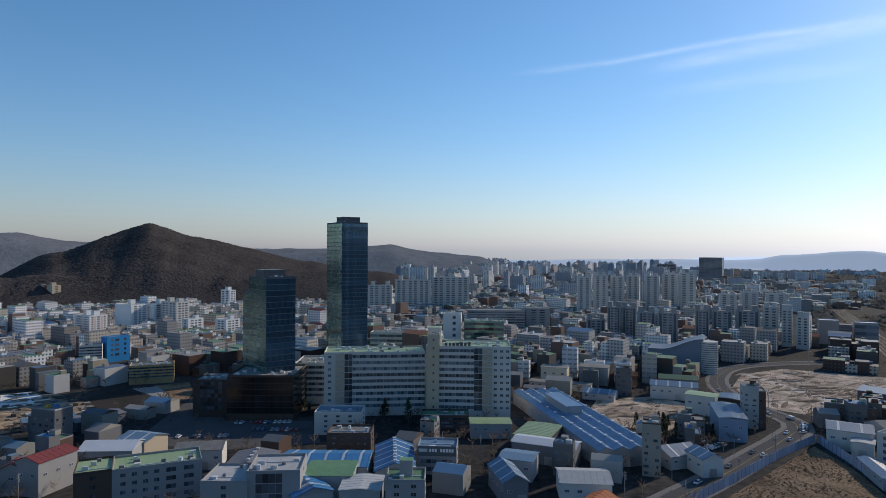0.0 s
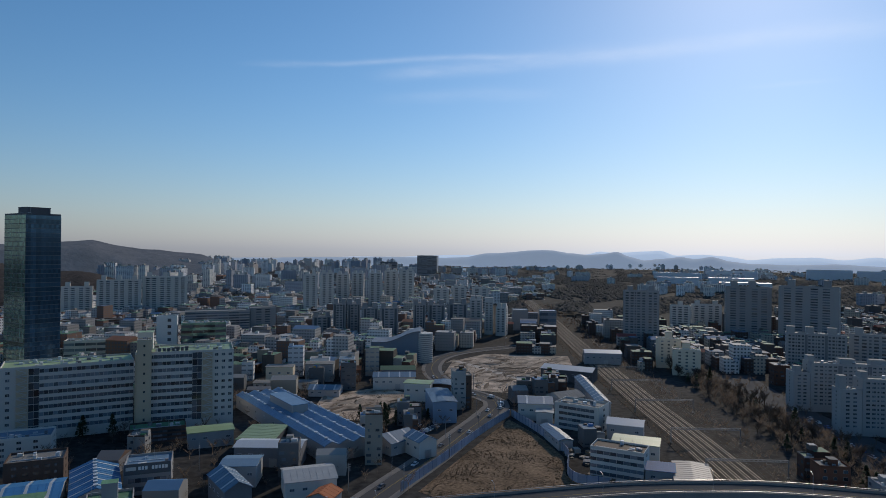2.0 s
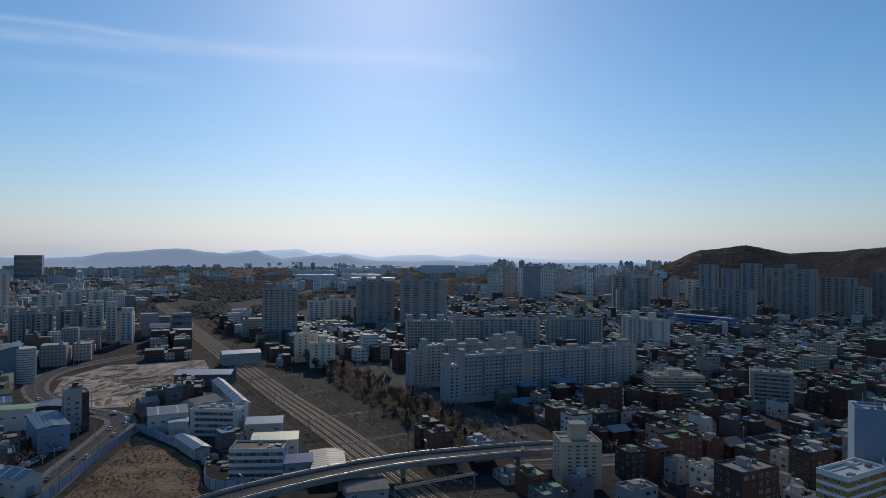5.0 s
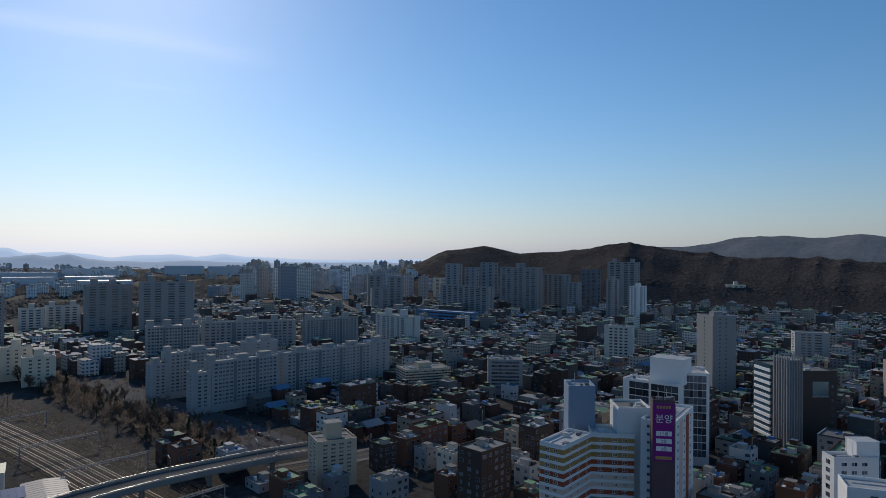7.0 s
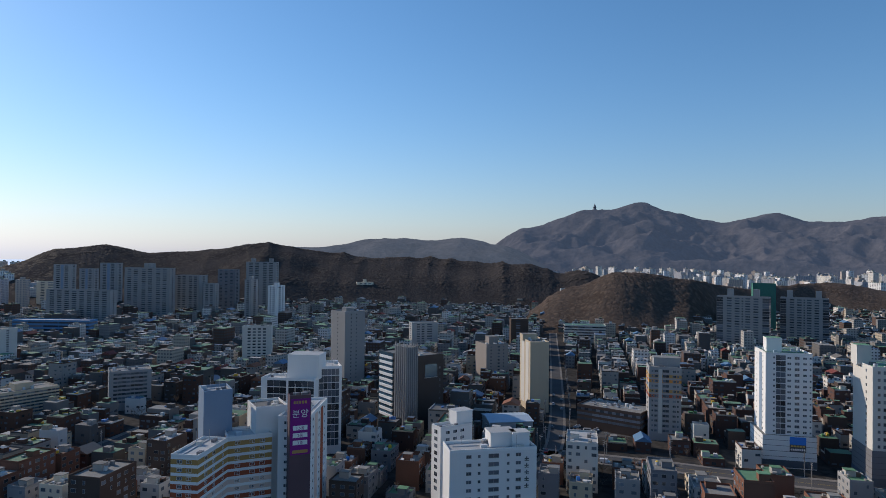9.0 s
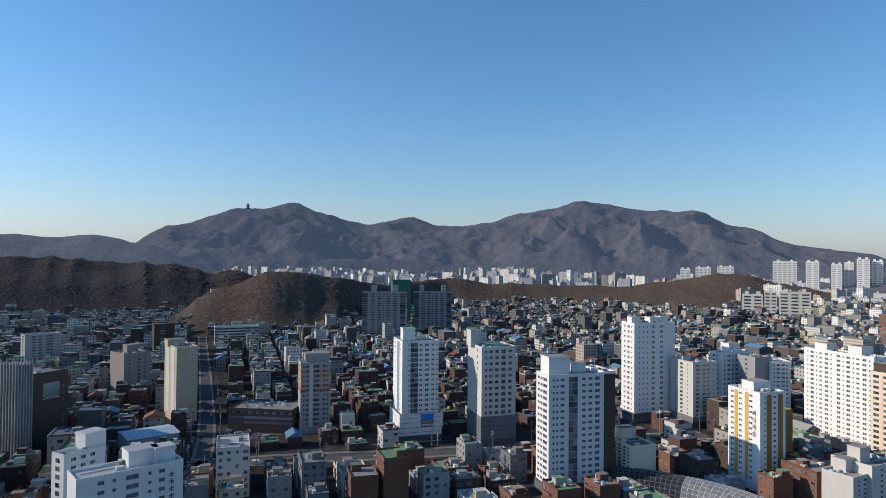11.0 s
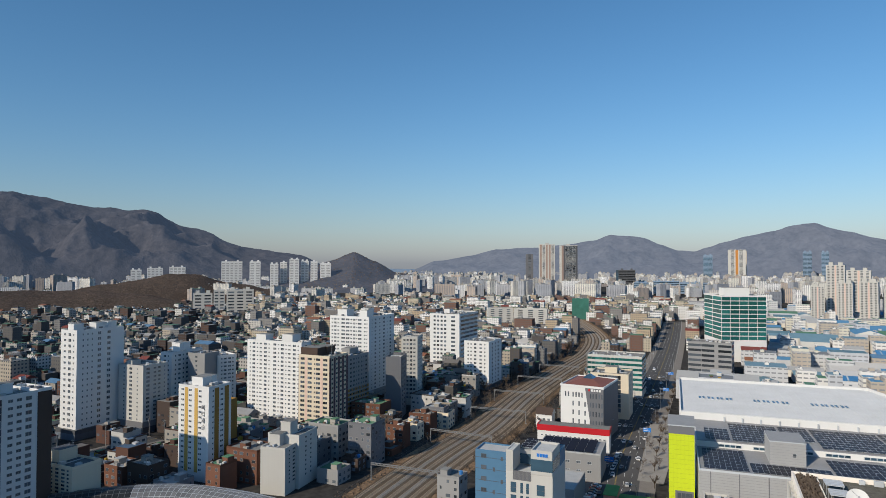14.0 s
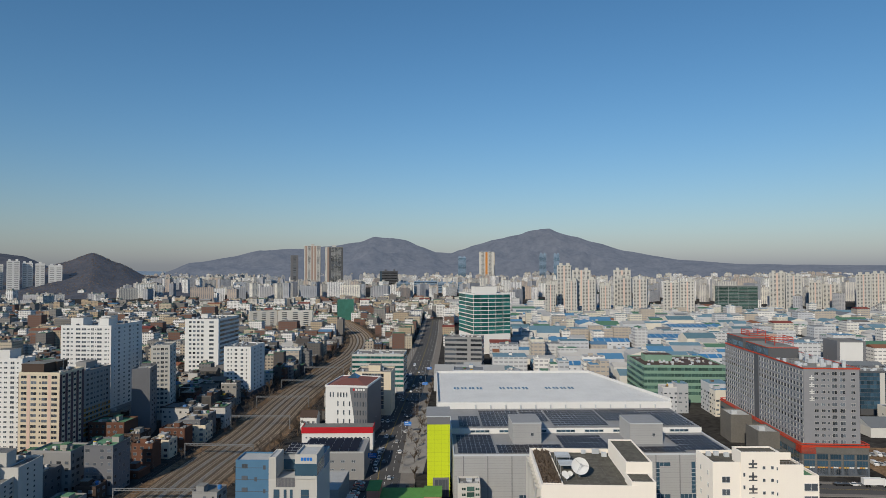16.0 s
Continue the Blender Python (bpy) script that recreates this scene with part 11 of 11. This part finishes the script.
def far_city(az, rr, seed, label, spacing=62.0, hs=(18, 60), keep=0.6, slim=0.5, yaw=-28.0):
    """Far blocks of flats: slabs and towers, the windows in their material."""
    rnd = random.Random(seed)
    b = Build()
    n = int(rr[1] / spacing) + 2
    c, s = math.cos(radians(yaw)), math.sin(radians(yaw))
    for j in range(-n, n):
        for i in range(-n, n):
            px, py = (i + rnd.uniform(-0.3, 0.3)) * spacing, (j + rnd.uniform(-0.3, 0.3)) * spacing
            x, y = px * c - py * s, px * s + py * c
            r, a = math.hypot(x, y), math.degrees(math.atan2(-x, y))
            a = a if a >= az[0] else a + 360
            if not (rr[0] < r < rr[1] and az[0] <= a <= az[1]):
                continue
            patch = noise.noise(Vector((x * 0.0021, y * 0.0021, seed * 3.3)))
            if rnd.random() > keep + patch * 0.7 or not free(x, y, 15):
                continue
            top = hs[0] + (hs[1] - hs[0]) * min(1, max(0, 0.45 + patch + rnd.uniform(-0.25, 0.25)))
            w, d = (rnd.uniform(16, 24), rnd.uniform(13, 18)) if rnd.random() < slim else (rnd.uniform(34, 56), rnd.uniform(12, 15))
            turn = yaw + rnd.choice((0, 90, 45, 20)) + rnd.uniform(-4, 4)
            ct, st = math.cos(radians(turn)), math.sin(radians(turn))
            poly = [rot(px, py, ct, st, x, y) for px, py in ((-w / 2, -d / 2), (w / 2, -d / 2), (w / 2, d / 2), (-w / 2, d / 2))]
            b.prism(poly, 0, top, FARTOWER, BULKROOF)
            for e in ((-0.3, 0.3) if w > 30 else (0.0,)):
                hut = [rot(px + e * w, py, ct, st, x, y) for px, py in ((-3, -3), (3, -3), (3, 3), (-3, 3))]
                b.prism(hut, top, top + rnd.uniform(3, 5), HUT)
    single("distant_apartments", b, label, "apartment buildings", kind="stuff")


def far_tower(a, r, w, d, h, kind):
    """A distant block: walls, floor bands, roof slab and lift huts."""
    wall, band, label, category = {
        "slab": (OFFWHITE, GLASS, "white stepped apartment slab below a wooded rise", "apartment building"),
        "hi": (WHITE, PALEGREY, "grey-white apartment tower among distant towers", "apartment building"),
        "dark": (DARKGREY, DARKGLASS, "dark glass office block in the distance", "office building"),
        "blue": (BLUEGREY, BLUEGLASS, "blue glass office block in the distance", "office building"),
        "cream": (CREAM, GLASS, "cream twin tower far beyond the works", "apartment building")}[kind]
    x, y = at_polar(a, r)
    o = thing("apartment_tower" if category == "apartment building" else "office_tower", pose(x, y, 0, 0, 0, a + 180), label, category, "distant towers")
    claim(x, y, w, d, a, 4)
    b = Build()
    b.box(-w / 2, -d / 2, 0, w / 2, d / 2, h, wall)
    part("wall", b, o)
    b = Build()
    n = max(2, int(w / (13 if category == "apartment building" else 60)))
    for f in range(1, int(h / 6)):
        for i in range(n):
            u = -w / 2 + w * (i + 0.5) / n
            e = w / n * (0.33 if category == "apartment building" else 0.48)
            b.box(u - e, -d / 2 - 0.3, f * 6, u + e, d / 2 + 0.3, f * 6 + 2.6, band, bottom=True)
    tagged(part("glazing", b, o), kind="stuff")
    for e in (-0.28, 0.28) if w > 26 else (0.0,):
        b = Build()
        b.box(e * w - 3.5, -3.5, h, e * w + 3.5, 3.5, h + 5, wall)
        part("lift_hut", b, o)


for place in ((-165.9, 1300, 34, 15, 42), (-167.2, 1300, 20, 15, 48), (-168.9, 1300, 50, 15, 48)):
    far_tower(*place, "slab")
for place in ((-170.1, 2400, 38, 22, 105), (-171.7, 2400, 29, 22, 97), (-172.5, 2440, 25, 22, 103), (-173.4, 2400, 34, 22, 114), (-174.3, 2430, 29, 22, 108), (-175.1, 2400, 25, 22, 106),
              (-176.1, 2400, 38, 22, 100), (-168.2, 2400, 71, 22, 105), (-160.8, 2600, 36, 22, 74), (-162.2, 2600, 54, 22, 80), (-163.9, 2600, 56, 22, 84)):
    far_tower(*place, "hi")
far_tower(157.3, 2380, 58, 30, 78, "dark")
for place in ((156.1, 2300, 48, 40, 36), (154.1, 2300, 84, 40, 42), (152.2, 2300, 64, 40, 38), (149.9, 2300, 104, 40, 37), (150.8, 3400, 42, 30, 143), (143.6, 3400, 36, 30, 158), (142.4, 3400, 30, 30, 157)):
    far_tower(*place, "blue")
for place in ((148.9, 3300, 35, 28, 163), (148.2, 3300, 35, 28, 163)):
    far_tower(*place, "cream")

quarter((-125, -52), (255, 720), -32, 1, "dense quarter of low brick and concrete houses", near=330, big=0.1)
quarter((-170, -125), (255, 760), -32, 2, "dense quarter of low houses with green roofs", near=330, big=0.1, wall=TERRACE)
quarter((-125, -52), (720, 1250), -32, 3, "distant sea of low houses", windows=False, big=0.1)
quarter((-170, -125), (760, 1500), -32, 4, "distant sea of low houses", windows=False, big=0.1)
quarter((158, 174), (262, 760), -28, 24, "low shops and houses beside the avenue", near=420, big=0.2, fl=(2, 5))
quarter((172, 192), (255, 760), -32, 14, "small houses between apartment towers", near=400, big=0.15)
quarter((-52, -30), (330, 900), -32, 5, "low blocks of flats beside the railway", pitch=(20, 16), fl=(3, 5), big=0.2)
sheds((-44, 46), (265, 520), -18, 6, "small factories and workshops with sheet roofs", pitch=(19.0, 16.0), keep=0.72, wall=WORKWALL, roof=WORKROOF, flat=0.55)
quarter((-28, 46), (520, 1150), -32, 7, "town of low white buildings below a wooded hill", pitch=(19, 16), fl=(2, 5), big=0.2, windows=False, far_walls=WHITETOWN)
quarter((-34, 8), (1150, 2300), -32, 27, "distant low buildings among trees", pitch=(24, 20), fl=(1, 4), keep=0.55, big=0.15, windows=False, far_walls=WHITETOWN)
quarter((150, 190), (760, 1700), -28, 8, "sea of low houses and small blocks", pitch=(19, 16), fl=(2, 5), big=0.26, windows=False, far_walls=FARMIXED)
sheds((112, 152), (420, 1500), -30, 9, "wide industrial area of white and blue sheds")
sheds((152, 166), (480, 800), -30, 10, "small industrial buildings along a wide road", keep=0.7)
far_city((150, 193), (1650, 4200), 11, "white apartment towers spreading to the far hills", hs=(12, 54), keep=0.44)
far_city((110, 150), (1500, 4300), 12, "white apartment towers beyond an industrial area", hs=(14, 62), keep=0.46)
far_city((193, 245), (1700, 3300), 13, "white apartment towers below a mountain", hs=(20, 70), keep=0.55)
far_city((-70, -20), (1500, 4300), 15, "hazy blocks on the plain", hs=(8, 30), keep=0.12)
far_city((-78, -60), (1250, 3000), 16, "grey apartment towers at the edge of town", hs=(30, 75), keep=0.5)
far_city((-20, 4), (1300, 3500), 17, "grey apartment towers in the haze", hs=(20, 60), keep=0.35)
